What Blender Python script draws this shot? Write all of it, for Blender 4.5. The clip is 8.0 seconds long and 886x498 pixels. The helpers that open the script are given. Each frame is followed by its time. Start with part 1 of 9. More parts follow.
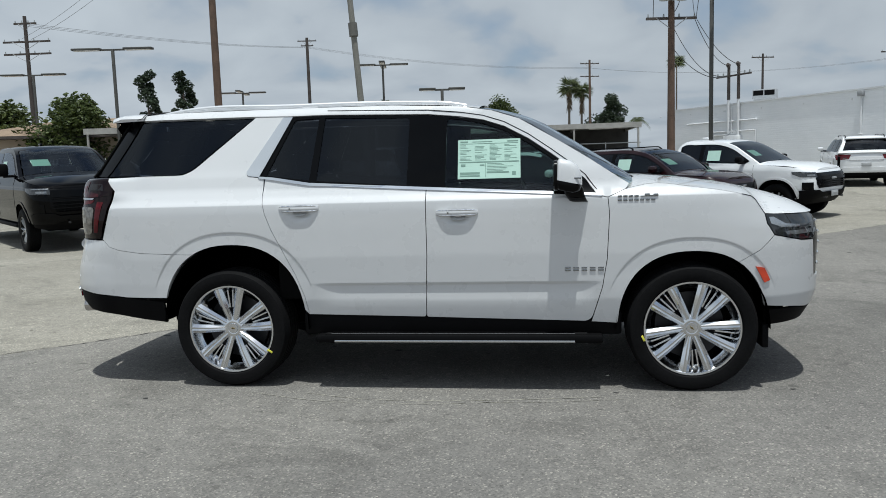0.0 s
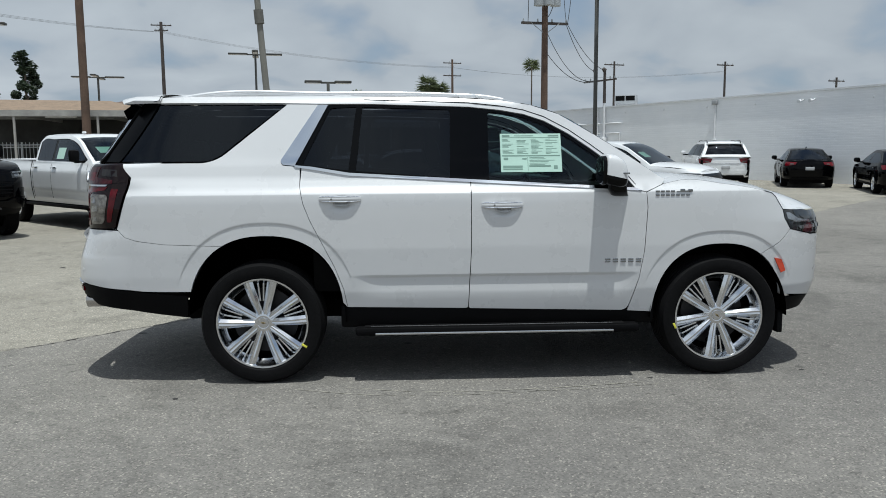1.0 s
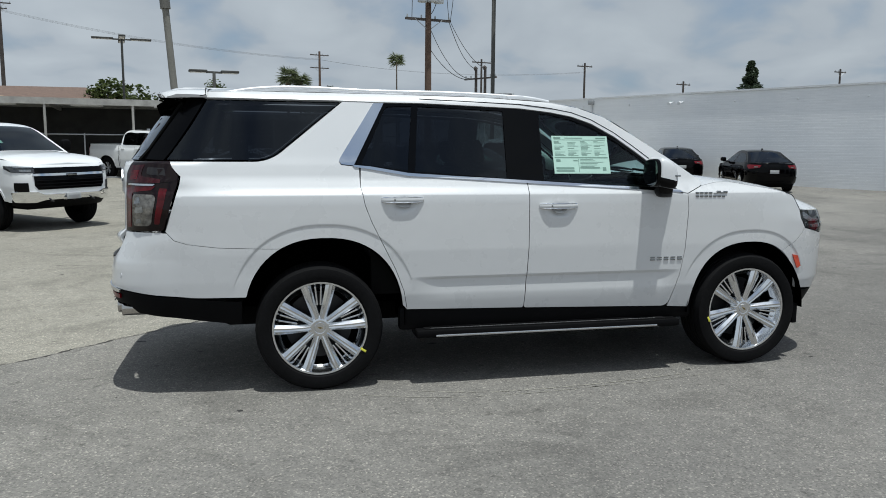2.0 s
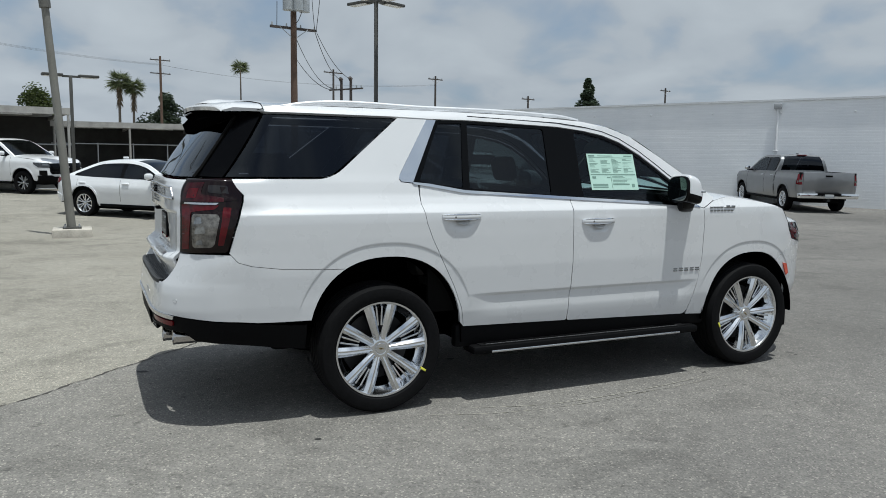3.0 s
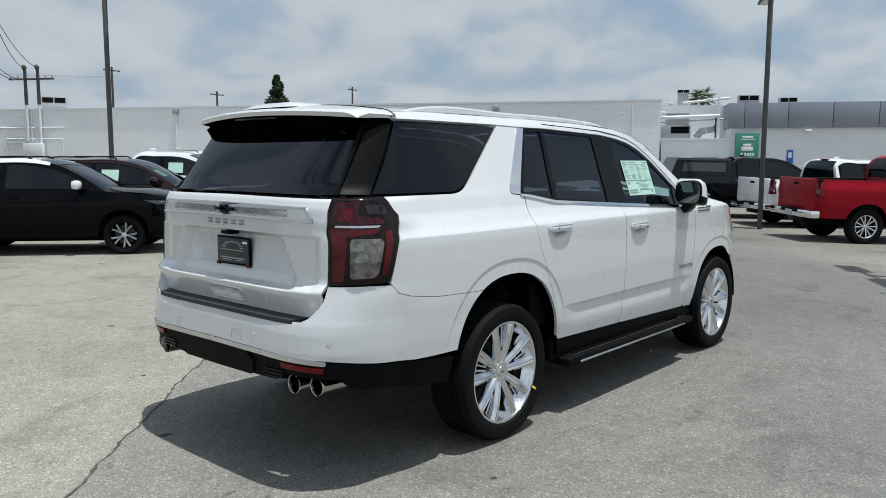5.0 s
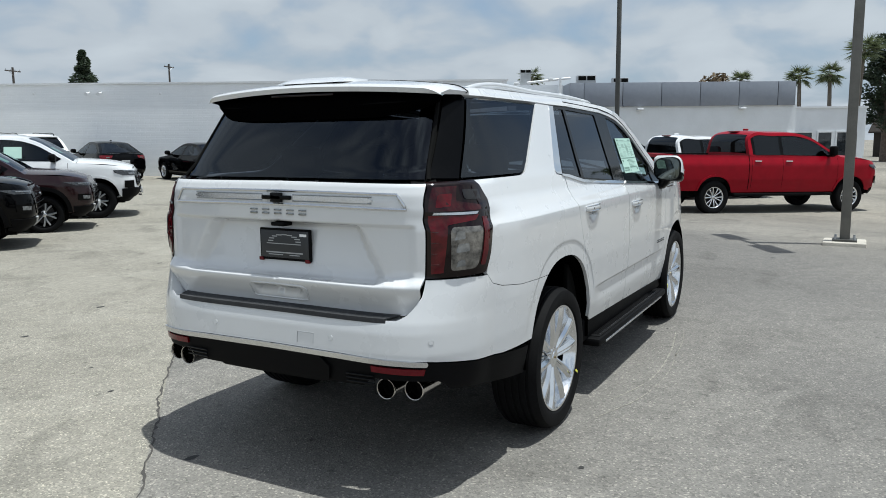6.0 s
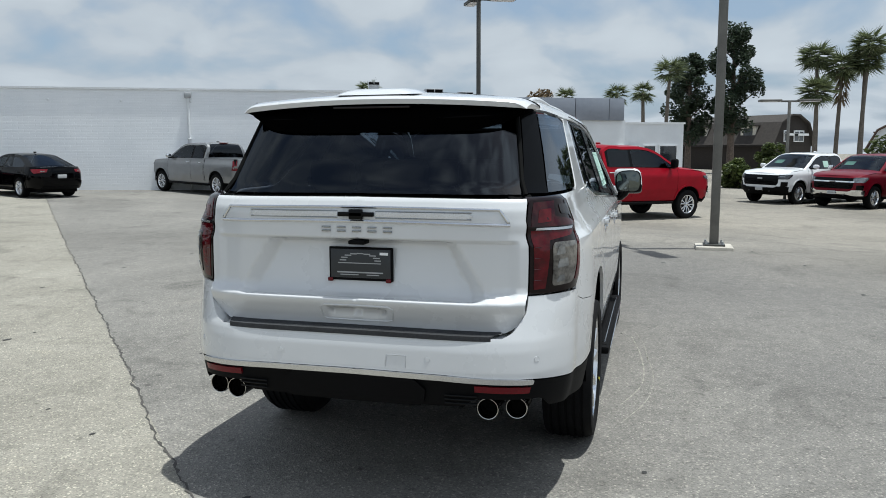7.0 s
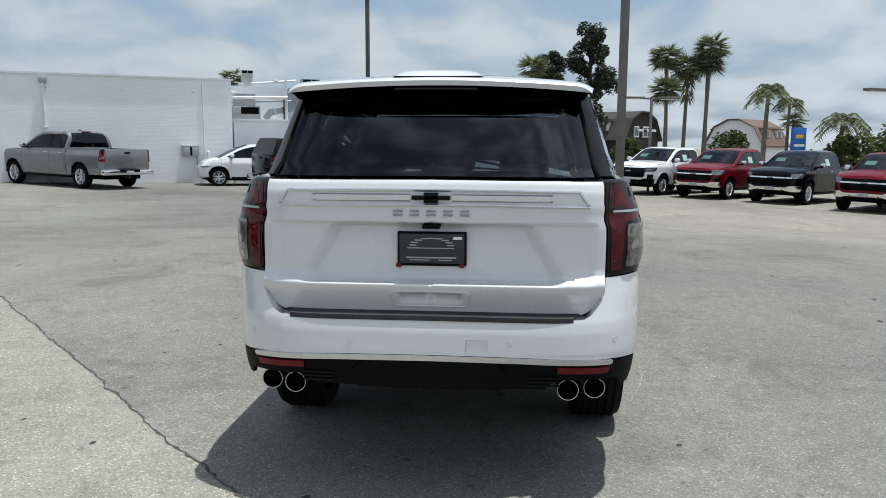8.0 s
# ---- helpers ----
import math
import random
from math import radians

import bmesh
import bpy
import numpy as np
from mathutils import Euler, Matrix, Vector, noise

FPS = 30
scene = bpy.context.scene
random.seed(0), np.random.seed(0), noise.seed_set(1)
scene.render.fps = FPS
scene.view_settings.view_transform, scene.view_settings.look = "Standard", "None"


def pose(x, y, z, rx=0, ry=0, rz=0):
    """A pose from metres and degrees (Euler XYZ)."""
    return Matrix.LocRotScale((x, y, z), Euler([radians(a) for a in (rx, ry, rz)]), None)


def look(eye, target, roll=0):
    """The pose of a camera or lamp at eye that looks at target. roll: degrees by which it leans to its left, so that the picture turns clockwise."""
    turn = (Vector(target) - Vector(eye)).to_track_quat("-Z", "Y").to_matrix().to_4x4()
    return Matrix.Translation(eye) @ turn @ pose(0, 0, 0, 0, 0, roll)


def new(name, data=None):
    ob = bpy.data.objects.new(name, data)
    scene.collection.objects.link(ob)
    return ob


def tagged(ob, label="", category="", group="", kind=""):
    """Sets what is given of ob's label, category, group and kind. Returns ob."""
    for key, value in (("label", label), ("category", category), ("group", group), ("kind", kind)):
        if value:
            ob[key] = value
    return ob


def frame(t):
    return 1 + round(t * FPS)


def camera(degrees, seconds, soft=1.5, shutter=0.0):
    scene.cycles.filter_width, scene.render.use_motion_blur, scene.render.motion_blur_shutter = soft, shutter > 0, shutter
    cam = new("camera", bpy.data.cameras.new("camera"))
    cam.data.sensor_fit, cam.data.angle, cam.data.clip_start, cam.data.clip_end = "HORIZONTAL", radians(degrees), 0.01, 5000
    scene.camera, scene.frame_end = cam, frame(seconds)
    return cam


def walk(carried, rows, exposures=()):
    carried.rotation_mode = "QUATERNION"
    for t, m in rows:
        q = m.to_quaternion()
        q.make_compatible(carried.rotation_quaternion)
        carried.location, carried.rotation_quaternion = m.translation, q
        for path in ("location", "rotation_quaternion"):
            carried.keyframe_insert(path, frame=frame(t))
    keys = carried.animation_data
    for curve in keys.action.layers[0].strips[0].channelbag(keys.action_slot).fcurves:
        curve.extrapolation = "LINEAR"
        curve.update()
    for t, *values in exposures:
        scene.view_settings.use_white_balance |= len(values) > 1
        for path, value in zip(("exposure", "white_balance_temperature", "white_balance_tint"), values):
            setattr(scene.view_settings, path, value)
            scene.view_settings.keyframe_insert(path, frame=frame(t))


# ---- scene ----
cam = camera(59.9, 8.0, soft=0.9)
PATH = [
    (0, (0.665, -5.918, 1.504), (0.383, -3.951, 1.279), -1.8),
    (0.5, (0.058, -5.993, 1.502), (-0.029, -4.01, 1.254), -1.1),
    (1, (-0.576, -6.006, 1.502), (-0.482, -4.023, 1.26), -0.4),
    (1.5, (-1.214, -5.928, 1.535), (-0.933, -3.964, 1.287), -0.1),
    (1.7, (-1.476, -5.891, 1.549), (-1.129, -3.938, 1.294), 0.1),
    (2.8, (-2.921, -5.503, 1.535), (-2.161, -3.668, 1.302), 0.7),
    (3, (-3.174, -5.385, 1.577), (-2.339, -3.582, 1.35), 0.7),
    (3.5, (-3.767, -5.033, 1.58), (-2.75, -3.324, 1.368), 0.8),
    (4, (-4.312, -4.644, 1.589), (-3.129, -3.047, 1.363), 0.7),
    (4.5, (-4.745, -4.165, 1.585), (-3.402, -2.698, 1.37), 0.4),
    (4.7, (-4.898, -3.953, 1.616), (-3.495, -2.545, 1.39), 0.4),
    (5.8, (-5.488, -2.637, 1.658), (-3.79, -1.612, 1.406), -0.7),
    (6, (-5.602, -2.415, 1.646), (-3.86, -1.474, 1.364), -0.5),
    (6.5, (-5.839, -1.847, 1.658), (-4.0, -1.11, 1.385), -0.5),
    (7, (-5.985, -1.273, 1.667), (-4.072, -0.749, 1.411), -0.2),
    (7.5, (-6.112, -0.757, 1.649), (-4.158, -0.423, 1.381), 0.0),
    (8, (-6.117, -0.316, 1.619), (-4.143, -0.153, 1.346), 0.3),
]
walk(cam, [(t, look(eye, target, roll)) for t, eye, target, roll in PATH], exposures=((0, -0.17, 6050, 4), (1.5, -0.22, 6050, 4), (3, -0.19, 6050, 4), (5.5, 0.05, 6050, 4), (8, 0.12, 6050, 4)))

# ---- light ----
SUN_DIR = Vector((0.055, -0.19, 1.0)).normalized()
sun = new("sun", bpy.data.lights.new("sun", "SUN"))
sun.data.energy, sun.data.angle, sun.data.color = 4.65, radians(0.6), (1.0, 0.96, 0.9)
sun.matrix_world = Matrix.Translation((0, 0, 40)) @ SUN_DIR.to_track_quat("Z", "Y").to_matrix().to_4x4()

world = bpy.data.worlds.new("sky")
scene.world = world
world.use_nodes = True


def node(tree, kind, **values):
    n = tree.nodes.new(kind)
    for key, value in values.items():
        n.inputs[key.replace("_", " ")].default_value = value
    return n


def ramp(tree, stops):
    n = tree.nodes.new("ShaderNodeValToRGB")
    while len(n.color_ramp.elements) < len(stops):
        n.color_ramp.elements.new(0.5)
    for el, (at, col) in zip(n.color_ramp.elements, stops):
        el.position, el.color = at, (*col, 1) if len(col) == 3 else col
    return n


def maths(tree, op, a, b=None):
    n = tree.nodes.new("ShaderNodeMath")
    n.operation = op
    for k, v in enumerate((a, b)):
        if v is None:
            continue
        if isinstance(v, (int, float)):
            n.inputs[k].default_value = v
        else:
            tree.links.new(v, n.inputs[k])
    return n.outputs[0]


def mix_colour(tree, fac, a, b):
    n = tree.nodes.new("ShaderNodeMix")
    n.data_type = "RGBA"
    for k, v in ((0, fac), (6, a), (7, b)):
        if isinstance(v, (int, float)):
            n.inputs[k].default_value = v
        elif isinstance(v, tuple):
            n.inputs[k].default_value = (*v, 1)
        else:
            tree.links.new(v, n.inputs[k])
    return n.outputs[2]


def build_sky():
    t = world.node_tree
    t.nodes.clear()
    out = t.nodes.new("ShaderNodeOutputWorld")
    back = node(t, "ShaderNodeBackground", Strength=0.091)
    sky = t.nodes.new("ShaderNodeTexSky")
    sky.sky_type, sky.sun_disc = "NISHITA", False
    sky.sun_elevation = math.asin(SUN_DIR.z)
    sky.sun_rotation = math.atan2(SUN_DIR.x, SUN_DIR.y)
    sky.dust_density = 2.0
    co = t.nodes.new("ShaderNodeTexCoord")
    sep = t.nodes.new("ShaderNodeSeparateXYZ")
    t.links.new(co.outputs["Generated"], sep.inputs[0])
    low = maths(t, "ADD", maths(t, "MAXIMUM", sep.outputs[2], 0.0), 0.2)
    com = t.nodes.new("ShaderNodeCombineXYZ")
    fine = maths(t, "ADD", maths(t, "MULTIPLY", maths(t, "MULTIPLY", sep.outputs[2], sep.outputs[2]), 4.2), 1.0)
    t.links.new(maths(t, "MULTIPLY", maths(t, "DIVIDE", sep.outputs[0], low), fine), com.inputs[0])
    t.links.new(maths(t, "MULTIPLY", maths(t, "DIVIDE", sep.outputs[1], low), fine), com.inputs[1])
    veil = node(t, "ShaderNodeTexNoise", Scale=2.6, Detail=6.0, Roughness=0.46, Distortion=0.25)
    t.links.new(com.outputs[0], veil.inputs["Vector"])
    mask = ramp(t, [(0.38, (0, 0, 0)), (0.60, (1, 1, 1))])
    # fewer gaps low down, where the layers overlap, and more of them to the east than to the north
    thick = maths(t, "ADD", maths(t, "MULTIPLY", maths(t, "ABSOLUTE", sep.outputs[1]), 0.09), maths(t, "MULTIPLY", sep.outputs[0], -0.035))
    cover = maths(t, "ADD", maths(t, "MULTIPLY", maths(t, "SUBTRACT", 0.5, maths(t, "MAXIMUM", sep.outputs[2], 0.0)), 0.15), thick)
    t.links.new(maths(t, "ADD", veil.outputs["Fac"], cover), mask.inputs[0])
    tone = node(t, "ShaderNodeTexNoise", Scale=2.6, Detail=5.0, Roughness=0.45, Distortion=0.3)
    t.links.new(com.outputs[0], tone.inputs["Vector"])
    cloud = ramp(t, [(0.30, (5.4, 5.7, 6.25)), (0.70, (7.0, 7.25, 7.65))])
    t.links.new(tone.outputs["Fac"], cloud.inputs[0])
    # clouds shine more near the sun, and stand greyer in the north
    near_sun = t.nodes.new("ShaderNodeVectorMath")
    near_sun.operation = "DOT_PRODUCT"
    t.links.new(co.outputs["Generated"], near_sun.inputs[0])
    near_sun.inputs[1].default_value = SUN_DIR
    glow = maths(t, "ADD", maths(t, "MULTIPLY", maths(t, "POWER", maths(t, "MAXIMUM", near_sun.outputs["Value"], 0.0), 12.0), 2.2), maths(t, "ADD", maths(t, "ADD", maths(t, "MULTIPLY", sep.outputs[1], -0.08), maths(t, "MULTIPLY", sep.outputs[0], -0.10)), 1.0))
    lit = t.nodes.new("ShaderNodeVectorMath")
    lit.operation = "SCALE"
    t.links.new(cloud.outputs[0], lit.inputs[0])
    t.links.new(glow, lit.inputs["Scale"])
    blue = mix_colour(t, maths(t, "MULTIPLY", maths(t, "SUBTRACT", 1.0, maths(t, "MAXIMUM", sep.outputs[2], 0.0)), 0.6), sky.outputs[0], (4.4, 5.25, 6.6))
    t.links.new(mix_colour(t, mask.outputs[0], blue, lit.outputs[0]), back.inputs[0])
    t.links.new(back.outputs[0], out.inputs[0])


build_sky()


# ---- materials ----
def matter(name, base, rough=0.5, metal=0.0, coat=0.0, vary=0.12, size=6.0, grain=0.0, fine=90.0, bump=0.0, spec=0.5, emit=0.0, random_tint=0.0):
    """A surface with colour variation at two scales, fine relief and uneven gloss."""
    m = bpy.data.materials.new(name)
    m.use_nodes = True
    t = m.node_tree
    b = t.nodes["Principled BSDF"]
    co = t.nodes.new("ShaderNodeTexCoord")
    wide = node(t, "ShaderNodeTexNoise", Scale=size, Detail=5.0, Roughness=0.6)
    tight = node(t, "ShaderNodeTexNoise", Scale=fine, Detail=3.0, Roughness=0.6)
    for n in (wide, tight):
        t.links.new(co.outputs["Object"], n.inputs["Vector"])
    low = tuple(max(0.0, c * (1 - vary)) for c in base)
    high = tuple(min(1.0, c * (1 + vary)) for c in base)
    r = ramp(t, [(0.3, low), (0.7, high)])
    t.links.new(wide.outputs["Fac"], r.inputs[0])
    col = r.outputs[0]
    if grain:
        r2 = ramp(t, [(0.3, (1 - grain,) * 3), (0.7, (1 + grain,) * 3)])
        t.links.new(tight.outputs["Fac"], r2.inputs[0])
        mul = t.nodes.new("ShaderNodeMix")
        mul.data_type, mul.blend_type = "RGBA", "MULTIPLY"
        mul.inputs[0].default_value = 1.0
        t.links.new(col, mul.inputs[6])
        t.links.new(r2.outputs[0], mul.inputs[7])
        col = mul.outputs[2]
    if random_tint:
        info = t.nodes.new("ShaderNodeObjectInfo")
        hsv = t.nodes.new("ShaderNodeHueSaturation")
        t.links.new(maths(t, "ADD", maths(t, "MULTIPLY", info.outputs["Random"], random_tint), 1 - random_tint / 2), hsv.inputs["Value"])
        t.links.new(col, hsv.inputs["Color"])
        col = hsv.outputs[0]
    t.links.new(col, b.inputs["Base Color"])
    t.links.new(maths(t, "ADD", maths(t, "MULTIPLY", wide.outputs["Fac"], min(0.12, rough * 0.4)), max(0.01, rough - min(0.06, rough * 0.2))), b.inputs["Roughness"])
    b.inputs["Metallic"].default_value, b.inputs["Coat Weight"].default_value = metal, coat
    b.inputs["Coat Roughness"].default_value = 0.03
    b.inputs["Specular IOR Level"].default_value = spec
    if bump:
        bn = node(t, "ShaderNodeBump", Strength=1.0, Distance=bump)
        t.links.new(tight.outputs["Fac"], bn.inputs["Height"])
        t.links.new(bn.outputs[0], b.inputs["Normal"])
    if emit:
        b.inputs["Emission Color"].default_value, b.inputs["Emission Strength"].default_value = (*base, 1), emit
    return m


def glazing(name, tint, gloss=0.9, rough=0.01, ior=1.52):
    """Thin sheet glass: tinted light passes, the surface mirrors by Fresnel."""
    m = bpy.data.materials.new(name)
    m.use_nodes = True
    t = m.node_tree
    t.nodes.clear()
    out = t.nodes.new("ShaderNodeOutputMaterial")
    clear = t.nodes.new("ShaderNodeBsdfTransparent")
    clear.inputs[0].default_value = (*tint, 1)
    shine = node(t, "ShaderNodeBsdfGlossy", Roughness=rough)
    shine.inputs[0].default_value = (gloss * 0.88, gloss * 0.95, gloss * 1.05, 1)
    fr = node(t, "ShaderNodeFresnel", IOR=ior)
    mx = t.nodes.new("ShaderNodeMixShader")
    t.links.new(fr.outputs[0], mx.inputs[0])
    t.links.new(clear.outputs[0], mx.inputs[1])
    t.links.new(shine.outputs[0], mx.inputs[2])
    t.links.new(mx.outputs[0], out.inputs[0])
    return m


def asphalt():
    m = bpy.data.materials.new("worn_asphalt")
    m.use_nodes = True
    t = m.node_tree
    b = t.nodes["Principled BSDF"]
    co = t.nodes.new("ShaderNodeTexCoord")

    def noise_at(scale, detail=6.0, rough=0.6, distort=0.0):
        n = node(t, "ShaderNodeTexNoise", Scale=scale, Detail=detail, Roughness=rough, Distortion=distort)
        t.links.new(co.outputs["Object"], n.inputs["Vector"])
        return n.outputs["Fac"]

    def times(a, c, fac=1.0):
        n = t.nodes.new("ShaderNodeMix")
        n.data_type, n.blend_type = "RGBA", "MULTIPLY"
        n.inputs[0].default_value = fac
        t.links.new(a, n.inputs[6])
        t.links.new(c, n.inputs[7])
        return n.outputs[2]

    broad = ramp(t, [(0.3, (0.128, 0.122, 0.113)), (0.5, (0.178, 0.170, 0.158)), (0.72, (0.225, 0.214, 0.196))])
    t.links.new(noise_at(0.16, 6, 0.62, 0.5), broad.inputs[0])
    # the older bay beyond the joint is paler and yellower
    sep = t.nodes.new("ShaderNodeSeparateXYZ")
    t.links.new(co.outputs["Object"], sep.inputs[0])
    side = maths(t, "ADD", maths(t, "SUBTRACT", maths(t, "MULTIPLY", sep.outputs[1], 0.722), maths(t, "MULTIPLY", sep.outputs[0], 0.692)), -2.62)
    bay = ramp(t, [(0.49, (0, 0, 0)), (0.51, (1, 1, 1))])
    t.links.new(maths(t, "ADD", maths(t, "MULTIPLY", side, 2.0), 0.5), bay.inputs[0])
    pale = ramp(t, [(0.3, (0.198, 0.186, 0.160)), (0.7, (0.268, 0.253, 0.220))])
    t.links.new(noise_at(0.5, 7, 0.65, 0.4), pale.inputs[0])
    col = mix_colour(t, bay.outputs[0], broad.outputs[0], pale.outputs[0])
    blotch = ramp(t, [(0.33, (0.72, 0.72, 0.72)), (0.48, (1, 1, 1)), (0.62, (1, 1, 1)), (0.75, (1.14, 1.12, 1.08))])
    t.links.new(noise_at(0.85, 8, 0.68, 0.8), blotch.inputs[0])
    col = times(col, blotch.outputs[0])
    dust = ramp(t, [(0.3, (0.86, 0.86, 0.86)), (0.7, (1.1, 1.1, 1.1))])
    t.links.new(noise_at(7.0, 6, 0.7), dust.inputs[0])
    col = times(col, dust.outputs[0])
    chips = node(t, "ShaderNodeTexVoronoi", Scale=105.0)
    t.links.new(co.outputs["Object"], chips.inputs["Vector"])
    stone = ramp(t, [(0.0, (0.55, 0.55, 0.55)), (0.35, (0.9, 0.9, 0.9)), (0.75, (1.12, 1.12, 1.1)), (0.97, (2.1, 2.05, 1.95))])
    t.links.new(chips.outputs["Color"], stone.inputs[0])
    col = times(col, stone.outputs[0], 0.95)
    # the newer, darker bay ahead of the car
    wander = maths(t, "ADD", maths(t, "SUBTRACT", maths(t, "MULTIPLY", sep.outputs[0], 0.6), maths(t, "MULTIPLY", sep.outputs[1], 0.7)), maths(t, "MULTIPLY", noise_at(0.35, 5, 0.6, 0.6), 4.0))
    newer = ramp(t, [(0.0, (1.06, 1.06, 1.05)), (0.28, (0.84, 0.84, 0.85)), (0.44, (0.82, 0.82, 0.83)), (0.66, (1.04, 1.02, 0.98)), (1.0, (1.22, 1.18, 1.10))])
    t.links.new(maths(t, "ADD", maths(t, "MULTIPLY", wander, 0.08), -0.075), newer.inputs[0])
    col = times(col, newer.outputs[0])
    specks = ramp(t, [(0.66, (1, 1, 1)), (0.74, (0.35, 0.35, 0.35))])
    t.links.new(noise_at(9.0, 2, 0.5), specks.inputs[0])
    col = times(col, specks.outputs[0], 0.55)
    t.links.new(col, b.inputs["Base Color"])
    b.inputs["Roughness"].default_value = 0.88
    b.inputs["Specular IOR Level"].default_value = 0.3
    bn = node(t, "ShaderNodeBump", Strength=0.8, Distance=0.004)
    t.links.new(chips.outputs["Distance"], bn.inputs["Height"])
    bn2 = node(t, "ShaderNodeBump", Strength=0.6, Distance=0.01)
    t.links.new(noise_at(5.0, 8, 0.7), bn2.inputs["Height"])
    t.links.new(bn.outputs[0], bn2.inputs["Normal"])
    t.links.new(bn2.outputs[0], b.inputs["Normal"])
    return m


def painted_brick():
    m = bpy.data.materials.new("white_painted_brick")
    m.use_nodes = True
    t = m.node_tree
    b = t.nodes["Principled BSDF"]
    co = t.nodes.new("ShaderNodeTexCoord")
    mp = t.nodes.new("ShaderNodeMapping")
    mp.inputs["Rotation"].default_value = (radians(90), 0, 0)
    t.links.new(co.outputs["Object"], mp.inputs["Vector"])
    br = node(t, "ShaderNodeTexBrick", Scale=1.0, Mortar_Size=0.012, Brick_Width=0.4, Row_Height=0.1)
    t.links.new(mp.outputs[0], br.inputs["Vector"])
    n1 = node(t, "ShaderNodeTexNoise", Scale=0.5, Detail=7.0, Roughness=0.65)
    t.links.new(co.outputs["Object"], n1.inputs["Vector"])
    streak = t.nodes.new("ShaderNodeMapping")
    streak.inputs["Scale"].default_value = (0.35, 0.35, 5.0)
    t.links.new(co.outputs["Object"], streak.inputs["Vector"])
    n2 = node(t, "ShaderNodeTexNoise", Scale=2.0, Detail=6.0, Roughness=0.7)
    t.links.new(streak.outputs[0], n2.inputs["Vector"])
    r1 = ramp(t, [(0.3, (0.79, 0.81, 0.83)), (0.7, (0.88, 0.89, 0.90))])
    t.links.new(n1.outputs["Fac"], r1.inputs[0])
    r2 = ramp(t, [(0.3, (0.95, 0.95, 0.95)), (0.7, (1.02, 1.02, 1.02))])
    t.links.new(n2.outputs["Fac"], r2.inputs[0])
    mul = t.nodes.new("ShaderNodeMix")
    mul.data_type, mul.blend_type = "RGBA", "MULTIPLY"
    mul.inputs[0].default_value = 1.0
    t.links.new(r1.outputs[0], mul.inputs[6])
    t.links.new(r2.outputs[0], mul.inputs[7])
    t.links.new(mul.outputs[2], b.inputs["Base Color"])
    b.inputs["Roughness"].default_value = 0.6
    bn = node(t, "ShaderNodeBump", Strength=0.3, Distance=0.005)
    bn.invert = True
    t.links.new(br.outputs["Fac"], bn.inputs["Height"])
    bn2 = node(t, "ShaderNodeBump", Strength=0.25, Distance=0.012)
    t.links.new(n2.outputs["Fac"], bn2.inputs["Height"])
    t.links.new(bn.outputs[0], bn2.inputs["Normal"])
    t.links.new(bn2.outputs[0], b.inputs["Normal"])
    return m


def leafage(name, dark, light, trans=0.25):
    m = bpy.data.materials.new(name)
    m.use_nodes = True
    t = m.node_tree
    b = t.nodes["Principled BSDF"]
    geo = t.nodes.new("ShaderNodeNewGeometry")
    r = ramp(t, [(0.0, dark), (1.0, light)])
    t.links.new(geo.outputs["Random Per Island"], r.inputs[0])
    t.links.new(r.outputs[0], b.inputs["Base Color"])
    b.inputs["Roughness"].default_value = 0.55
    tr = t.nodes.new("ShaderNodeBsdfTranslucent")
    t.links.new(r.outputs[0], tr.inputs[0])
    mx = t.nodes.new("ShaderNodeMixShader")
    mx.inputs[0].default_value = trans
    t.links.new(b.outputs[0], mx.inputs[1])
    t.links.new(tr.outputs[0], mx.inputs[2])
    t.links.new(mx.outputs[0], t.nodes["Material Output"].inputs[0])
    return m


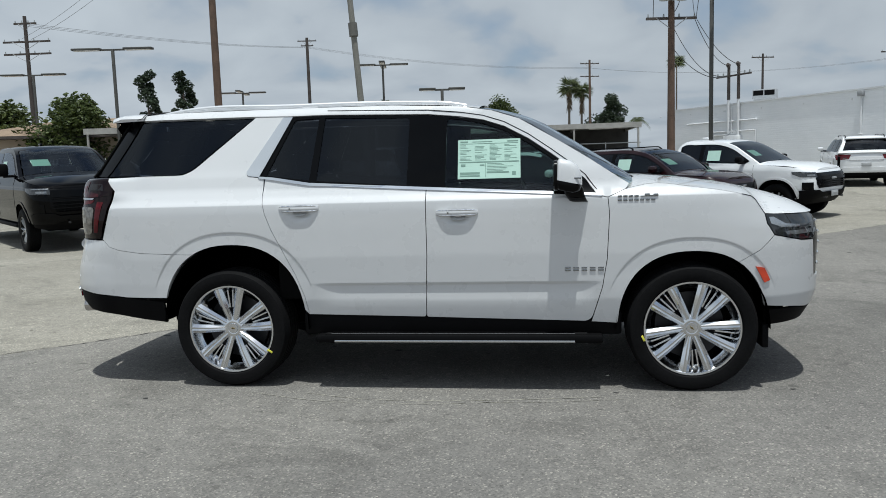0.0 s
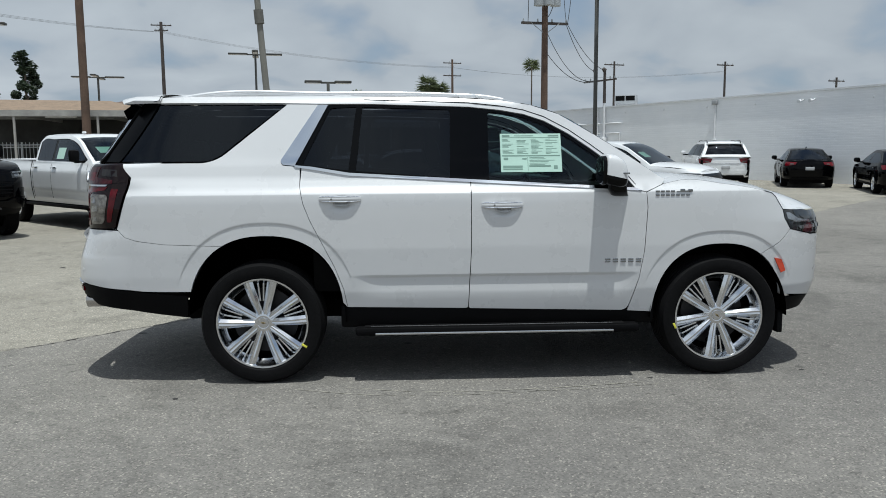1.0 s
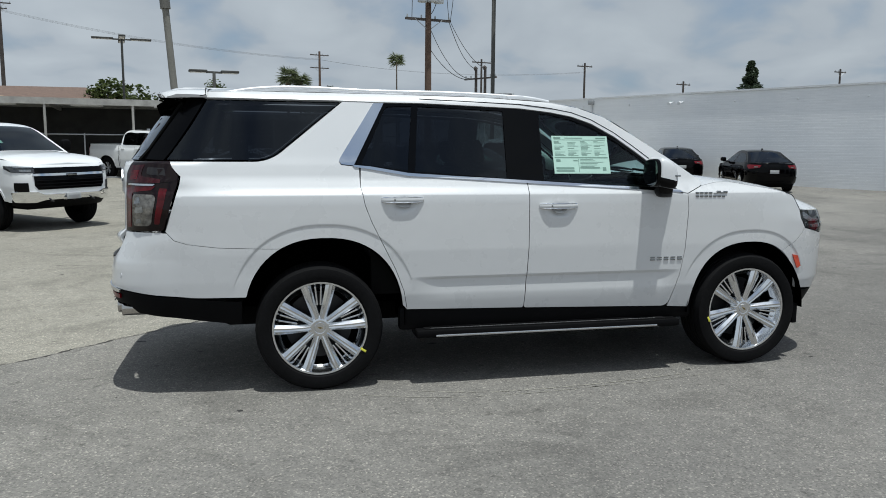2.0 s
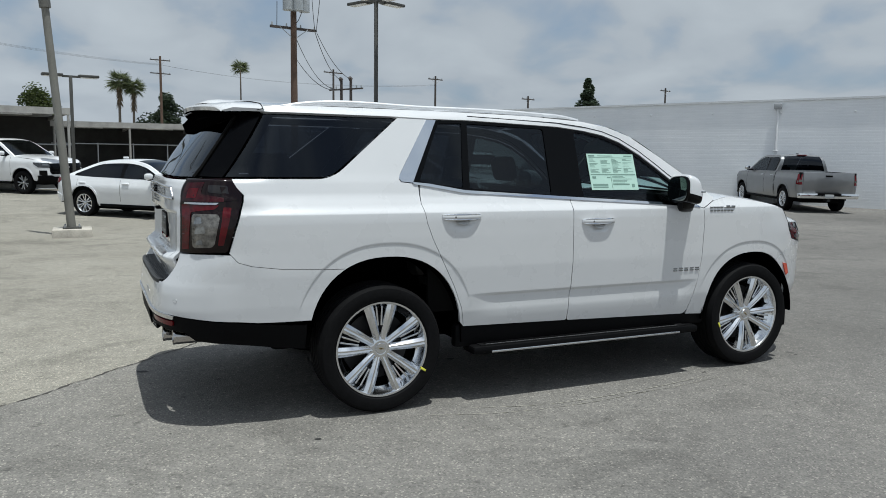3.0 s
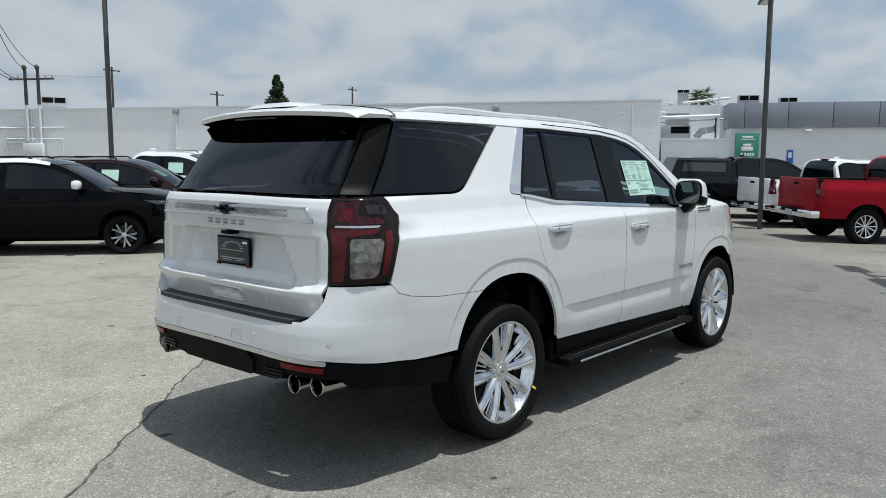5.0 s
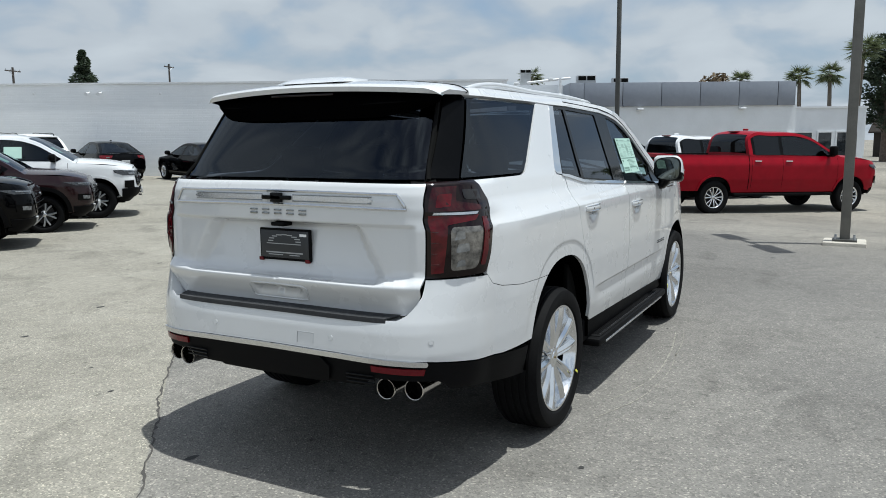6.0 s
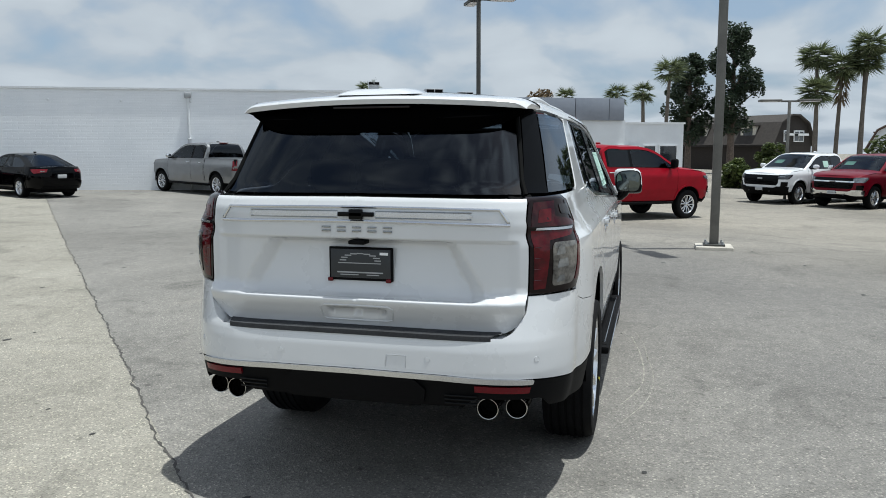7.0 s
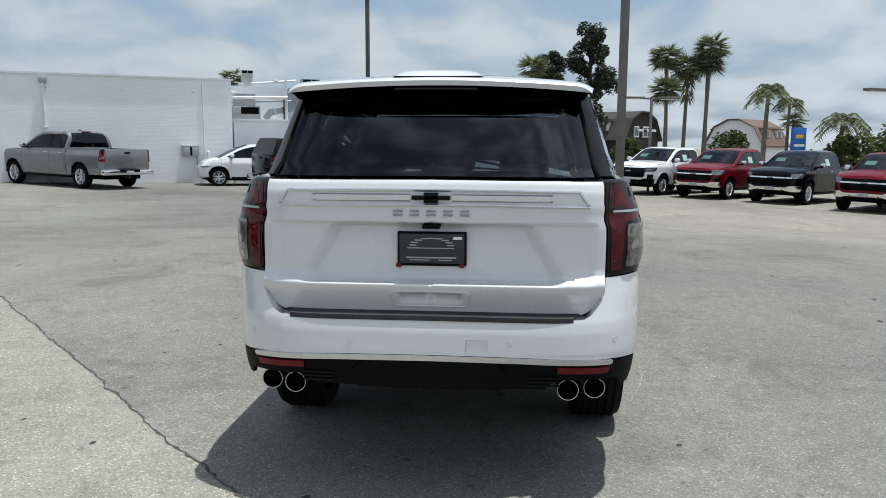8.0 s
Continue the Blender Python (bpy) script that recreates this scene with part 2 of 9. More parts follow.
M = {
    "asphalt": asphalt(),
    "wall": painted_brick(),
    "white_paint": matter("pearl_white_car_paint", (0.61, 0.617, 0.626), 0.28, 0, 1.0, 0.015, 3),
    "mirror": matter("dim_mirror_glass", (0.12, 0.135, 0.13), 0.04, 1.0, vary=0.05),
    "smoke_glass": matter("smoked_headlamp_glass", (0.03, 0.032, 0.035), 0.06, 0.2, 0.8, 0.6, 22),
    "white_truck": matter("white_car_paint", (0.76, 0.77, 0.78), 0.3, 0, 1.0, 0.03, 3),
    "black_paint": matter("black_car_paint", (0.0012, 0.0012, 0.0016), 0.04, 0, 0.0, 0.2, 3, spec=0.13),
    "dark_grey_paint": matter("dark_grey_car_paint", (0.005, 0.0055, 0.007), 0.12, 0.1, 0.2, 0.2, 3, spec=0.2),
    "red_paint": matter("red_car_paint", (0.24, 0.0012, 0.010), 0.36, 0.0, 0.12, 0.1, 3, spec=0.1),
    "maroon_paint": matter("maroon_car_paint", (0.014, 0.003, 0.004), 0.2, 0.1, 0.5, 0.1, 3, spec=0.2),
    "deep_red_paint": matter("deep_red_car_paint", (0.13, 0.002, 0.010), 0.3, 0.1, 0.25, 0.1, 3, spec=0.15),
    "silver_paint": matter("silver_grey_car_paint", (0.22, 0.225, 0.23), 0.35, 0.6, 1.0, 0.08, 3),
    "navy_paint": matter("dark_blue_black_car_paint", (0.002, 0.003, 0.006), 0.1, 0.0, 0.15, 0.2, 3, spec=0.15),
    "plastic": matter("black_grained_plastic", (0.0025, 0.0025, 0.003), 0.6, vary=0.2, grain=0.2, fine=300, bump=0.0004, spec=0.09),
    "gloss_black": matter("gloss_black_trim", (0.0015, 0.0016, 0.002), 0.14, 0, 0.0, 0.2, spec=0.14),
    "pillar_black": matter("dull_gloss_pillar", (0.0015, 0.0016, 0.002), 0.2, 0, 0.0, 0.2, spec=0.07),
    "plate_dark": matter("dark_plate_face", (0.02, 0.023, 0.027), 0.4, vary=0.1),
    "rubber": matter("tyre_rubber", (0.0045, 0.0045, 0.005), 0.75, vary=0.3, grain=0.25, fine=60, bump=0.0006, spec=0.12),
    "chrome": matter("bright_chrome", (0.82, 0.83, 0.84), 0.07, 1.0, vary=0.02),
    "smoked_chrome": matter("smoked_chrome", (0.28, 0.29, 0.3), 0.18, 1.0, vary=0.05),
    "satin": matter("satin_aluminium", (0.6, 0.61, 0.63), 0.25, 1.0, vary=0.05),
    "alloy": matter("polished_alloy_wheel", (0.72, 0.73, 0.745), 0.14, 1.0, vary=0.04),
    "nickel": matter("dark_nickel", (0.46, 0.44, 0.42), 0.14, 1.0, vary=0.08),
    "brass": matter("pale_gold_badge", (0.34, 0.27, 0.15), 0.3, 0.8, vary=0.05),
    "tail_red": matter("red_tail_lamp", (0.13, 0.002, 0.007), 0.12, 0, 0.3, 0.3, 12, spec=0.3),
    "plate_pale": matter("pale_plate", (0.42, 0.43, 0.44), 0.5, vary=0.1),
    "carport_paint": matter("pale_grey_steel", (0.34, 0.33, 0.31), 0.6, vary=0.2, size=3, grain=0.1),
    "rail": matter("pale_satin_rail", (0.72, 0.73, 0.74), 0.35, 0.5, vary=0.03),
    "dark_metal": matter("dark_cast_metal", (0.06, 0.06, 0.063), 0.5, 0.8, vary=0.2),
    "glass_dark": glazing("privacy_glass", (0.085, 0.095, 0.11), 0.8, ior=1.5),
    "glass_side": glazing("green_door_glass", (0.40, 0.52, 0.49), 0.8, ior=1.45),
    "glass_clear": glazing("clear_green_glass", (0.8, 0.88, 0.86), 0.8),
    "glass_parked": glazing("parked_car_glass", (0.5, 0.58, 0.56), 0.8),
    "deep_red_lens": matter("deep_red_lamp_lens", (0.028, 0.0015, 0.003), 0.05, 0, 0.0, 0.6, 14, spec=0.4),
    "red_lens": matter("red_lamp_lens", (0.07, 0.002, 0.005), 0.06, 0, 0.0, 0.5, 18, spec=0.35),
    "pad": matter("ribbed_grey_rubber", (0.036, 0.037, 0.040), 0.6, vary=0.3, grain=0.3, fine=120, bump=0.0005, spec=0.25),
    "smoke_lens": matter("smoked_lamp_lens", (0.006, 0.0018, 0.002), 0.05, 0, 0.0, 0.2, 20, spec=0.3),
    "sky_sheen": matter("grey_sky_sheen", (0.016, 0.015, 0.016), 0.08, 0, 0.0, 0.5, 20, spec=0.35),
    "clear_lens": matter("clear_lamp_lens", (0.15, 0.142, 0.13), 0.12, 0.35, 0.3, 0.7, 30),
    "bright_red": matter("bright_red_reflector", (0.11, 0.0015, 0.006), 0.15, 0, 0.0, 0.15, 40, spec=0.3),
    "amber": matter("amber_marker", (0.62, 0.05, 0.012), 0.15, 0, 1.0, 0.1, 40),
    "lamp_glass": matter("headlamp_glass", (0.22, 0.23, 0.24), 0.08, 0.6, 1.0, 0.5, 25),
    # near-zero base: the deep shade of wells and hollows is put into the colour
    "shade_black": matter("shade_black_lining", (0.0012, 0.0012, 0.0013), 0.95, vary=0.1, spec=0.0),
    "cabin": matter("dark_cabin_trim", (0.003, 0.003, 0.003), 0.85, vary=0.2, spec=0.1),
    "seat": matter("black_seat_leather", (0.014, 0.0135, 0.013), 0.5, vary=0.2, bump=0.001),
    "sticker": matter("pale_green_window_sticker", (0.42, 0.60, 0.52), 0.5, vary=0.03),
    "sticker_ink": matter("grey_green_print", (0.16, 0.26, 0.22), 0.6),
    "yellow": matter("yellow_wheel_tag", (0.75, 0.72, 0.08), 0.5),
    "concrete": matter("pale_concrete", (0.42, 0.39, 0.34), 0.85, vary=0.2, size=4, grain=0.2, bump=0.003),
    "pole_metal": matter("weathered_grey_steel_pole", (0.15, 0.145, 0.13), 0.6, 0.3, vary=0.2, size=3, grain=0.12),
    "pole_bronze": matter("dark_bronze_steel_pole", (0.075, 0.074, 0.068), 0.55, 0.3, vary=0.2, size=3),
    "wood_pole": matter("brown_creosoted_pole", (0.11, 0.07, 0.05), 0.85, vary=0.3, size=2, grain=0.3, fine=40, bump=0.004),
    "wood_dark": matter("dark_weathered_wood", (0.06, 0.05, 0.045), 0.85, vary=0.3, size=3, grain=0.3, bump=0.003),
    "pole_concrete": matter("grey_concrete_pole", (0.19, 0.185, 0.165), 0.85, vary=0.15, size=2, grain=0.15, bump=0.002),
    "wire": matter("black_cable", (0.06, 0.06, 0.062), 0.6),
    "porcelain": matter("grey_transformer_paint", (0.32, 0.34, 0.35), 0.45, vary=0.1),
    "galv": matter("galvanised_steel", (0.36, 0.37, 0.38), 0.5, 0.3, vary=0.08),
    "white_metal": matter("white_painted_metal", (0.72, 0.73, 0.74), 0.5, vary=0.05),
    "fascia": matter("grey_metal_panel", (0.24, 0.26, 0.3), 0.4, 0.2, vary=0.05),
    "stucco_beige": matter("beige_stucco", (0.38, 0.31, 0.24), 0.9, vary=0.08, size=1.5, grain=0.08, bump=0.004),
    "stucco_cream": matter("cream_stucco", (0.6, 0.57, 0.5), 0.9, vary=0.06, size=1.5, grain=0.06, bump=0.004),
    "stucco_white": matter("white_stucco", (0.72, 0.74, 0.76), 0.85, vary=0.05, size=1.2, grain=0.05, bump=0.003),
    "roof_tan": matter("tan_shingle_roof", (0.22, 0.16, 0.11), 0.9, vary=0.2, size=3, grain=0.25, fine=14, bump=0.01),
    "roof_brown": matter("brown_shingle_roof", (0.13, 0.085, 0.065), 0.9, vary=0.2, size=3, grain=0.25, fine=14, bump=0.01),
    "roof_dark": matter("dark_shingle_roof", (0.04, 0.034, 0.03), 0.9, vary=0.2, size=3, grain=0.25, fine=14, bump=0.01),
    "siding_dark": matter("dark_shingle_siding", (0.024, 0.019, 0.016), 0.9, vary=0.2, size=3, grain=0.25, fine=14, bump=0.01),
    "siding_grey": matter("dark_grey_shed_wall", (0.045, 0.044, 0.042), 0.9, vary=0.3, size=1.5),
    "window_dark": matter("dark_window_pane", (0.02, 0.024, 0.028), 0.08, 0, 0.5, 0.3),
    "tin": matter("corrugated_carport_roof", (0.24, 0.235, 0.225), 0.5, 0.4, vary=0.12, size=2),
    "sign_green": matter("green_sign_panel", (0.05, 0.22, 0.16), 0.5, vary=0.05),
    "sign_blue": matter("blue_sign_panel", (0.02, 0.12, 0.42), 0.5, vary=0.05),
    "sign_white": matter("white_sign_print", (0.8, 0.8, 0.8), 0.5, vary=0.02),
    "sign_gold": matter("gold_sign_print", (0.7, 0.45, 0.05), 0.4, 0.3, vary=0.05),
    "bark": matter("grey_brown_bark", (0.13, 0.1, 0.08), 0.9, vary=0.3, size=4, grain=0.3, fine=20, bump=0.02),
    "palm_bark": matter("grey_palm_trunk", (0.14, 0.12, 0.10), 0.9, vary=0.25, size=3, grain=0.3, fine=16, bump=0.02),
    "leaf_dark": leafage("dark_conifer_foliage", (0.018, 0.032, 0.018), (0.06, 0.085, 0.045)),
    "leaf_mid": leafage("broad_green_foliage", (0.03, 0.048, 0.013), (0.115, 0.145, 0.04), 0.35),
    "leaf_palm": leafage("palm_fronds", (0.05, 0.065, 0.03), (0.17, 0.20, 0.09), 0.3),
    "leaf_dry": leafage("dry_palm_skirt", (0.1, 0.07, 0.04), (0.22, 0.16, 0.09), 0.2),
}


# ---- mesh helpers ----
def mesh_of(name, verts, faces, material, normals=None, sharp=32):
    me = bpy.data.meshes.new(name)
    me.from_pydata([tuple(v) for v in verts], [], faces)
    me.materials.append(material)
    me.shade_smooth()
    if normals is not None:
        me.normals_split_custom_set_from_vertices([tuple(n) for n in normals])
    else:
        me.set_sharp_from_angle(angle=radians(sharp))
    return me


def item(name, me, parent=None, label="", at=None):
    ob = new(name, me)
    if parent:
        ob.parent = parent
    if at is not None:
        ob.matrix_basis = at
    return tagged(ob, label=label)


def part(name, bm, material, parent=None, label="", sharp=32, at=None):
    me = bpy.data.meshes.new(name)
    bm.to_mesh(me)
    bm.free()
    me.materials.append(material)
    me.shade_smooth()
    me.set_sharp_from_angle(angle=radians(sharp))
    return item(name, me, parent, label, at)


def thing(name, label, category, at=None, group="", kind=""):
    ob = new(name)
    if at is not None:
        ob.matrix_basis = at
    return tagged(ob, label, category, group, kind)


def box(bm, x0, x1, y0, y1, z0, z1, bevel=0.0, turn=None):
    r = bmesh.ops.create_cube(bm, size=1.0)
    m = Matrix.Translation(((x0 + x1) / 2, (y0 + y1) / 2, (z0 + z1) / 2)) @ Matrix.Diagonal((x1 - x0, y1 - y0, z1 - z0, 1))
    if turn is not None:
        m = turn @ m
    bmesh.ops.transform(bm, matrix=m, verts=r["verts"])
    if bevel:
        edges = list({e for v in r["verts"] for e in v.link_edges})
        bmesh.ops.bevel(bm, geom=edges, offset=bevel, segments=2, profile=0.5, affect="EDGES")
    return bm


def boxed(*size, bevel=0.0, turn=None):
    return box(bmesh.new(), *size, bevel=bevel, turn=turn)


def tube(bm, a, b, r0, r1=None, sides=10, caps=True):
    a, b = Vector(a), Vector(b)
    r1 = r0 if r1 is None else r1
    d = b - a
    m = Matrix.Translation((a + b) / 2) @ d.to_track_quat("Z", "Y").to_matrix().to_4x4()
    bmesh.ops.create_cone(bm, cap_ends=caps, segments=sides, radius1=r0, radius2=r1, depth=d.length, matrix=m)
    return bm


def tubed(*values, **more):
    return tube(bmesh.new(), *values, **more)


def lathe(profile, sides, axis="y"):
    """Verts and faces of a profile [(radius, along)] turned round an axis."""
    verts, faces = [], []
    n = len(profile)
    for k in range(sides):
        a = 2 * math.pi * k / sides
        for r, h in profile:
            c, s = r * math.cos(a), r * math.sin(a)
            verts.append((c, h, s) if axis == "y" else (c, s, h))
    for k in range(sides):
        j = (k + 1) % sides
        for i in range(n - 1):
            q = (k * n + i, k * n + i + 1, j * n + i + 1, j * n + i)
            faces.append(q if axis == "y" else q[::-1])
    return verts, faces


def wire_mesh(name, pts, radius, material, sides=6, closed=False):
    """A round rod swept along points."""
    pts = [Vector(p) for p in pts]
    verts, faces, n = [], [], len(pts)
    for i, p in enumerate(pts):
        a, b = (pts[i - 1] if i or closed else p), (pts[(i + 1) % n] if i < n - 1 or closed else p)
        q = (b - a).to_track_quat("Z", "Y")
        for k in range(sides):
            t = 2 * math.pi * k / sides
            verts.append(p + q @ Vector((radius * math.cos(t), radius * math.sin(t), 0)))
    for i in range(n if closed else n - 1):
        j = (i + 1) % n
        for k in range(sides):
            l = (k + 1) % sides
            faces.append((i * sides + k, i * sides + l, j * sides + l, j * sides + k))
    if not closed:
        faces += [tuple(range(sides))[::-1], tuple((n - 1) * sides + k for k in range(sides))]
    return mesh_of(name, verts, faces, material, sharp=50)


# ---- panels on a car's shell ----
class Profile:
    """A smooth function of height through a few control values."""

    def __init__(self, pts, soft=0.05):
        z, v = zip(*sorted(pts))
        self.g = np.arange(z[0] - 0.2, z[-1] + 0.2, 0.005)
        w = np.hanning(max(3, int(soft / 0.005) | 1))
        raw = np.interp(self.g, z, v)
        pad = len(w) // 2
        self.v = np.convolve(np.pad(raw, pad, mode="edge"), w / w.sum(), mode="valid")

    def __call__(self, z):
        return np.interp(z, self.g, self.v)


FINE = 1400


class Shell:
    """The outer skin of a car: half-width, nose and tail as functions of height, rounded in plan. Forward is +x, the right side -y."""

    def __init__(self, wide, tail, nose, xr, xf, nr=5.0, mr=2.7, nf=4.0, mf=3.5, soft=0.05, extra=None, crisp=0.0):
        self.wide, self.tail, self.nose = Profile(wide, crisp or soft), Profile(tail, soft), Profile(nose, soft)
        self.xr, self.xf, self.extra, self.creases = xr, xf, extra, []
        lf, lr = float(np.mean(self.nose.v)) - xf, xr - float(np.mean(self.tail.v))
        w = float(np.max(self.wide.v))
        a = np.linspace(0, math.pi / 2, FINE)
        ff, fy = np.cos(a) ** (2 / mf), np.sin(a) ** (2 / nf)
        rf, ry = np.sin(a) ** (2 / mr), np.cos(a) ** (2 / nr)
        self.ff = np.concatenate([ff, np.zeros(FINE)])
        self.rf = np.concatenate([np.zeros(FINE), rf])
        self.mid = np.concatenate([np.full(FINE, xf), np.full(FINE, xr)])
        self.y = np.concatenate([fy, ry])
        x = self.mid + self.ff * lf - self.rf * lr
        d = np.hypot(np.diff(x), np.diff(self.y * w))
        self.u = np.concatenate([[0], np.cumsum(d)])
        self.end = float(self.u[-1])

    def point(self, u, z):
        u, z = np.asarray(u, float), np.asarray(z, float)
        x = np.interp(u, self.u, self.mid) + np.interp(u, self.u, self.ff) * (self.nose(z) - self.xf) - np.interp(u, self.u, self.rf) * (self.xr - self.tail(z))
        w = self.wide(z)
        if self.extra is not None:
            w = w + self.extra(x, z)
        return np.stack([x, -np.interp(u, self.u, self.y) * w, z], -1)

    def normal(self, u, z, calm=0.004):
        """The outward direction, taken over a wider patch for calm glass."""
        e, d = min(calm, 0.05), max(calm, 0.012)
        raw = np.asarray(u, float)
        u, z = np.clip(raw, d, self.end - d), np.asarray(z, float)
        n = np.cross(self.point(u, z + e) - self.point(u, z - e), self.point(u + d, z) - self.point(u - d, z))
        n[..., 1] *= np.clip(np.minimum(raw, self.end - raw) / d, 0, 1)
        n /= np.linalg.norm(n, axis=-1, keepdims=True) + 1e-12
        return n

    def ux(self, x, z):
        if x > self.xf:
            f = np.clip((x - self.xf) / (float(self.nose(z)) - self.xf), 0, 1)
            return float(np.interp(-f, -self.ff[:FINE], self.u[:FINE]))
        if x < self.xr:
            f = np.clip((self.xr - x) / (self.xr - float(self.tail(z))), 0, 1)
            return float(np.interp(f, self.rf[FINE:], self.u[FINE:]))
        return float(np.interp(-x, [-self.xf, -self.xr], [self.u[FINE - 1], self.u[FINE]]))

    def uy(self, y, z, back=True):
        f = np.clip(abs(y) / float(self.wide(z)), 0, 1)
        if back:
            return float(np.interp(-f, -self.y[FINE:], self.u[FINE:]))
        return float(np.interp(f, self.y[:FINE], self.u[:FINE]))

    def uv(self, pts):
        """Places as (u, z): ("x", x, z) on the side, ("r", y, z) on the tail, ("f", y, z) on the nose; a fourth value rounds the corner."""
        out = []
        for p in pts:
            if p[0] == "u":
                u = p[1]
            elif p[0] == "x":
                u = self.ux(p[1], p[2])
            else:
                u = self.uy(p[1], p[2], p[0] == "r")
            out.append((u, p[2], p[3] if len(p) > 3 else 0.0))
        return out


def fillet(pts):
    out, n = [], len(pts)
    for i, (x, z, r) in enumerate(pts):
        if r <= 0:
            out.append((x, z))
            continue
        p, a, b = Vector((x, z)), Vector(pts[i - 1][:2]), Vector(pts[(i + 1) % n][:2])
        ra, rb = min(r, (a - p).length * 0.48), min(r, (b - p).length * 0.48)
        s, e = p + (a - p).normalized() * ra, p + (b - p).normalized() * rb
        for k in range(7):
            t = k / 6
            out.append(tuple(s * (1 - t) ** 2 + p * 2 * t * (1 - t) + e * t * t))
    return out


def arch(cx, cz, rx, rz, z_from, z_to, power=2.3, n=26, tag="x"):
    """A wheel arch from its rear foot over the top to its front foot."""
    def foot(z):
        h = max(0.0, (z - cz) / rz)
        return rx * (1 - h ** power) ** (1 / power)
    a0 = math.atan2(max(0.0, (z_from - cz) / rz), -foot(z_from) / rx)
    a1 = math.atan2(max(0.0, (z_to - cz) / rz), foot(z_to) / rx)
    out = []
    if z_from < cz:
        out.append((tag, cx - rx, z_from))
        a0 = math.pi
    for k in range(n + 1):
        a = a0 + (a1 - a0) * k / n
        c, s = math.cos(a), math.sin(a)
        out.append((tag, cx + rx * math.copysign(abs(c) ** (2 / power), c), cz + rz * abs(s) ** (2 / power)))
    if z_to < cz:
        out.append((tag, cx + rx, z_to))
    return out


def inside(poly, q):
    x, y = q[:, 0], q[:, 1]
    hit = np.zeros(len(q), bool)
    a = np.asarray(poly)
    b = np.roll(a, -1, 0)
    for (x0, y0), (x1, y1) in zip(a, b):
        if y0 == y1:
            continue
        c = ((y0 > y) != (y1 > y)) & (x < (x1 - x0) * (y - y0) / (y1 - y0) + x0)
        hit ^= c
    return hit


def away(poly, q):
    best = np.full(len(q), 1e9)
    a = np.asarray(poly)
    b = np.roll(a, -1, 0)
    for p0, p1 in zip(a, b):
        d = p1 - p0
        t = np.clip(((q - p0) @ d) / (d @ d + 1e-12), 0, 1)
        best = np.minimum(best, np.linalg.norm(q - p0 - t[:, None] * d, axis=1))
    return best


def ring(shell, pts, step, gap):
    """The outline of a panel in (u, z), rounded, cut into steps and drawn in by a gap."""
    raw = fillet(shell.uv(pts))
    out = []
    for (x0, y0), (x1, y1) in zip(raw, raw[1:] + raw[:1]):
        d = math.hypot(x1 - x0, y1 - y0)
        if d < 1e-5:
            continue
        k = max(1, math.ceil(d / step))
        out += [(x0 + (x1 - x0) * i / k, y0 + (y1 - y0) * i / k) for i in range(k)]
    a = np.array(out)
    area = 0.5 * float(np.sum(a[:, 0] * np.roll(a[:, 1], -1) - np.roll(a[:, 0], -1) * a[:, 1]))
    if area < 0:
        a = a[::-1].copy()
    if gap:
        t = np.roll(a, -1, 0) - np.roll(a, 1, 0)
        t /= np.linalg.norm(t, axis=1, keepdims=True) + 1e-12
        move = np.stack([-t[:, 1], t[:, 0]], 1) * gap
        keep = (a[:, 0] < 1e-4) | (a[:, 0] > shell.end - 1e-4)
        move[keep, 0] = 0
        a = a + move
    return a


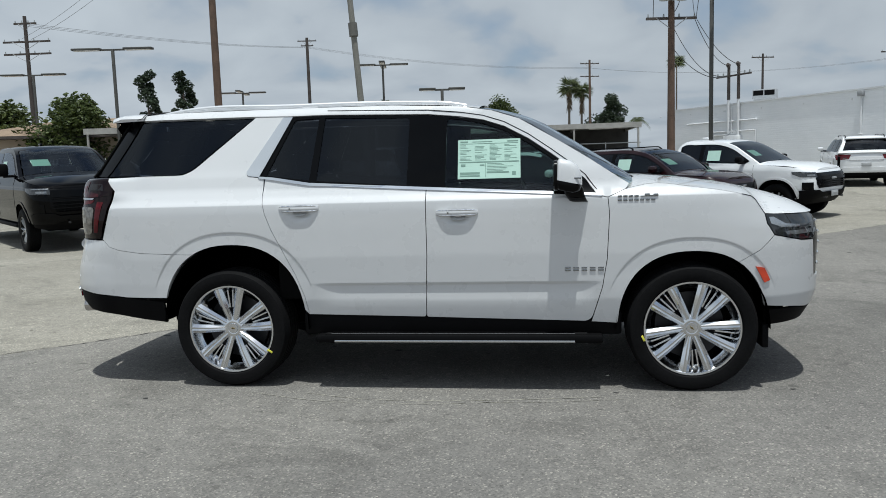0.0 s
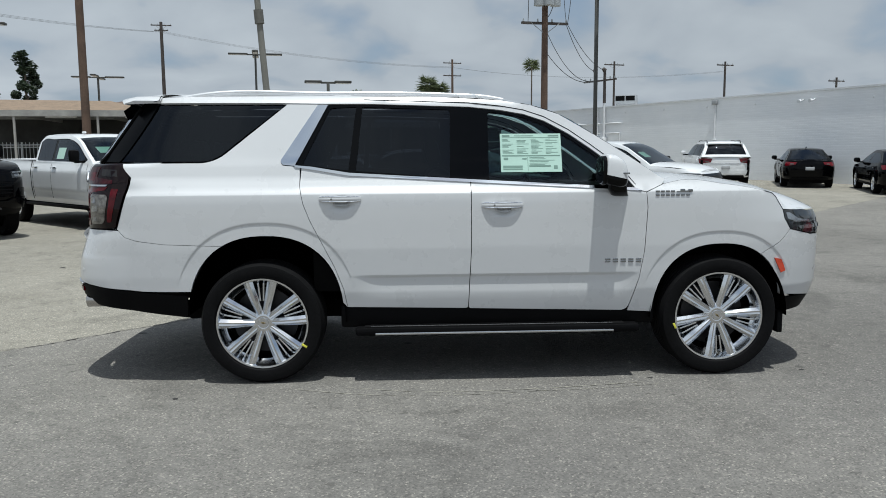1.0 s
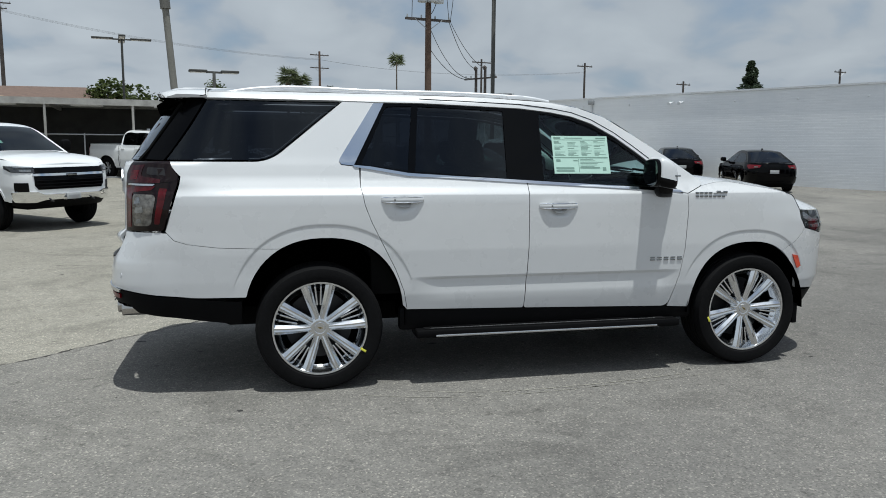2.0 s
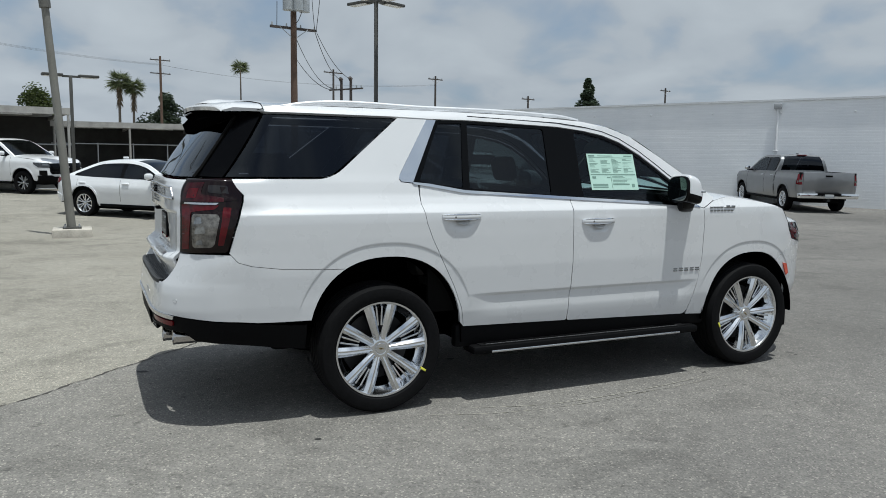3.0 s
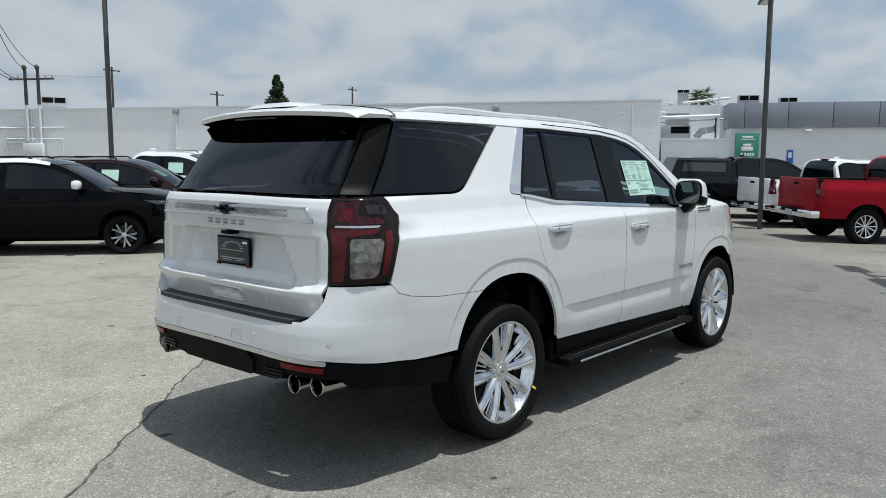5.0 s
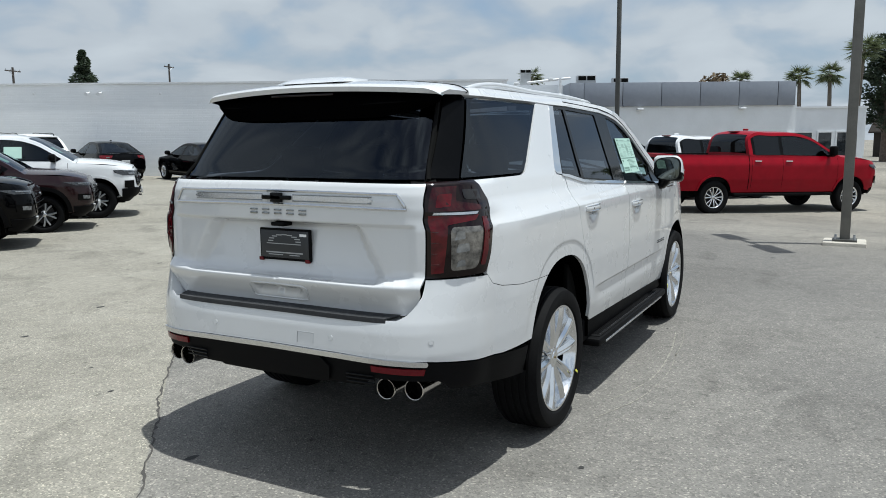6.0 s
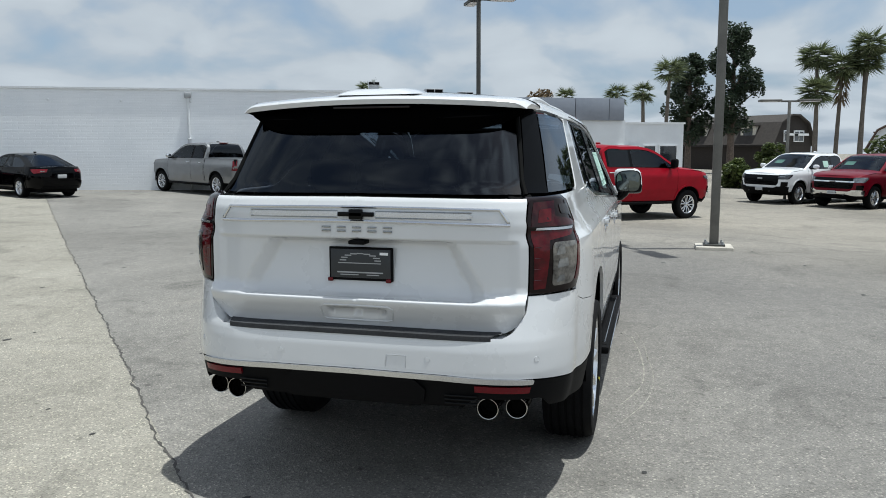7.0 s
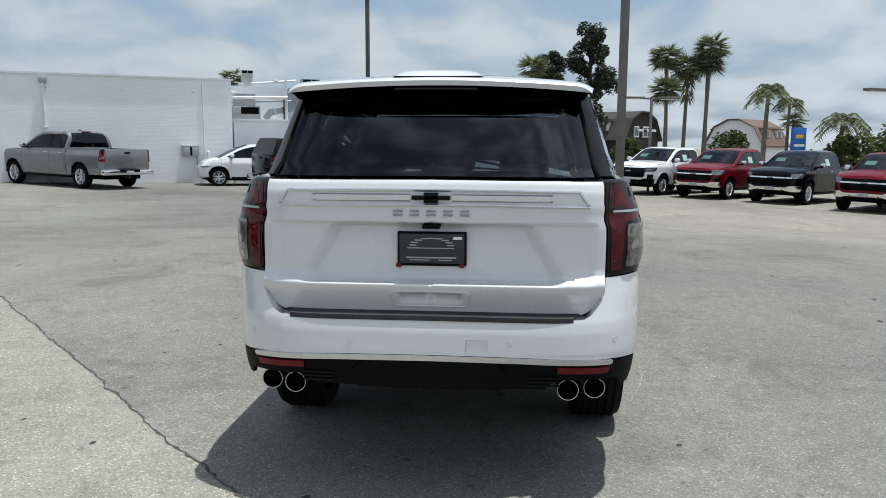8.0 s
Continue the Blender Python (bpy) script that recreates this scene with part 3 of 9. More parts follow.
def panel(name, shell, pts, material, parent=None, label="", step=0.045, gap=0.0, depth=0.02, off=0.0, side=1, both=False, shape=None, holes=(), calm=0.004, level=0.0):
    """A sheet of the shell inside an outline, with turned-in edges. side -1: the other side; both: joined across the middle. shape(u, z): its own relief."""
    from mathutils.geometry import delaunay_2d_cdt
    rims = [ring(shell, pts, step, gap)] + [ring(shell, h, step, -gap) for h in holes]
    outer = rims[0]
    lo, hi = outer.min(0), outer.max(0)
    gx, gz = np.meshgrid(np.arange(lo[0] + step / 2, hi[0], step), np.arange(lo[1] + step / 2, hi[1], step))
    q = np.stack([gx.ravel(), gz.ravel()], 1)
    if len(q):
        ok = inside(outer, q) & (away(outer, q) > step * 0.4)
        for h in rims[1:]:
            ok &= ~inside(h, q) & (away(h, q) > step * 0.4)
        q = q[ok]
    # points along the skin's creases, so that they stay crisp
    line = [shell.uv(c) for c in shell.creases]
    owner = np.array([i for i, c in enumerate(line) for p in c])
    line = np.array([p[:2] for c in line for p in c]).reshape(-1, 2)
    runs = []
    if len(line) and step < 0.03:
        ok = inside(outer, line) & (away(outer, line) > 0.006)
        for h in rims[1:]:
            ok &= ~inside(h, line) & (away(h, line) > 0.006)
        if ok.any() and len(q):
            gap_to = np.array([np.min(np.hypot(*(line[ok] - p).T)) for p in q])
            q = q[gap_to > step * 0.6]
            place = np.cumsum(ok) - 1 + len(q)
            runs = [(int(place[i]), int(place[i + 1])) for i in range(len(line) - 1) if ok[i] and ok[i + 1] and owner[i] == owner[i + 1]]
            q = np.concatenate([q, line[ok]])
    flat, edges, loops, base = [], [], [], 0
    for r in rims:
        n = len(r)
        flat += [Vector((float(x), float(y))) for x, y in r]
        edges += [(base + i, base + (i + 1) % n) for i in range(n)]
        loops.append(list(range(base, base + n)))
        base += n
    edges += [(base + i, base + j) for i, j in runs]
    flat += [Vector((float(x), float(y))) for x, y in q]
    vs, _, fs, _, _, _ = delaunay_2d_cdt(flat, edges, [], 0, 1e-6)
    uv = np.array([(v.x, v.y) for v in vs])
    tri = np.array([f for f in fs if len(f) == 3])
    mid = uv[tri].mean(1)
    ok = inside(outer, mid)
    for h in rims[1:]:
        ok &= ~inside(h, mid)
    tri = tri[ok]

    def lift(a):
        p, nrm = shell.point(a[:, 0], a[:, 1]), shell.normal(a[:, 0], a[:, 1], calm)
        if shape is None:
            return p + nrm * off, nrm
        e, d = min(calm, 0.05), calm
        def at(b):
            return shell.point(b[:, 0], b[:, 1]) + shell.normal(b[:, 0], b[:, 1], calm) * (off + shape(b[:, 0], b[:, 1]))[:, None]
        n2 = np.cross(at(a + [0, e]) - at(a - [0, e]), at(a + [d, 0]) - at(a - [d, 0]))
        if both:
            n2[:, 1] *= np.clip(np.minimum(a[:, 0], shell.end - a[:, 0]) / d, 0, 1)
        n2 /= np.linalg.norm(n2, axis=1, keepdims=True) + 1e-12
        return at(a), n2

    p, nrm = lift(uv)
    if level:
        # sheet glass: its face turns less than the shell does
        mean = nrm.mean(0) * ((1, 0, 1) if both else (1, 1, 1))
        nrm = nrm * (1 - level) + mean / np.linalg.norm(mean) * level
        nrm /= np.linalg.norm(nrm, axis=1, keepdims=True)
    verts, norms = list(p), list(nrm)
    faces = [tuple(int(i) for i in f[::-1]) for f in tri]
    for number, r in enumerate(rims if depth else []):
        if number:
            r = r[::-1]
        pr, nr = lift(r)
        n, b0 = len(r), len(verts)
        t = np.roll(pr, -1, 0) - np.roll(pr, 1, 0)
        o = np.cross(nr, t)
        o /= np.linalg.norm(o, axis=1, keepdims=True) + 1e-12
        verts += list(pr) + list(pr - nr * depth)
        norms += list(o) * 2
        for i in range(n):
            j = (i + 1) % n
            if both and all(abs(verts[b0 + k][1]) < 1e-3 for k in (i, j)):
                continue
            faces.append((b0 + i, b0 + j, b0 + n + j, b0 + n + i))
    verts, norms = np.array(verts), np.array(norms)
    flip = np.array([1, -1, 1])
    if both:
        k = len(verts)
        verts, norms = np.concatenate([verts, verts * flip]), np.concatenate([norms, norms * flip])
        faces = faces + [tuple(i + k for i in f[::-1]) for f in faces]
    elif side < 0:
        verts, norms, faces = verts * flip, norms * flip, [f[::-1] for f in faces]
    return item(name, mesh_of(name, verts, faces, material, norms), parent, label)


def deck(name, path, material, parent=None, label="", crown=0.03, across=10, bulge=0.0, power=2.0, hollow=0.0):
    """A sheet spanned between a line on the right side and its mirror, arched by a crown (up) and a bulge (forward)."""
    verts, faces = [], []
    crowns = crown if isinstance(crown, (list, tuple)) else [crown] * len(path)
    for p, rise in zip(path, crowns):
        for k in range(across + 1):
            f = math.sin((k / across - 0.5) * math.pi) if power > 2 else 2 * k / across - 1
            lift = 1 - abs(f) ** power
            verts.append((p[0] + bulge * lift * abs(p[1]), p[1] * -f, p[2] + rise * lift))
    w = across + 1
    for i in range(len(path) - 1):
        for k in range(across):
            # hollow: only the rim of the sheet is left standing
            if hollow and 0 < i < len(path) - 2 and max(abs(2 * k / across - 1), abs(2 * (k + 1) / across - 1)) < hollow:
                continue
            faces.append((i * w + k, i * w + k + 1, (i + 1) * w + k + 1, (i + 1) * w + k))
    me = mesh_of(name, verts, faces, material, sharp=60)
    bm = bmesh.new()
    bm.from_mesh(me)
    bmesh.ops.recalc_face_normals(bm, faces=bm.faces)
    if sum(f.normal.z for f in bm.faces) < 0:
        bmesh.ops.reverse_faces(bm, faces=bm.faces)
    bm.to_mesh(me)
    bm.free()
    me.set_sharp_from_angle(angle=radians(60))
    return item(name, me, parent, label)


def spline(pts, n=24):
    """A smooth line through points."""
    a = np.array(pts, float)
    d = np.concatenate([[0], np.cumsum(np.linalg.norm(np.diff(a, axis=0), axis=1))])
    t = np.linspace(0, d[-1], n)
    out = []
    m = np.gradient(a, d, axis=0)
    for s in t:
        i = min(int(np.searchsorted(d, s, side="right")) - 1, len(d) - 2)
        h = d[i + 1] - d[i]
        f = (s - d[i]) / h
        out.append((2 * f**3 - 3 * f**2 + 1) * a[i] + (f**3 - 2 * f**2 + f) * h * m[i] + (-2 * f**3 + 3 * f**2) * a[i + 1] + (f**3 - f**2) * h * m[i + 1])
    return np.array(out)


def step_in(a, b, x):
    t = np.clip((np.asarray(x) - a) / (b - a), 0, 1)
    return t * t * (3 - 2 * t)


def ground_z(x, y):
    """The lot: level round the car, then a slight fall across."""
    r = np.hypot(x, y)
    return 0.021 * (np.clip(y, -40, 60) - 13) * step_in(7, 16, r)


def stand(x, y, heading=0.0):
    return pose(x, y, float(ground_z(x, y)), 0, 0, heading)


# ---- wheels ----
WHEELS = {}


def wheel_parts(radius, rim, width, style, sides=48):
    """Meshes of one wheel with its outer face towards -y."""
    key = (radius, rim, width, style)
    if key in WHEELS:
        return WHEELS[key]
    h, wall = width / 2, radius - rim
    tread = [(rim, -h * 0.82), (rim + wall * 0.12, -h * 0.95), (rim + wall * 0.5, -h * 1.02), (rim + wall * 0.82, -h * 0.97), (radius - 0.012, -h * 0.86), (radius, -h * 0.7)]
    for k in range(-2, 3):
        tread += [(radius, k * h * 0.3 - h * 0.06), (radius - 0.008, k * h * 0.3 - h * 0.045), (radius - 0.008, k * h * 0.3 + h * 0.045), (radius, k * h * 0.3 + h * 0.06)]
    tread += [(radius, h * 0.75), (radius - 0.02, h * 0.95), (rim, h * 0.85), (rim - 0.02, h * 0.5)]
    v, f = lathe(tread, sides)
    tyre = mesh_of("tyre", v, f, M["rubber"], sharp=40)
    lip = [(rim + 0.004, -h * 0.84), (rim, -h * 0.9), (rim - 0.011, -h * 0.89), (rim - 0.018, -h * 0.8), (rim - 0.024, -h * 0.62), (rim - 0.05, -h * 0.42), (rim - 0.052, h * 0.6)] if style == "paired" else [(rim + 0.004, -h * 0.84), (rim, -h * 0.9), (rim - 0.013, -h * 0.89), (rim - 0.022, -h * 0.8), (rim - 0.034, -h * 0.2), (rim - 0.034, h * 0.6)]
    v, f = lathe(lip, sides)
    barrel = mesh_of("rim_barrel", v, f, M["gloss_black"] if style == "dark" else M["alloy"], sharp=40)
    v, f = lathe([(0.0, h * 0.1), (rim * 0.72, h * 0.1), (rim * 0.72, h * 0.25)], 32)
    disc = mesh_of("brake_disc", v, f, M["dark_metal"], sharp=40)
    v, f = lathe([(rim - 0.02, h * 0.35), (0.0, h * 0.35)], 24)
    back = mesh_of("wheel_back", v, f, M["cabin"], sharp=40)
    cap_r = 0.05 if style == "paired" else 0.045
    dome = [(0.0, -h * 0.70), (0.033, -h * 0.70), (0.036, -h * 0.665), (0.042, -h * 0.68), (0.058, -h * 0.655), (0.078, -h * 0.57), (0.094, -h * 0.44), (0.098, -h * 0.2)]
    v, f = lathe(dome if style == "paired" else [(0.0, -h * 0.72), (cap_r * 0.8, -h * 0.72), (cap_r, -h * 0.66), (cap_r, -h * 0.3)], 32)
    cap = mesh_of("hub_cap", v, f, M["alloy"] if style == "paired" else M["satin"], sharp=40)
    spokes = []
    face_mat = M["galv"] if style == "dark" else M["alloy"]
    if style == "paired":
        pairs = [(a + d, a + d * 1.1, 0.052, 0.076) for a in [90 + 72 * k + 10 for k in range(5)] for d in (-16, 16)]
    elif style == "dark":
        pairs = [(a + d, a + d * 0.35, 0.030, 0.038) for a in [90 + 72 * k for k in range(5)] for d in (-15, 15)]
    else:
        pairs = [(a + d, a + d * 0.8, 0.030, 0.044) for a in [90 + 60 * k for k in range(6)] for d in (-13, 13)]
    if style == "paired":
        section = ((-1, 1.0, 0.034), (-1, 0.84, 0.007), (-1, 0.30, -0.009), (0, 0.0, -0.006), (1, 0.30, -0.009), (1, 0.84, 0.007), (1, 1.0, 0.034))
    else:
        section = ((-1, 1.0, 0.028), (-1, 0.66, 0.0), (0, 0, -0.004), (1, 0.66, 0.0), (1, 1.0, 0.028))
    for outer, inner, w0, w1 in pairs:
        a, b = radians(inner), radians(outer)
        bm = bmesh.new()
        rows = []
        for s in range(6):
            f = s / 5
            r = cap_r * 0.9 + (rim - 0.012 - cap_r * 0.9) * f
            g = a + (b - a) * f
            c = Vector((math.cos(g) * r, 0, math.sin(g) * r))
            tan = Vector((-math.sin(g), 0, math.cos(g)))
            wdt = (w0 + (w1 - w0) * f) / 2
            y = -h * (0.58 + 0.22 * math.sin(f * math.pi * 0.55) ** 1.0)
            rows.append([bm.verts.new(c + tan * s1 * wdt * k1 + Vector((0, y + d1, 0))) for s1, k1, d1 in section])
        for r0, r1 in zip(rows, rows[1:]):
            for k in range(len(section) - 1):
                bm.faces.new((r0[k], r0[k + 1], r1[k + 1], r1[k]))
        bmesh.ops.recalc_face_normals(bm, faces=bm.faces)
        if sum(q.normal.y for q in bm.faces) > 0:
            bmesh.ops.reverse_faces(bm, faces=bm.faces)
        me = bpy.data.meshes.new("spoke")
        bm.to_mesh(me)
        bm.free()
        me.materials.append(face_mat)
        me.shade_smooth()
        me.set_sharp_from_angle(angle=radians(16))
        spokes.append(me)
    fins = []
    if style == "paired":
        for k in range(5):
            for d in (-4.0, 4.0):
                g = radians(90 + 72 * k + 10 + d)
                c, t = Vector((math.cos(g), 0, math.sin(g))), Vector((-math.sin(g), 0, math.cos(g)))
                m = Matrix((c.to_4d() * 1, (0, 1, 0, 0), t.to_4d() * 1, (0, 0, 0, 1))).transposed()
                m[3][0] = m[3][1] = m[3][2] = 0
                m[0][3] = m[1][3] = m[2][3] = 0
                bm = boxed(0.145, rim - 0.035, -h * 0.60, -h * 0.30, -0.0058, 0.0058, bevel=0.003, turn=m)
                me = bpy.data.meshes.new("fin")
                bm.to_mesh(me)
                bm.free()
                me.materials.append(M["alloy"])
                fins.append(me)
    WHEELS[key] = (tyre, barrel, disc, back, cap, spokes, fins)
    return WHEELS[key]


def wheel(parent, x, y, radius, rim, width, style, spin=0.0):
    """A wheel as a part of its car; y < 0: on the right."""
    tyre, barrel, disc, back, cap, spokes, fins = wheel_parts(radius, rim, width, style)
    turn = pose(x, y, radius, 0, 0, 0 if y < 0 else 180) @ Matrix.Rotation(radians(spin), 4, "Y")
    hub = item("wheel", tyre, parent, "black tyre on a polished alloy rim", turn)
    for n, me in (("rim", barrel), ("brake_disc", disc), ("wheel_back", back), ("hub_cap", cap)):
        item(n, me, hub)
    for me in spokes:
        item("spoke", me, hub)
    for me in fins:
        item("fin", me, hub)
    return hub


# ---- the ground ----
def build_ground():
    xs = np.unique(np.concatenate([np.linspace(-420, -40, 12), np.linspace(-40, 40, 81), np.linspace(40, 420, 12)]))
    verts = [(x, y, float(ground_z(x, y))) for y in xs for x in xs]
    n = len(xs)
    faces = [(j * n + i, j * n + i + 1, (j + 1) * n + i + 1, (j + 1) * n + i) for j in range(n - 1) for i in range(n - 1)]
    ob = item("ground", mesh_of("ground", verts, faces, M["asphalt"], sharp=80))
    tagged(ob, "worn grey asphalt of a dealer's lot", "ground", kind="structure")
    # the joint between two bays of paving
    rng = random.Random(2)
    pts, s, j = [], -14.0, 0.0
    while s < 34:
        x, y = -2.9 + 0.722 * s, 0.85 + 0.692 * s
        j = 0.75 * j + rng.uniform(-0.014, 0.014)
        pts.append((x - 0.692 * j, y + 0.722 * j, rng.choice((0.002, 0.004, 0.005, 0.007, 0.011))))
        s += 0.045
    v, f = [], []
    for x, y, w in pts:
        z = float(ground_z(x, y)) + 0.004
        v += [(x + 0.692 * w, y - 0.722 * w, z), (x - 0.692 * w, y + 0.722 * w, z)]
    f = [(2 * i, 2 * i + 2, 2 * i + 3, 2 * i + 1) for i in range(len(pts) - 1)]
    tagged(item("pavement_joint", mesh_of("pavement_joint", v, f, matter("joint_tar", (0.06, 0.055, 0.05), 0.9, vary=0.4, size=8))), "dark open joint between two paving bays", "joint", kind="structure")


    # pale dried streaks beside the parked car, and a few dark spots
    pale = matter("dried_dust_streak", (0.25, 0.238, 0.205), 0.95, vary=0.3, size=12, grain=0.3)
    for line, wide in STREAKS:
        pts = spline(line, 90)
        v, f = [], []
        for n, (x, y) in enumerate([(p[0], p[1]) for p in pts]):
            a, b = pts[max(0, n - 1)], pts[min(len(pts) - 1, n + 1)]
            d = Vector((b[0] - a[0], b[1] - a[1])).normalized()
            w = wide * rng.choice((0.05, 0.2, 0.35, 0.6, 0.9))
            z = float(ground_z(x, y)) + 0.003
            v += [(x - d.y * w, y + d.x * w, z), (x + d.y * w, y - d.x * w, z)]
        f = [(2 * i, 2 * i + 2, 2 * i + 3, 2 * i + 1) for i in range(len(pts) - 1)]
        tagged(item("dust_streak", mesh_of("dust_streak", v, f, pale)), "thin pale dried streak on the asphalt", "stain", kind="structure")
    tar = matter("tar_spot", (0.03, 0.029, 0.028), 0.8, vary=0.3, size=20)
    v, f = [], []
    for _ in range(150):
        x, y = rng.uniform(-9, 12), rng.uniform(-7, 9)
        r, a0, n = rng.choice((0.008, 0.012, 0.016, 0.03)), rng.uniform(0, 6.3), 7
        b = len(v)
        for k in range(n):
            a = a0 + 6.283 * k / n
            q = r * rng.uniform(0.5, 1.2)
            px, py = x + math.cos(a) * q * 1.6, y + math.sin(a) * q
            v.append((px, py, float(ground_z(px, py)) + 0.003))
        f.append(tuple(range(b, b + n)))
    tagged(item("tar_spots", mesh_of("tar_spots", v, f, tar)), "small dark tar spots on the asphalt", "stain", kind="stuff")


STREAKS = (
    ([(-0.97, -1.11, 0), (-0.57, -1.22, 0), (0.23, -1.22, 0), (0.97, -1.12, 0)], 0.008),
    ([(-1.3, -1.13, 0), (-0.89, -1.26, 0), (-0.21, -1.31, 0), (0.32, -1.26, 0)], 0.006),
    ([(0.2, -1.27, 0), (0.7, -1.23, 0), (1.1, -1.16, 0)], 0.005),
)


build_ground()


# ---- the white SUV ----
AXLE, HUB = 1.5355, 0.405
ARCH_R, ARCH_F = (-1.502, 0.44, 0.505, 0.548), (1.536, 0.40, 0.462, 0.502)


def suv_extra(x, z):
    """Lips set in round the arches, and the hollow along the doors' foot."""
    add = np.zeros(np.broadcast(x, z).shape)
    for cx, cz, rx, rz in (ARCH_R, ARCH_F):
        d = (np.abs((x - cx) / (rx + 0.09)) ** 2.3 + np.abs(np.maximum(z - cz, 0) / (rz + 0.085)) ** 2.3) ** (1 / 2.3)
        add = add - 0.0045 * (1 - step_in(0.986, 1.0, d)) * step_in(0.60, 0.80, z)
    door = step_in(-0.97, -0.72, x) * (1 - step_in(0.80, 1.0, x))
    dip = -0.011 * (1 - step_in(0.706, 0.716, z)) * step_in(0.55, 0.69, z)
    # the haunches over the tail lamps, and the bumper's corners drawn in
    rear = 1 - step_in(-2.5, -2.15, x)
    haunch = 0.042 * step_in(1.262, 1.36, z) * (1 - step_in(1.448, 1.475, z)) - 0.010 * (1 - step_in(0.85, 1.0, z))
    corner = 0.034 * (1 - step_in(-2.56, -2.36, x)) * (1 - step_in(1.45, 1.48, z))
    return add + dip * door + haunch * rear + corner


SUV_WIDE = [(0.40, 0.955), (0.50, 0.975), (0.60, 0.992), (0.72, 1.0), (0.90, 1.006), (1.10, 1.003), (1.20, 1.0), (1.254, 0.996), (1.268, 0.986), (1.30, 0.961), (1.36, 0.926), (1.45, 0.898), (1.50, 0.878), (1.85, 0.757), (1.90, 0.722), (1.94, 0.66)]
SUV_TAIL = [(0.40, -2.70), (0.46, -2.77), (0.55, -2.83), (0.66, -2.845), (0.70, -2.85), (0.80, -2.84), (0.845, -2.830), (0.90, -2.808), (0.985, -2.776), (1.01, -2.768), (1.04, -2.760), (1.235, -2.756), (1.28, -2.757), (1.40, -2.755), (1.455, -2.735), (1.48, -2.70), (1.80, -2.475), (1.92, -2.39)]
SUV_NOSE = [(0.40, 2.36), (0.50, 2.42), (0.60, 2.45), (0.95, 2.46), (1.05, 2.44), (1.15, 2.38), (1.3, 2.3), (1.9, 2.2)]
BODY = Shell(
    wide=SUV_WIDE, tail=SUV_TAIL, nose=SUV_NOSE,
    xr=-2.0, xf=1.2, nr=6.2, mr=2.15, nf=4.0, mf=3.0, soft=0.03, extra=suv_extra, crisp=0.014)

# the tailgate's skin: its foot stands back behind the bumper's face
GATE = Shell(
    wide=SUV_WIDE, tail=[(0.70, -2.76), (0.87, -2.748), (0.90, -2.755), (0.94, -2.774), (0.965, -2.789), (0.985, -2.800), (1.0, -2.803), (1.022, -2.784)] + SUV_TAIL[10:], nose=SUV_NOSE,
    xr=-2.0, xf=1.2, nr=6.2, mr=2.15, nf=4.0, mf=3.0, soft=0.03, extra=suv_extra, crisp=0.014)

for ax, az, arx, arz in (ARCH_R, ARCH_F):
    for grow in (1.012, 1.0, 0.993, 0.986, 0.974):
        BODY.creases.append([("x", ax + (arx + 0.09) * grow * math.copysign(abs(math.cos(a)) ** (2 / 2.3), math.cos(a)), az + (arz + 0.085) * grow * math.sin(a) ** (2 / 2.3)) for a in np.linspace(0.4, math.pi - 0.4, 260)])
for level in (1.250, 1.258, 1.266, 1.275):
    BODY.creases.append([("x", x, level) for x in np.arange(-2.35, 2.0, 0.014)])
for level in (0.698, 0.706, 0.716, 0.724):
    BODY.creases.append([("x", x, level) for x in np.arange(-0.95, 1.0, 0.011)])
for level in (0.987, 0.995, 1.01, 1.025, 1.037, 1.045, 1.254, 1.262, 1.270, 1.278):
    BODY.creases.append([("r", y, level) for y in np.arange(0.0, 0.75, 0.011)])


def rounded_plate(x0, x1, s, y, z, ry, rz):
    """A plate across x with rounded corners, fuller at its outer end."""
    bm = bmesh.new()
    rims = []
    for x, grow in ((x0, 0.95), (x0 + 0.25 * (x1 - x0), 1.0), (x1, 1.0)):
        rim = []
        for k in range(36):
            a = 2 * math.pi * k / 36
            c, n = math.cos(a), math.sin(a)
            dy, dz = math.copysign(abs(c) ** 0.62, c), math.copysign(abs(n) ** 0.62, n)
            rim.append(bm.verts.new((x, s * (y + grow * ry * dy), z + grow * rz * dz * (1 + 0.08 * dy))))
        rims.append(rim)
    for a, b in zip(rims, rims[1:]):
        for k in range(36):
            bm.faces.new((a[k], a[(k + 1) % 36], b[(k + 1) % 36], b[k]))
    bm.faces.new(rims[0])
    bm.faces.new(rims[-1])
    bmesh.ops.recalc_face_normals(bm, faces=bm.faces)
    return bm


def bay_edge(z):
    """Half width of the plate bay's floor at a height."""
    return 0.40 + 0.14 * (1.26 - z) / 0.24


for aside in (-0.008, 0.0, 0.06, 0.068):
    BODY.creases.append([("r", bay_edge(z) + aside, z) for z in np.arange(1.04, 1.25, 0.011)])

GATE.creases = BODY.creases

WINDOW_TOP = [(-2.205, 1.855), (-1.36, 1.852), (-1.10, 1.845), (-0.85, 1.845), (-0.15, 1.822), (0.06, 1.80), (0.22, 1.772), (0.36, 1.725), (0.52, 1.638), (0.66, 1.54), (0.80, 1.435), (0.88, 1.365), (0.925, 1.30), (0.95, 1.268)]
ROOF_EDGE = [(-2.30, 1.892), (-1.9, 1.905), (-1.1, 1.905), (-0.4, 1.897), (0.06, 1.872), (0.27, 1.838), (0.46, 1.775), (0.70, 1.632), (0.90, 1.505), (1.06, 1.395), (1.15, 1.335)]
HOOD_EDGE = [tuple(p) for p in spline([(1.14, 1.305), (1.27, 1.33), (1.55, 1.302), (1.77, 1.266), (1.89, 1.236)], 14)]
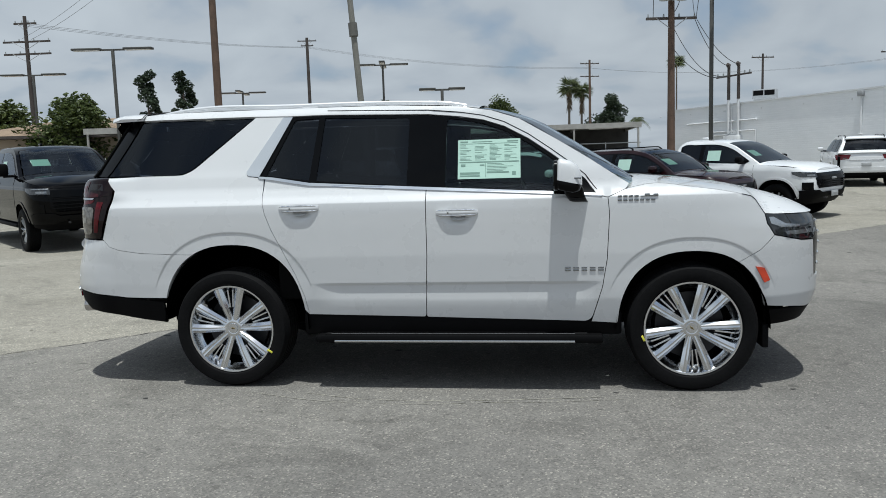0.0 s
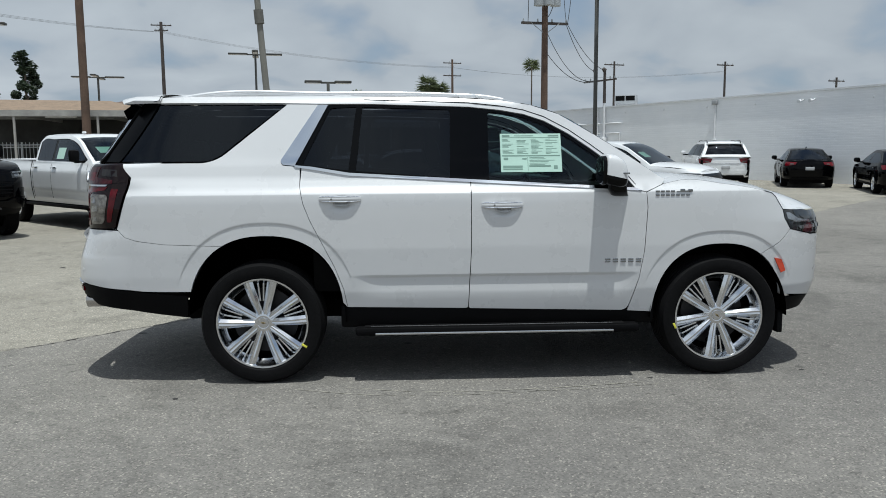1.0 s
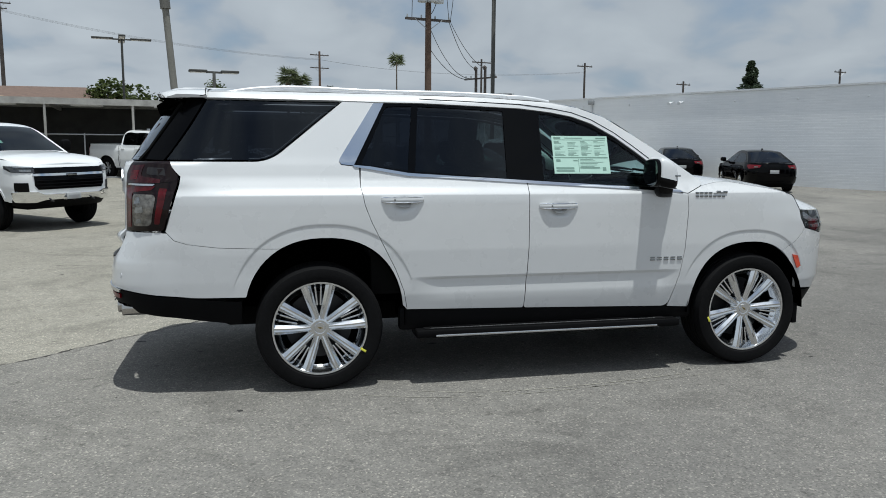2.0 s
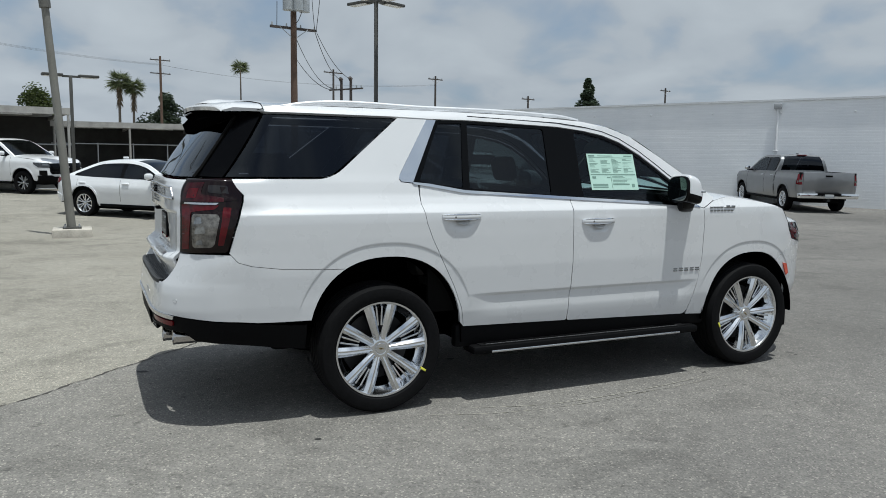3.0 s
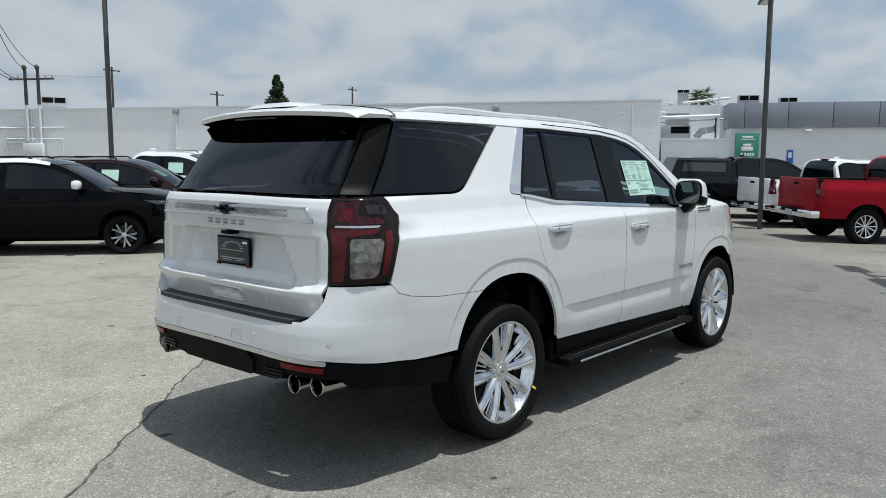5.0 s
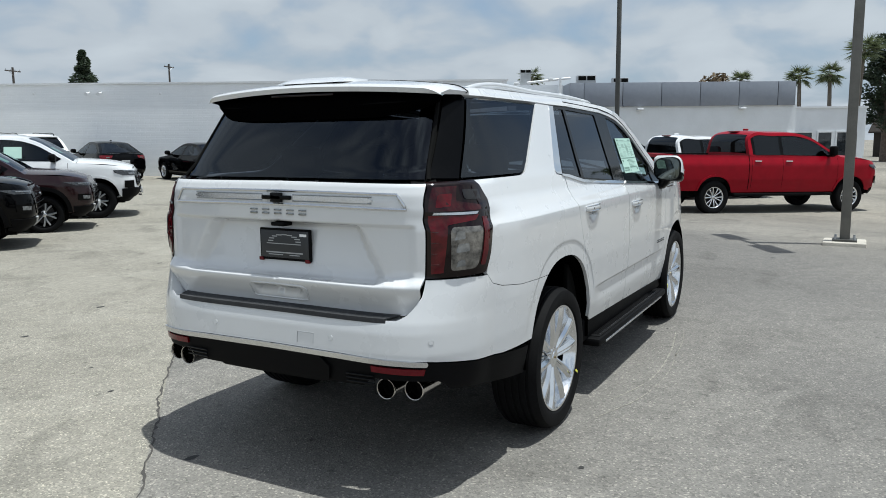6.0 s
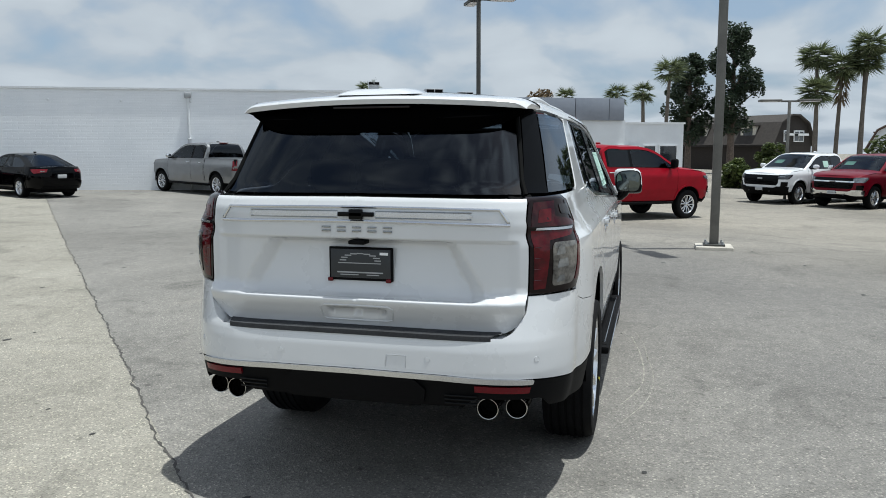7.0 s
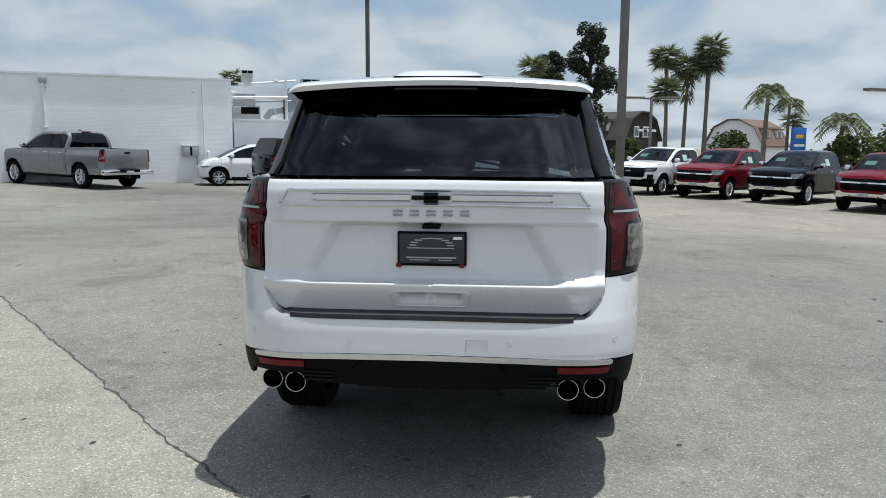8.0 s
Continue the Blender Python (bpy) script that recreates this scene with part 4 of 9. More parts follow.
HOOD_SEAM = [(1.915, 1.215), (1.945, 1.17), (1.975, 1.125)]


def build_suv():
    car = thing("large_suv", "pearl white full-size SUV with chrome wheels parked on asphalt", "car", pose(0, 0.015, 0))
    P, white = "x", M["white_paint"]

    def mirrored(name, pts, material, label="", **more):
        for s in (1, -1):
            made = panel(name, BODY, pts, material, car, label, side=s, **more)
        return made

    door_rear_edge = [(P, -1.262, 1.425), (P, -1.270, 1.31), (P, -1.245, 1.19), (P, -1.205, 1.085), (P, -1.150, 0.975), (P, -1.05, 0.775), (P, -0.995, 0.63), (P, -0.972, 0.505)]
    rear_door = [(P, -0.15, 1.325, 0.01), (P, -0.150, 0.90), (P, -0.170, 0.485, 0.02)] + door_rear_edge[::-1] + [(P, -1.20, 1.424), (P, -0.95, 1.382)]
    front_door = [(P, -0.149, 1.325, 0.01), (P, 0.50, 1.288), (P, 0.93, 1.266), (P, 1.015, 1.252), (P, 1.024, 1.15), (P, 1.007, 0.86), (P, 0.977, 0.68), (P, 0.905, 0.452, 0.05), (P, -0.169, 0.484, 0.02), (P, -0.149, 0.90)]
    def cups(u, z):
        x = BODY.point(u, z)[:, 0]
        out = np.zeros(len(u))
        for hx, hz in ((-1.005, 1.198), (0.055, 1.149)):
            d = np.hypot((x - hx - 0.01) / 0.10, (z - hz) / 0.055)
            out = out - 0.016 * (1 - step_in(0.3, 1.0, d))
        return out

    mirrored("rear_door", rear_door, white, gap=0.002, step=0.024, shape=cups)
    mirrored("front_door", front_door, white, gap=0.002, step=0.024, shape=cups)
    # the quarter with its broad pillar
    seam = [(P, -1.776, 0.925), (P, -1.87, 0.927), (P, -2.15, 0.94), (P, -2.33, 0.962), (P, -2.405, 0.985), (P, -2.445, 1.03)]
    cx, cz, rx, rz = ARCH_R
    hoop = arch(cx, cz, rx, rz, 0.60, 0.515)
    top = [h for h in hoop if not (h[1] < cx and h[2] < 0.93)]
    quarter = [(P, -2.455, 1.04), (P, -2.365, 1.33), (P, -2.36, 1.37), (P, -2.43, 1.462), (P, -1.83, 1.462, 0.10), (P, -1.36, 1.848), (P, -1.155, 1.845), (P, -1.40, 1.47, 0.03), (P, -1.385, 1.445), (P, -1.29, 1.434), (P, -1.27, 1.426)]
    quarter += door_rear_edge[1:] + top[::-1] + seam
    mirrored("quarter_panel", quarter, white, gap=0.0015, step=0.024)
    # bumper cover, wrapping the corner
    low = [h for h in hoop if h[1] < cx and h[2] < 0.92]
    bumper = [("r", 0.0, 0.695), ("r", 0.40, 0.692), ("r", 0.78, 0.676), ("r", 0.86, 0.665), (P, -2.52, 0.648), (P, -2.3, 0.628)] + low + seam + [("r", 0.905, 1.035), ("r", 0.749, 1.033), ("r", 0.744, 0.96), ("r", 0.708, 0.884, 0.05), ("r", 0.66, 0.858), ("r", 0.0, 0.856)]
    panel("rear_bumper", BODY, bumper, white, car, gap=0.0015, both=True, step=0.024, depth=0.09)
    lower = [("r", 0.0, 0.69), ("r", 0.40, 0.687), ("r", 0.78, 0.671), ("r", 0.86, 0.66), (P, -2.52, 0.643), (P, -2.3, 0.622), (P, -2.012, 0.598), (P, -2.012, 0.445), (P, -2.2, 0.468), (P, -2.45, 0.50), ("r", 0.845, 0.525), ("r", 0.825, 0.575, 0.03), ("r", 0.545, 0.585, 0.03), ("r", 0.50, 0.54), ("r", 0.3, 0.535), ("r", 0.0, 0.535)]
    panel("rear_lower_bumper", BODY, lower, M["plastic"], car, "black plastic lower bumper", gap=0.003, both=True, off=-0.006)
    insert = [("r", 0.0, 0.672), ("r", 0.285, 0.668, 0.03), ("r", 0.335, 0.62), ("r", 0.325, 0.545, 0.03), ("r", 0.0, 0.542)]
    panel("hitch_cover", BODY, insert, M["plastic"], car, off=0.008, both=True)
    # front fender and nose
    cx2, cz2, rx2, rz2 = ARCH_F
    hoop2 = arch(cx2, cz2, rx2, rz2, 0.44, 0.515)
    fender = [(P, 1.016, 1.252)] + [(P, x, z) for x, z in HOOD_EDGE + HOOD_SEAM] + [(P, 1.99, 1.06), (P, 2.037, 0.988), (P, 1.95, 0.90), (P, 1.8165, 0.825)]
    front_hoop = [h for h in hoop2 if not (h[1] > cx2 and h[2] < 0.83)]
    fender += front_hoop[::-1] + [(P, 1.07, 0.44), (P, 0.908, 0.45), (P, 0.978, 0.68), (P, 1.008, 0.86), (P, 1.025, 1.15)]
    mirrored("front_fender", fender, white, gap=0.0015, step=0.024)
    tail_hoop = [h for h in hoop2 if h[1] > cx2 and h[2] < 0.82]
    nose = [(P, 1.8165, 0.825), (P, 1.951, 0.899), (P, 2.038, 0.986), (P, 2.13, 0.966), (P, 2.225, 0.944), ("f", 0.74, 0.94), ("f", 0.70, 0.70), ("f", 0.0, 0.68), ("f", 0.0, 0.52), ("f", 0.72, 0.50), (P, 2.2, 0.515)] + tail_hoop[::-1]
    panel("front_bumper", BODY, nose, white, car, gap=0.0015, both=True, step=0.024)
    panel("front_lower_bumper", BODY, [("f", 0.0, 0.515), ("f", 0.72, 0.495), (P, 2.2, 0.51), (P, 1.99, 0.51), (P, 2.0, 0.40), ("f", 0.6, 0.41), ("f", 0.0, 0.41)], M["plastic"], car, gap=0.003, both=True, off=-0.004)
    panel("grille", BODY, [("f", 0.0, 1.09), ("f", 0.68, 1.085), ("f", 0.73, 0.945), ("f", 0.70, 0.70), ("f", 0.0, 0.69)], M["gloss_black"], car, "black grille with chrome bars", off=-0.01, both=True)
    for z in (0.76, 0.83, 0.90, 0.97, 1.04):
        pts = [BODY.point(BODY.uy(y, z, False), z) * (1, math.copysign(1, y) if y else 1, 1) for y in np.linspace(-0.6, 0.6, 15)]
        pts = [(p[0] - 0.004, abs(p[1]) * math.copysign(1, y), p[2]) for p, y in zip(pts, np.linspace(-0.6, 0.6, 15))]
        item("grille_bar", wire_mesh("grille_bar", pts, 0.008, M["chrome"]), car)
    for s in (1, -1):
        lamp = panel("headlamp", BODY, [("f", 0.69, 1.108), (P, 2.20, 1.112), (P, 1.978, 1.121), (P, 1.992, 1.062), (P, 2.038, 0.99), (P, 2.13, 0.968), (P, 2.225, 0.947), ("f", 0.735, 0.944)], M["smoke_glass"], car, "clear headlamp in a dark housing", off=0.002, gap=0.003, step=0.03, side=s)
        panel("lamp_reflector", BODY, [(P, 2.0, 1.10), (P, 2.03, 1.10), (P, 2.11, 1.055), (P, 2.21, 1.045), (P, 2.21, 1.03), (P, 2.08, 1.035), (P, 2.012, 1.06)], M["satin"], lamp, off=0.005, depth=0.004, side=s)
        panel("lamp_bar", BODY, [(P, 2.10, 1.008), ("f", 0.70, 1.012), ("f", 0.70, 0.985), (P, 2.12, 0.985)], M["lamp_glass"], lamp, off=0.009, depth=0.010, side=s)
        panel("side_marker", BODY, [(P, 1.92, 0.795), (P, 1.975, 0.785), (P, 2.012, 0.705), (P, 1.975, 0.69)], M["amber"], car, "orange side marker", off=0.008, side=s)
    # window band
    glass_q = [(P, -2.455, 1.472, 0.01), (P, -1.835, 1.470, 0.085), (P, -1.375, 1.842), (P, -2.205, 1.845)]
    mirrored("quarter_window", glass_q, M["glass_dark"], "dark tinted quarter window", gap=0.003, off=-0.004, calm=0.2, level=0.8)
    pillar = [(P, -2.465, 1.470), (P, -2.215, 1.850), (P, -2.24, 1.885), ("r", 0.665, 1.86), ("r", 0.735, 1.475)]
    mirrored("rear_pillar_trim", pillar, M["pillar_black"], gap=0.002, off=-0.003, calm=0.2, level=0.7)
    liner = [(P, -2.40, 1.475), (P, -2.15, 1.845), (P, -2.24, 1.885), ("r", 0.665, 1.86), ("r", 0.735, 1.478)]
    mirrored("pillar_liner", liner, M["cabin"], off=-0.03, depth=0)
    chrome_leg = [(P, -1.160, 1.842), (P, -1.090, 1.842), (P, -1.305, 1.438), (P, -1.383, 1.446), (P, -1.402, 1.470, 0.02)]
    mirrored("chrome_pillar", chrome_leg, M["chrome"], "bright chrome pillar blade", off=0.003, gap=0.001)
    belt_low = [(P, 0.93, 1.275), (P, 0.5, 1.301), (P, -0.145, 1.338), (P, -0.95, 1.388), (P, -1.20, 1.43), (P, -1.302, 1.44)]
    band = [(P, x, z) for x, z in WINDOW_TOP if x > -1.12] + belt_low
    quarter_light = [(P, -1.255, 1.45, 0.02), (P, -1.075, 1.822, 0.02), (P, -0.905, 1.828), (P, -0.955, 1.41)]
    rear_glass = [(P, -0.905, 1.405), (P, -0.862, 1.828), (P, -0.275, 1.808, 0.02), (P, -0.285, 1.360)]
    front_glass = [(P, -0.025, 1.345), (P, -0.02, 1.795, 0.02), (P, 0.08, 1.782), (P, 0.22, 1.752), (P, 0.36, 1.70), (P, 0.52, 1.612), (P, 0.66, 1.515), (P, 0.775, 1.43), (P, 0.735, 1.302)]
    mirrored("window_surround", band, M["gloss_black"], off=-0.006, gap=0.001, depth=0.03, holes=(quarter_light, rear_glass, front_glass))
    mirrored("vent_window", quarter_light, M["glass_dark"], "dark tinted fixed window", off=-0.012, depth=0, calm=0.06)
    mirrored("rear_door_window", rear_glass, M["glass_dark"], "dark tinted rear door window", off=-0.012, depth=0, calm=0.06)
    mirrored("front_door_window", front_glass, M["glass_side"], "lightly tinted front door window", off=-0.012, depth=0, calm=0.06)
    moulding = [(P, 0.98, 1.258), (P, 0.5, 1.285), (P, -0.145, 1.322), (P, -0.95, 1.371), (P, -1.21, 1.415), (P, -1.30, 1.428), (P, -1.312, 1.442), (P, -1.20, 1.432), (P, -0.95, 1.390), (P, -0.145, 1.340), (P, 0.5, 1.303), (P, 0.95, 1.276)]
    mirrored("belt_moulding", moulding, M["chrome"], off=0.008, depth=0.015)
    rail = [(P, x, z + 0.003) for x, z in WINDOW_TOP] + [(P, 1.014, 1.254), (P, 1.13, 1.302)] + [(P, x, z) for x, z in ROOF_EDGE[::-1]]
    mirrored("roof_side", rail, white, gap=0.0015)
    gap_line = [(P, x, z + 0.032) for x, z in WINDOW_TOP if x > -1.05]
    for s in (1, -1):
        pts = [BODY.point(BODY.ux(p[1], p[2]), p[2]) * (1, s, 1) for p in gap_line]
        item("door_gap", wire_mesh("door_gap", pts, 0.003, M["cabin"]), car)
    # roof, windscreen, bonnet
    edge = spline(ROOF_EDGE, 60)
    line = np.array([BODY.point(BODY.ux(x, z), z) for x, z in edge])
    k = int(np.argmax(line[:, 0] > 0.17))
    deck("roof", line[:k + 1], white, car, crown=0.054, across=18)
    swell = spline([(-2.51, -0.20, 1.926), (-2.44, -0.212, 1.931), (-2.3, -0.215, 1.931), (-2.1, -0.21, 1.931), (-1.9, -0.20, 1.931), (-1.75, -0.19, 1.926)], 24)
    deck("roof_swell", swell, white, car, crown=[float(np.interp(p[0], [-2.51, -2.46, -2.38, -2.2, -2.0, -1.75], [0.0, 0.022, 0.032, 0.034, 0.028, 0.0])) for p in swell], across=16, power=6.0)
    w = line[k:].copy()
    deck("windscreen", w, M["glass_clear"], car, "clear windscreen", crown=0.02, across=18, bulge=0.12)
    hood = HOOD_EDGE + HOOD_SEAM + [(x, 1.122 - 0.012 * (x - 1.975) / 0.43) for x in (2.04, 2.1, 2.16, 2.22, 2.28, 2.33, 2.37)]
    hood = np.array([BODY.point(BODY.ux(x, z), z) for x, z in hood] + [BODY.point(BODY.uy(0.3, 1.108, False), 1.108)])
    ridge = np.interp(hood[:, 0], [1.1, 1.3, 1.6, 1.85, 2.0, 2.15, 2.28, 2.36, 2.42], [1.36, 1.372, 1.345, 1.305, 1.272, 1.232, 1.185, 1.145, 1.112])
    deck("bonnet", hood, white, car, crown=[max(0.004, float(r - p[2])) for r, p in zip(ridge, hood)], across=30, power=3.2)
    for s in (1, -1):
        seam_line = [BODY.point(BODY.ux(x, z), z) * (1, s, 1) for x, z in HOOD_EDGE[-2:] + HOOD_SEAM]
        item("bonnet_gap", wire_mesh("bonnet_gap", seam_line, 0.0025, M["cabin"]), car)
    part("cowl", boxed(1.08, 1.32, -0.78, 0.78, 1.27, 1.335, bevel=0.01), M["plastic"], car)
    for y in (-0.45, 0.25):
        part("wiper", tubed((1.22, y, 1.36), (1.12, y + 0.5, 1.395), 0.009), M["plastic"], car)
    # roof rails
    for s in (-1, 1):
        pts = spline([(-2.12, s * 0.665, 1.90), (-1.98, s * 0.66, 1.926), (-1.1, s * 0.65, 1.939), (-0.3, s * 0.645, 1.929), (0.0, s * 0.64, 1.911), (0.10, s * 0.638, 1.893)], 40)
        rail_ob = item("roof_rail", wire_mesh("roof_rail", [(p[0], p[1], p[2] - 0.014) for p in pts], 0.015, M["rail"], 10), car, "pale satin roof rail")
        item("rail_web", wire_mesh("rail_web", [(p[0], p[1], p[2] - 0.030) for p in pts[2:-1]], 0.014, M["rail"], 8), rail_ob)
        for x in (-1.95, -1.0, -0.15):
            part("rail_foot", boxed(x - 0.06, x + 0.06, s * 0.655 - 0.014, s * 0.655 + 0.014, 1.88, 1.917, bevel=0.008), M["rail"], rail_ob)
    # spoiler: a thin white wing that curls down at its ends, over a black hollow
    bm, under = bmesh.new(), bmesh.new()
    rows, hollow, root = [], [], []
    for s in np.linspace(-1, 1, 57):
        k = float(np.clip((abs(s) - 0.90) / 0.10, 0, 1)) ** 2
        c = 1 - s * s
        top_z = 1.897 + 0.027 * c - 0.024 * k
        thick = 0.044 - 0.024 * k
        tip = -2.462 - 0.103 * c + 0.015 * k
        y0, y1 = s * 0.738, s * 0.722
        rows.append([bm.verts.new(v) for v in ((-2.20, s * 0.742, top_z + 0.029 * c), (-2.29, y0, top_z + 0.003 + 0.023 * c), (-2.38, (y0 + y1) / 2, top_z + 0.004 + 0.012 * c), (tip + 0.035, y1, top_z - 0.006), (tip + 0.008, y1 * 0.997, top_z - 0.013), (tip, y1 * 0.995, top_z - 0.022), (tip + 0.010, y1 * 0.99, top_z - thick))])
        root.append((-2.207 - 0.03 * c, s * 0.742, top_z + 0.003 + 0.027 * c))
        ze = 1.748 + 0.075 * abs(s) ** 6
        foot = BODY.point(BODY.uy(s * 0.668, ze), ze)
        hollow.append([under.verts.new(v) for v in ((tip + 0.011, y1 * 0.985, top_z - thick + 0.001), (tip + 0.05, s * 0.70, top_z - thick - 0.008), (float(foot[0]) - 0.035, s * 0.688, 1.81 + 0.02 * abs(s) ** 4), (float(foot[0]) - 0.014, s * 0.672, ze), (float(foot[0]) + 0.02, s * 0.664, ze + 0.012))])
    for grid, mesh in ((rows, bm), (hollow, under)):
        for a, b in zip(grid, grid[1:]):
            for i in range(len(a) - 1):
                mesh.faces.new((a[i], a[i + 1], b[i + 1], b[i]))
        bmesh.ops.recalc_face_normals(mesh, faces=mesh.faces)
    for end in (0, -1):
        bm.faces.new(rows[end] + [bm.verts.new((-2.29, rows[end][0].co.y * 0.985, 1.858)), bm.verts.new((-2.20, rows[end][0].co.y, 1.858))])
    root = [(-2.243, -0.748, 1.866)] + root + [(-2.243, 0.748, 1.866)]
    spoiler = part("spoiler", bm, white, car, "white roof spoiler with a black underside", sharp=42)
    # the hollow's shade is in its near-zero black
    part("spoiler_underside", under, M["shade_black"], spoiler, sharp=60)
    item("spoiler_gap", wire_mesh("spoiler_gap", root, 0.0025, M["cabin"], 6), spoiler)
    part("brake_light", boxed(-2.552, -2.535, -0.19, 0.19, 1.860, 1.870, bevel=0.002), M["smoke_lens"], spoiler, "smoked high brake light")
    # tailgate
    def gate_relief(u, z):
        y = np.abs(GATE.point(u, z)[:, 1])
        edge_y = bay_edge(z)
        rise = np.clip((z - 0.998) / 0.045, 0, 1)
        plate_bay = -(0.036 + 0.024 * np.clip((z - 1.025) / 0.225, 0, 1)) * (1 - np.clip((y - edge_y) / 0.06, 0, 1)) * rise * (1 - step_in(1.25, 1.27, z))
        plate_bay = plate_bay - 0.016 * (1 - np.clip((z - 1.262) / 0.008, 0, 1)) * rise
        grip = -0.03 * (1 - step_in(0.125, 0.14, y)) * step_in(0.915, 0.925, z) * (1 - step_in(0.945, 0.955, z))
        return plate_bay * (1 - 0.95 * step_in(0.69, 0.74, y)) + grip

    gate = [("r", 0.0, 1.46), ("r", 0.701, 1.455), ("r", 0.702, 1.36), ("r", 0.724, 1.30), ("r", 0.748, 1.25), ("r", 0.748, 1.04), ("r", 0.742, 0.96), ("r", 0.706, 0.886, 0.05), ("r", 0.66, 0.862), ("r", 0.0, 0.862)]
    tailgate = panel("tailgate", GATE, gate, white, car, "white tailgate with a recessed plate bay", step=0.02, gap=0.002, both=True, shape=gate_relief)
    glass = [("r", 0.0, 1.475), ("r", 0.722, 1.473), ("r", 0.655, 1.80), ("r", 0.645, 1.85), ("r", 0.0, 1.87)]
    def glass_bow(u, z):
        y = np.abs(BODY.point(u, z)[:, 1])
        return 0.013 * np.clip(1 - ((z - 1.66) / 0.19) ** 2, 0, 1) * np.clip(1 - (y / 0.70) ** 4, 0, 1)

    panel("rear_window", BODY, glass, M["glass_dark"], car, "dark tinted rear window", both=True, off=-0.004, step=0.04, shape=glass_bow, calm=0.2, level=0.5)
    for s in (1, -1):
        seal = [BODY.point(BODY.uy(y, z), z) for y, z in ((0.729, 1.468), (0.718, 1.53), (0.703, 1.61), (0.688, 1.69), (0.672, 1.77), (0.660, 1.83))]
        item("glass_seal", wire_mesh("glass_seal", [(p[0] - 0.001, abs(p[1]) * s, p[2]) for p in seal], 0.010, M["cabin"]), car)
    # dark band along the glass top stands in for the spoiler's shade
    panel("spoiler_shade_border", BODY, [("r", 0.0, 1.757), ("r", 0.45, 1.762), ("r", 0.60, 1.785), ("r", 0.655, 1.82), ("r", 0.64, 1.85), ("r", 0.0, 1.868)], M["cabin"], car, off=0.0, depth=0.003, both=True)
    panel("rear_glass_edge", BODY, [("r", 0.725, 1.472), ("r", 0.735, 1.472), ("r", 0.668, 1.83), ("r", 0.655, 1.83)], M["cabin"], car, side=1, off=-0.008)
    panel("rear_glass_edge", BODY, [("r", 0.725, 1.472), ("r", 0.735, 1.472), ("r", 0.668, 1.83), ("r", 0.655, 1.83)], M["cabin"], car, side=-1, off=-0.008)

    def on_gate(y, z, lift=0.004):
        skin = GATE if abs(y) < 0.72 and z > 0.859 else BODY
        p = skin.point(skin.uy(y, z), z)
        return (p[0] - lift, abs(p[1]) * math.copysign(1, y) if y else 0.0, z)

    outer_trim = [(-0.645, 1.342), (-0.60, 1.408), (-0.3, 1.412), (0, 1.414), (0.3, 1.412), (0.60, 1.408), (0.645, 1.342), (0.3, 1.348), (0, 1.35), (-0.3, 1.348)]
    fine = []
    for (y0, z0), (y1, z1) in zip(outer_trim, outer_trim[1:] + outer_trim[:1]):
        fine += [(y0 + (y1 - y0) * i / 6, z0 + (z1 - z0) * i / 6) for i in range(6)]
    item("gate_trim", wire_mesh("gate_trim", [on_gate(y, z) for y, z in fine], 0.0065, M["satin"], closed=True), tailgate, "satin outline trim")
    for s in (-1, 1):
        panel("gate_bar", BODY, [("r", 0.085, 1.370), ("r", 0.47, 1.366), ("r", 0.50, 1.379, 0.01), ("r", 0.47, 1.391), ("r", 0.085, 1.392)], M["satin"], tailgate, "satin silver bar", off=0.006, depth=0.008, side=s, step=0.03)
        for z in (1.3945, 1.3655):
            item("bar_lip", wire_mesh("bar_lip", [on_gate(s * y, z, 0.004) for y in np.linspace(0.085, 0.49, 9)], 0.0028, M["smoked_chrome"]), tailgate)
        panel("trim_panel", BODY, [("r", 0.06, 1.353), ("r", 0.63, 1.347), ("r", 0.595, 1.403), ("r", 0.06, 1.409)], white, tailgate, off=0.0025, depth=0.004, side=s)
    # the maker's badge, as a plain black bar on a bright plate
    bm = boxed(-2.775, -2.755, -0.085, 0.085, 1.371, 1.391, bevel=0.004)
    box(bm, -2.775, -2.755, -0.032, 0.032, 1.358, 1.404, bevel=0.004)
    part("badge", bm, M["gloss_black"], tailgate, "black badge")
    for k in range(5):
        y = 0.148 - k * 0.074
        bm = boxed(on_gate(y, 1.312)[0] - 0.004, on_gate(y, 1.312)[0] + 0.006, y - 0.021, y + 0.021, 1.300, 1.309, bevel=0.002)
        box(bm, on_gate(y, 1.32)[0] - 0.004, on_gate(y, 1.32)[0] + 0.006, y - 0.021, y + 0.021, 1.318, 1.325, bevel=0.002)
        part("name_bar", bm, M["smoked_chrome"], tailgate)
    part("camera_pod", boxed(-2.768, -2.70, -0.04, 0.04, 1.243, 1.262, bevel=0.006), M["plastic"], tailgate)
    grip_rim = [(-0.165, 0.902), (-0.17, 0.955), (-0.15, 0.968), (0, 0.97), (0.15, 0.968), (0.17, 0.955), (0.165, 0.902), (0.14, 0.895), (0, 0.894), (-0.14, 0.895)]
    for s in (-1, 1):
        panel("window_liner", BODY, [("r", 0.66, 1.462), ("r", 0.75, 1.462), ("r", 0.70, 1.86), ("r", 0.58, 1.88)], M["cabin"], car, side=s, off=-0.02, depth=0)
    item("grip_surround", wire_mesh("grip_surround", [on_gate(y, z, 0.0) for y, z in grip_rim], 0.0045, white, closed=True), tailgate)
    # dealer plate
    plate = part("plate", boxed(-2.716, -2.702, -0.156, 0.156, 1.07, 1.226, bevel=0.005), M["plastic"], tailgate, "black dealer plate in a plastic holder")
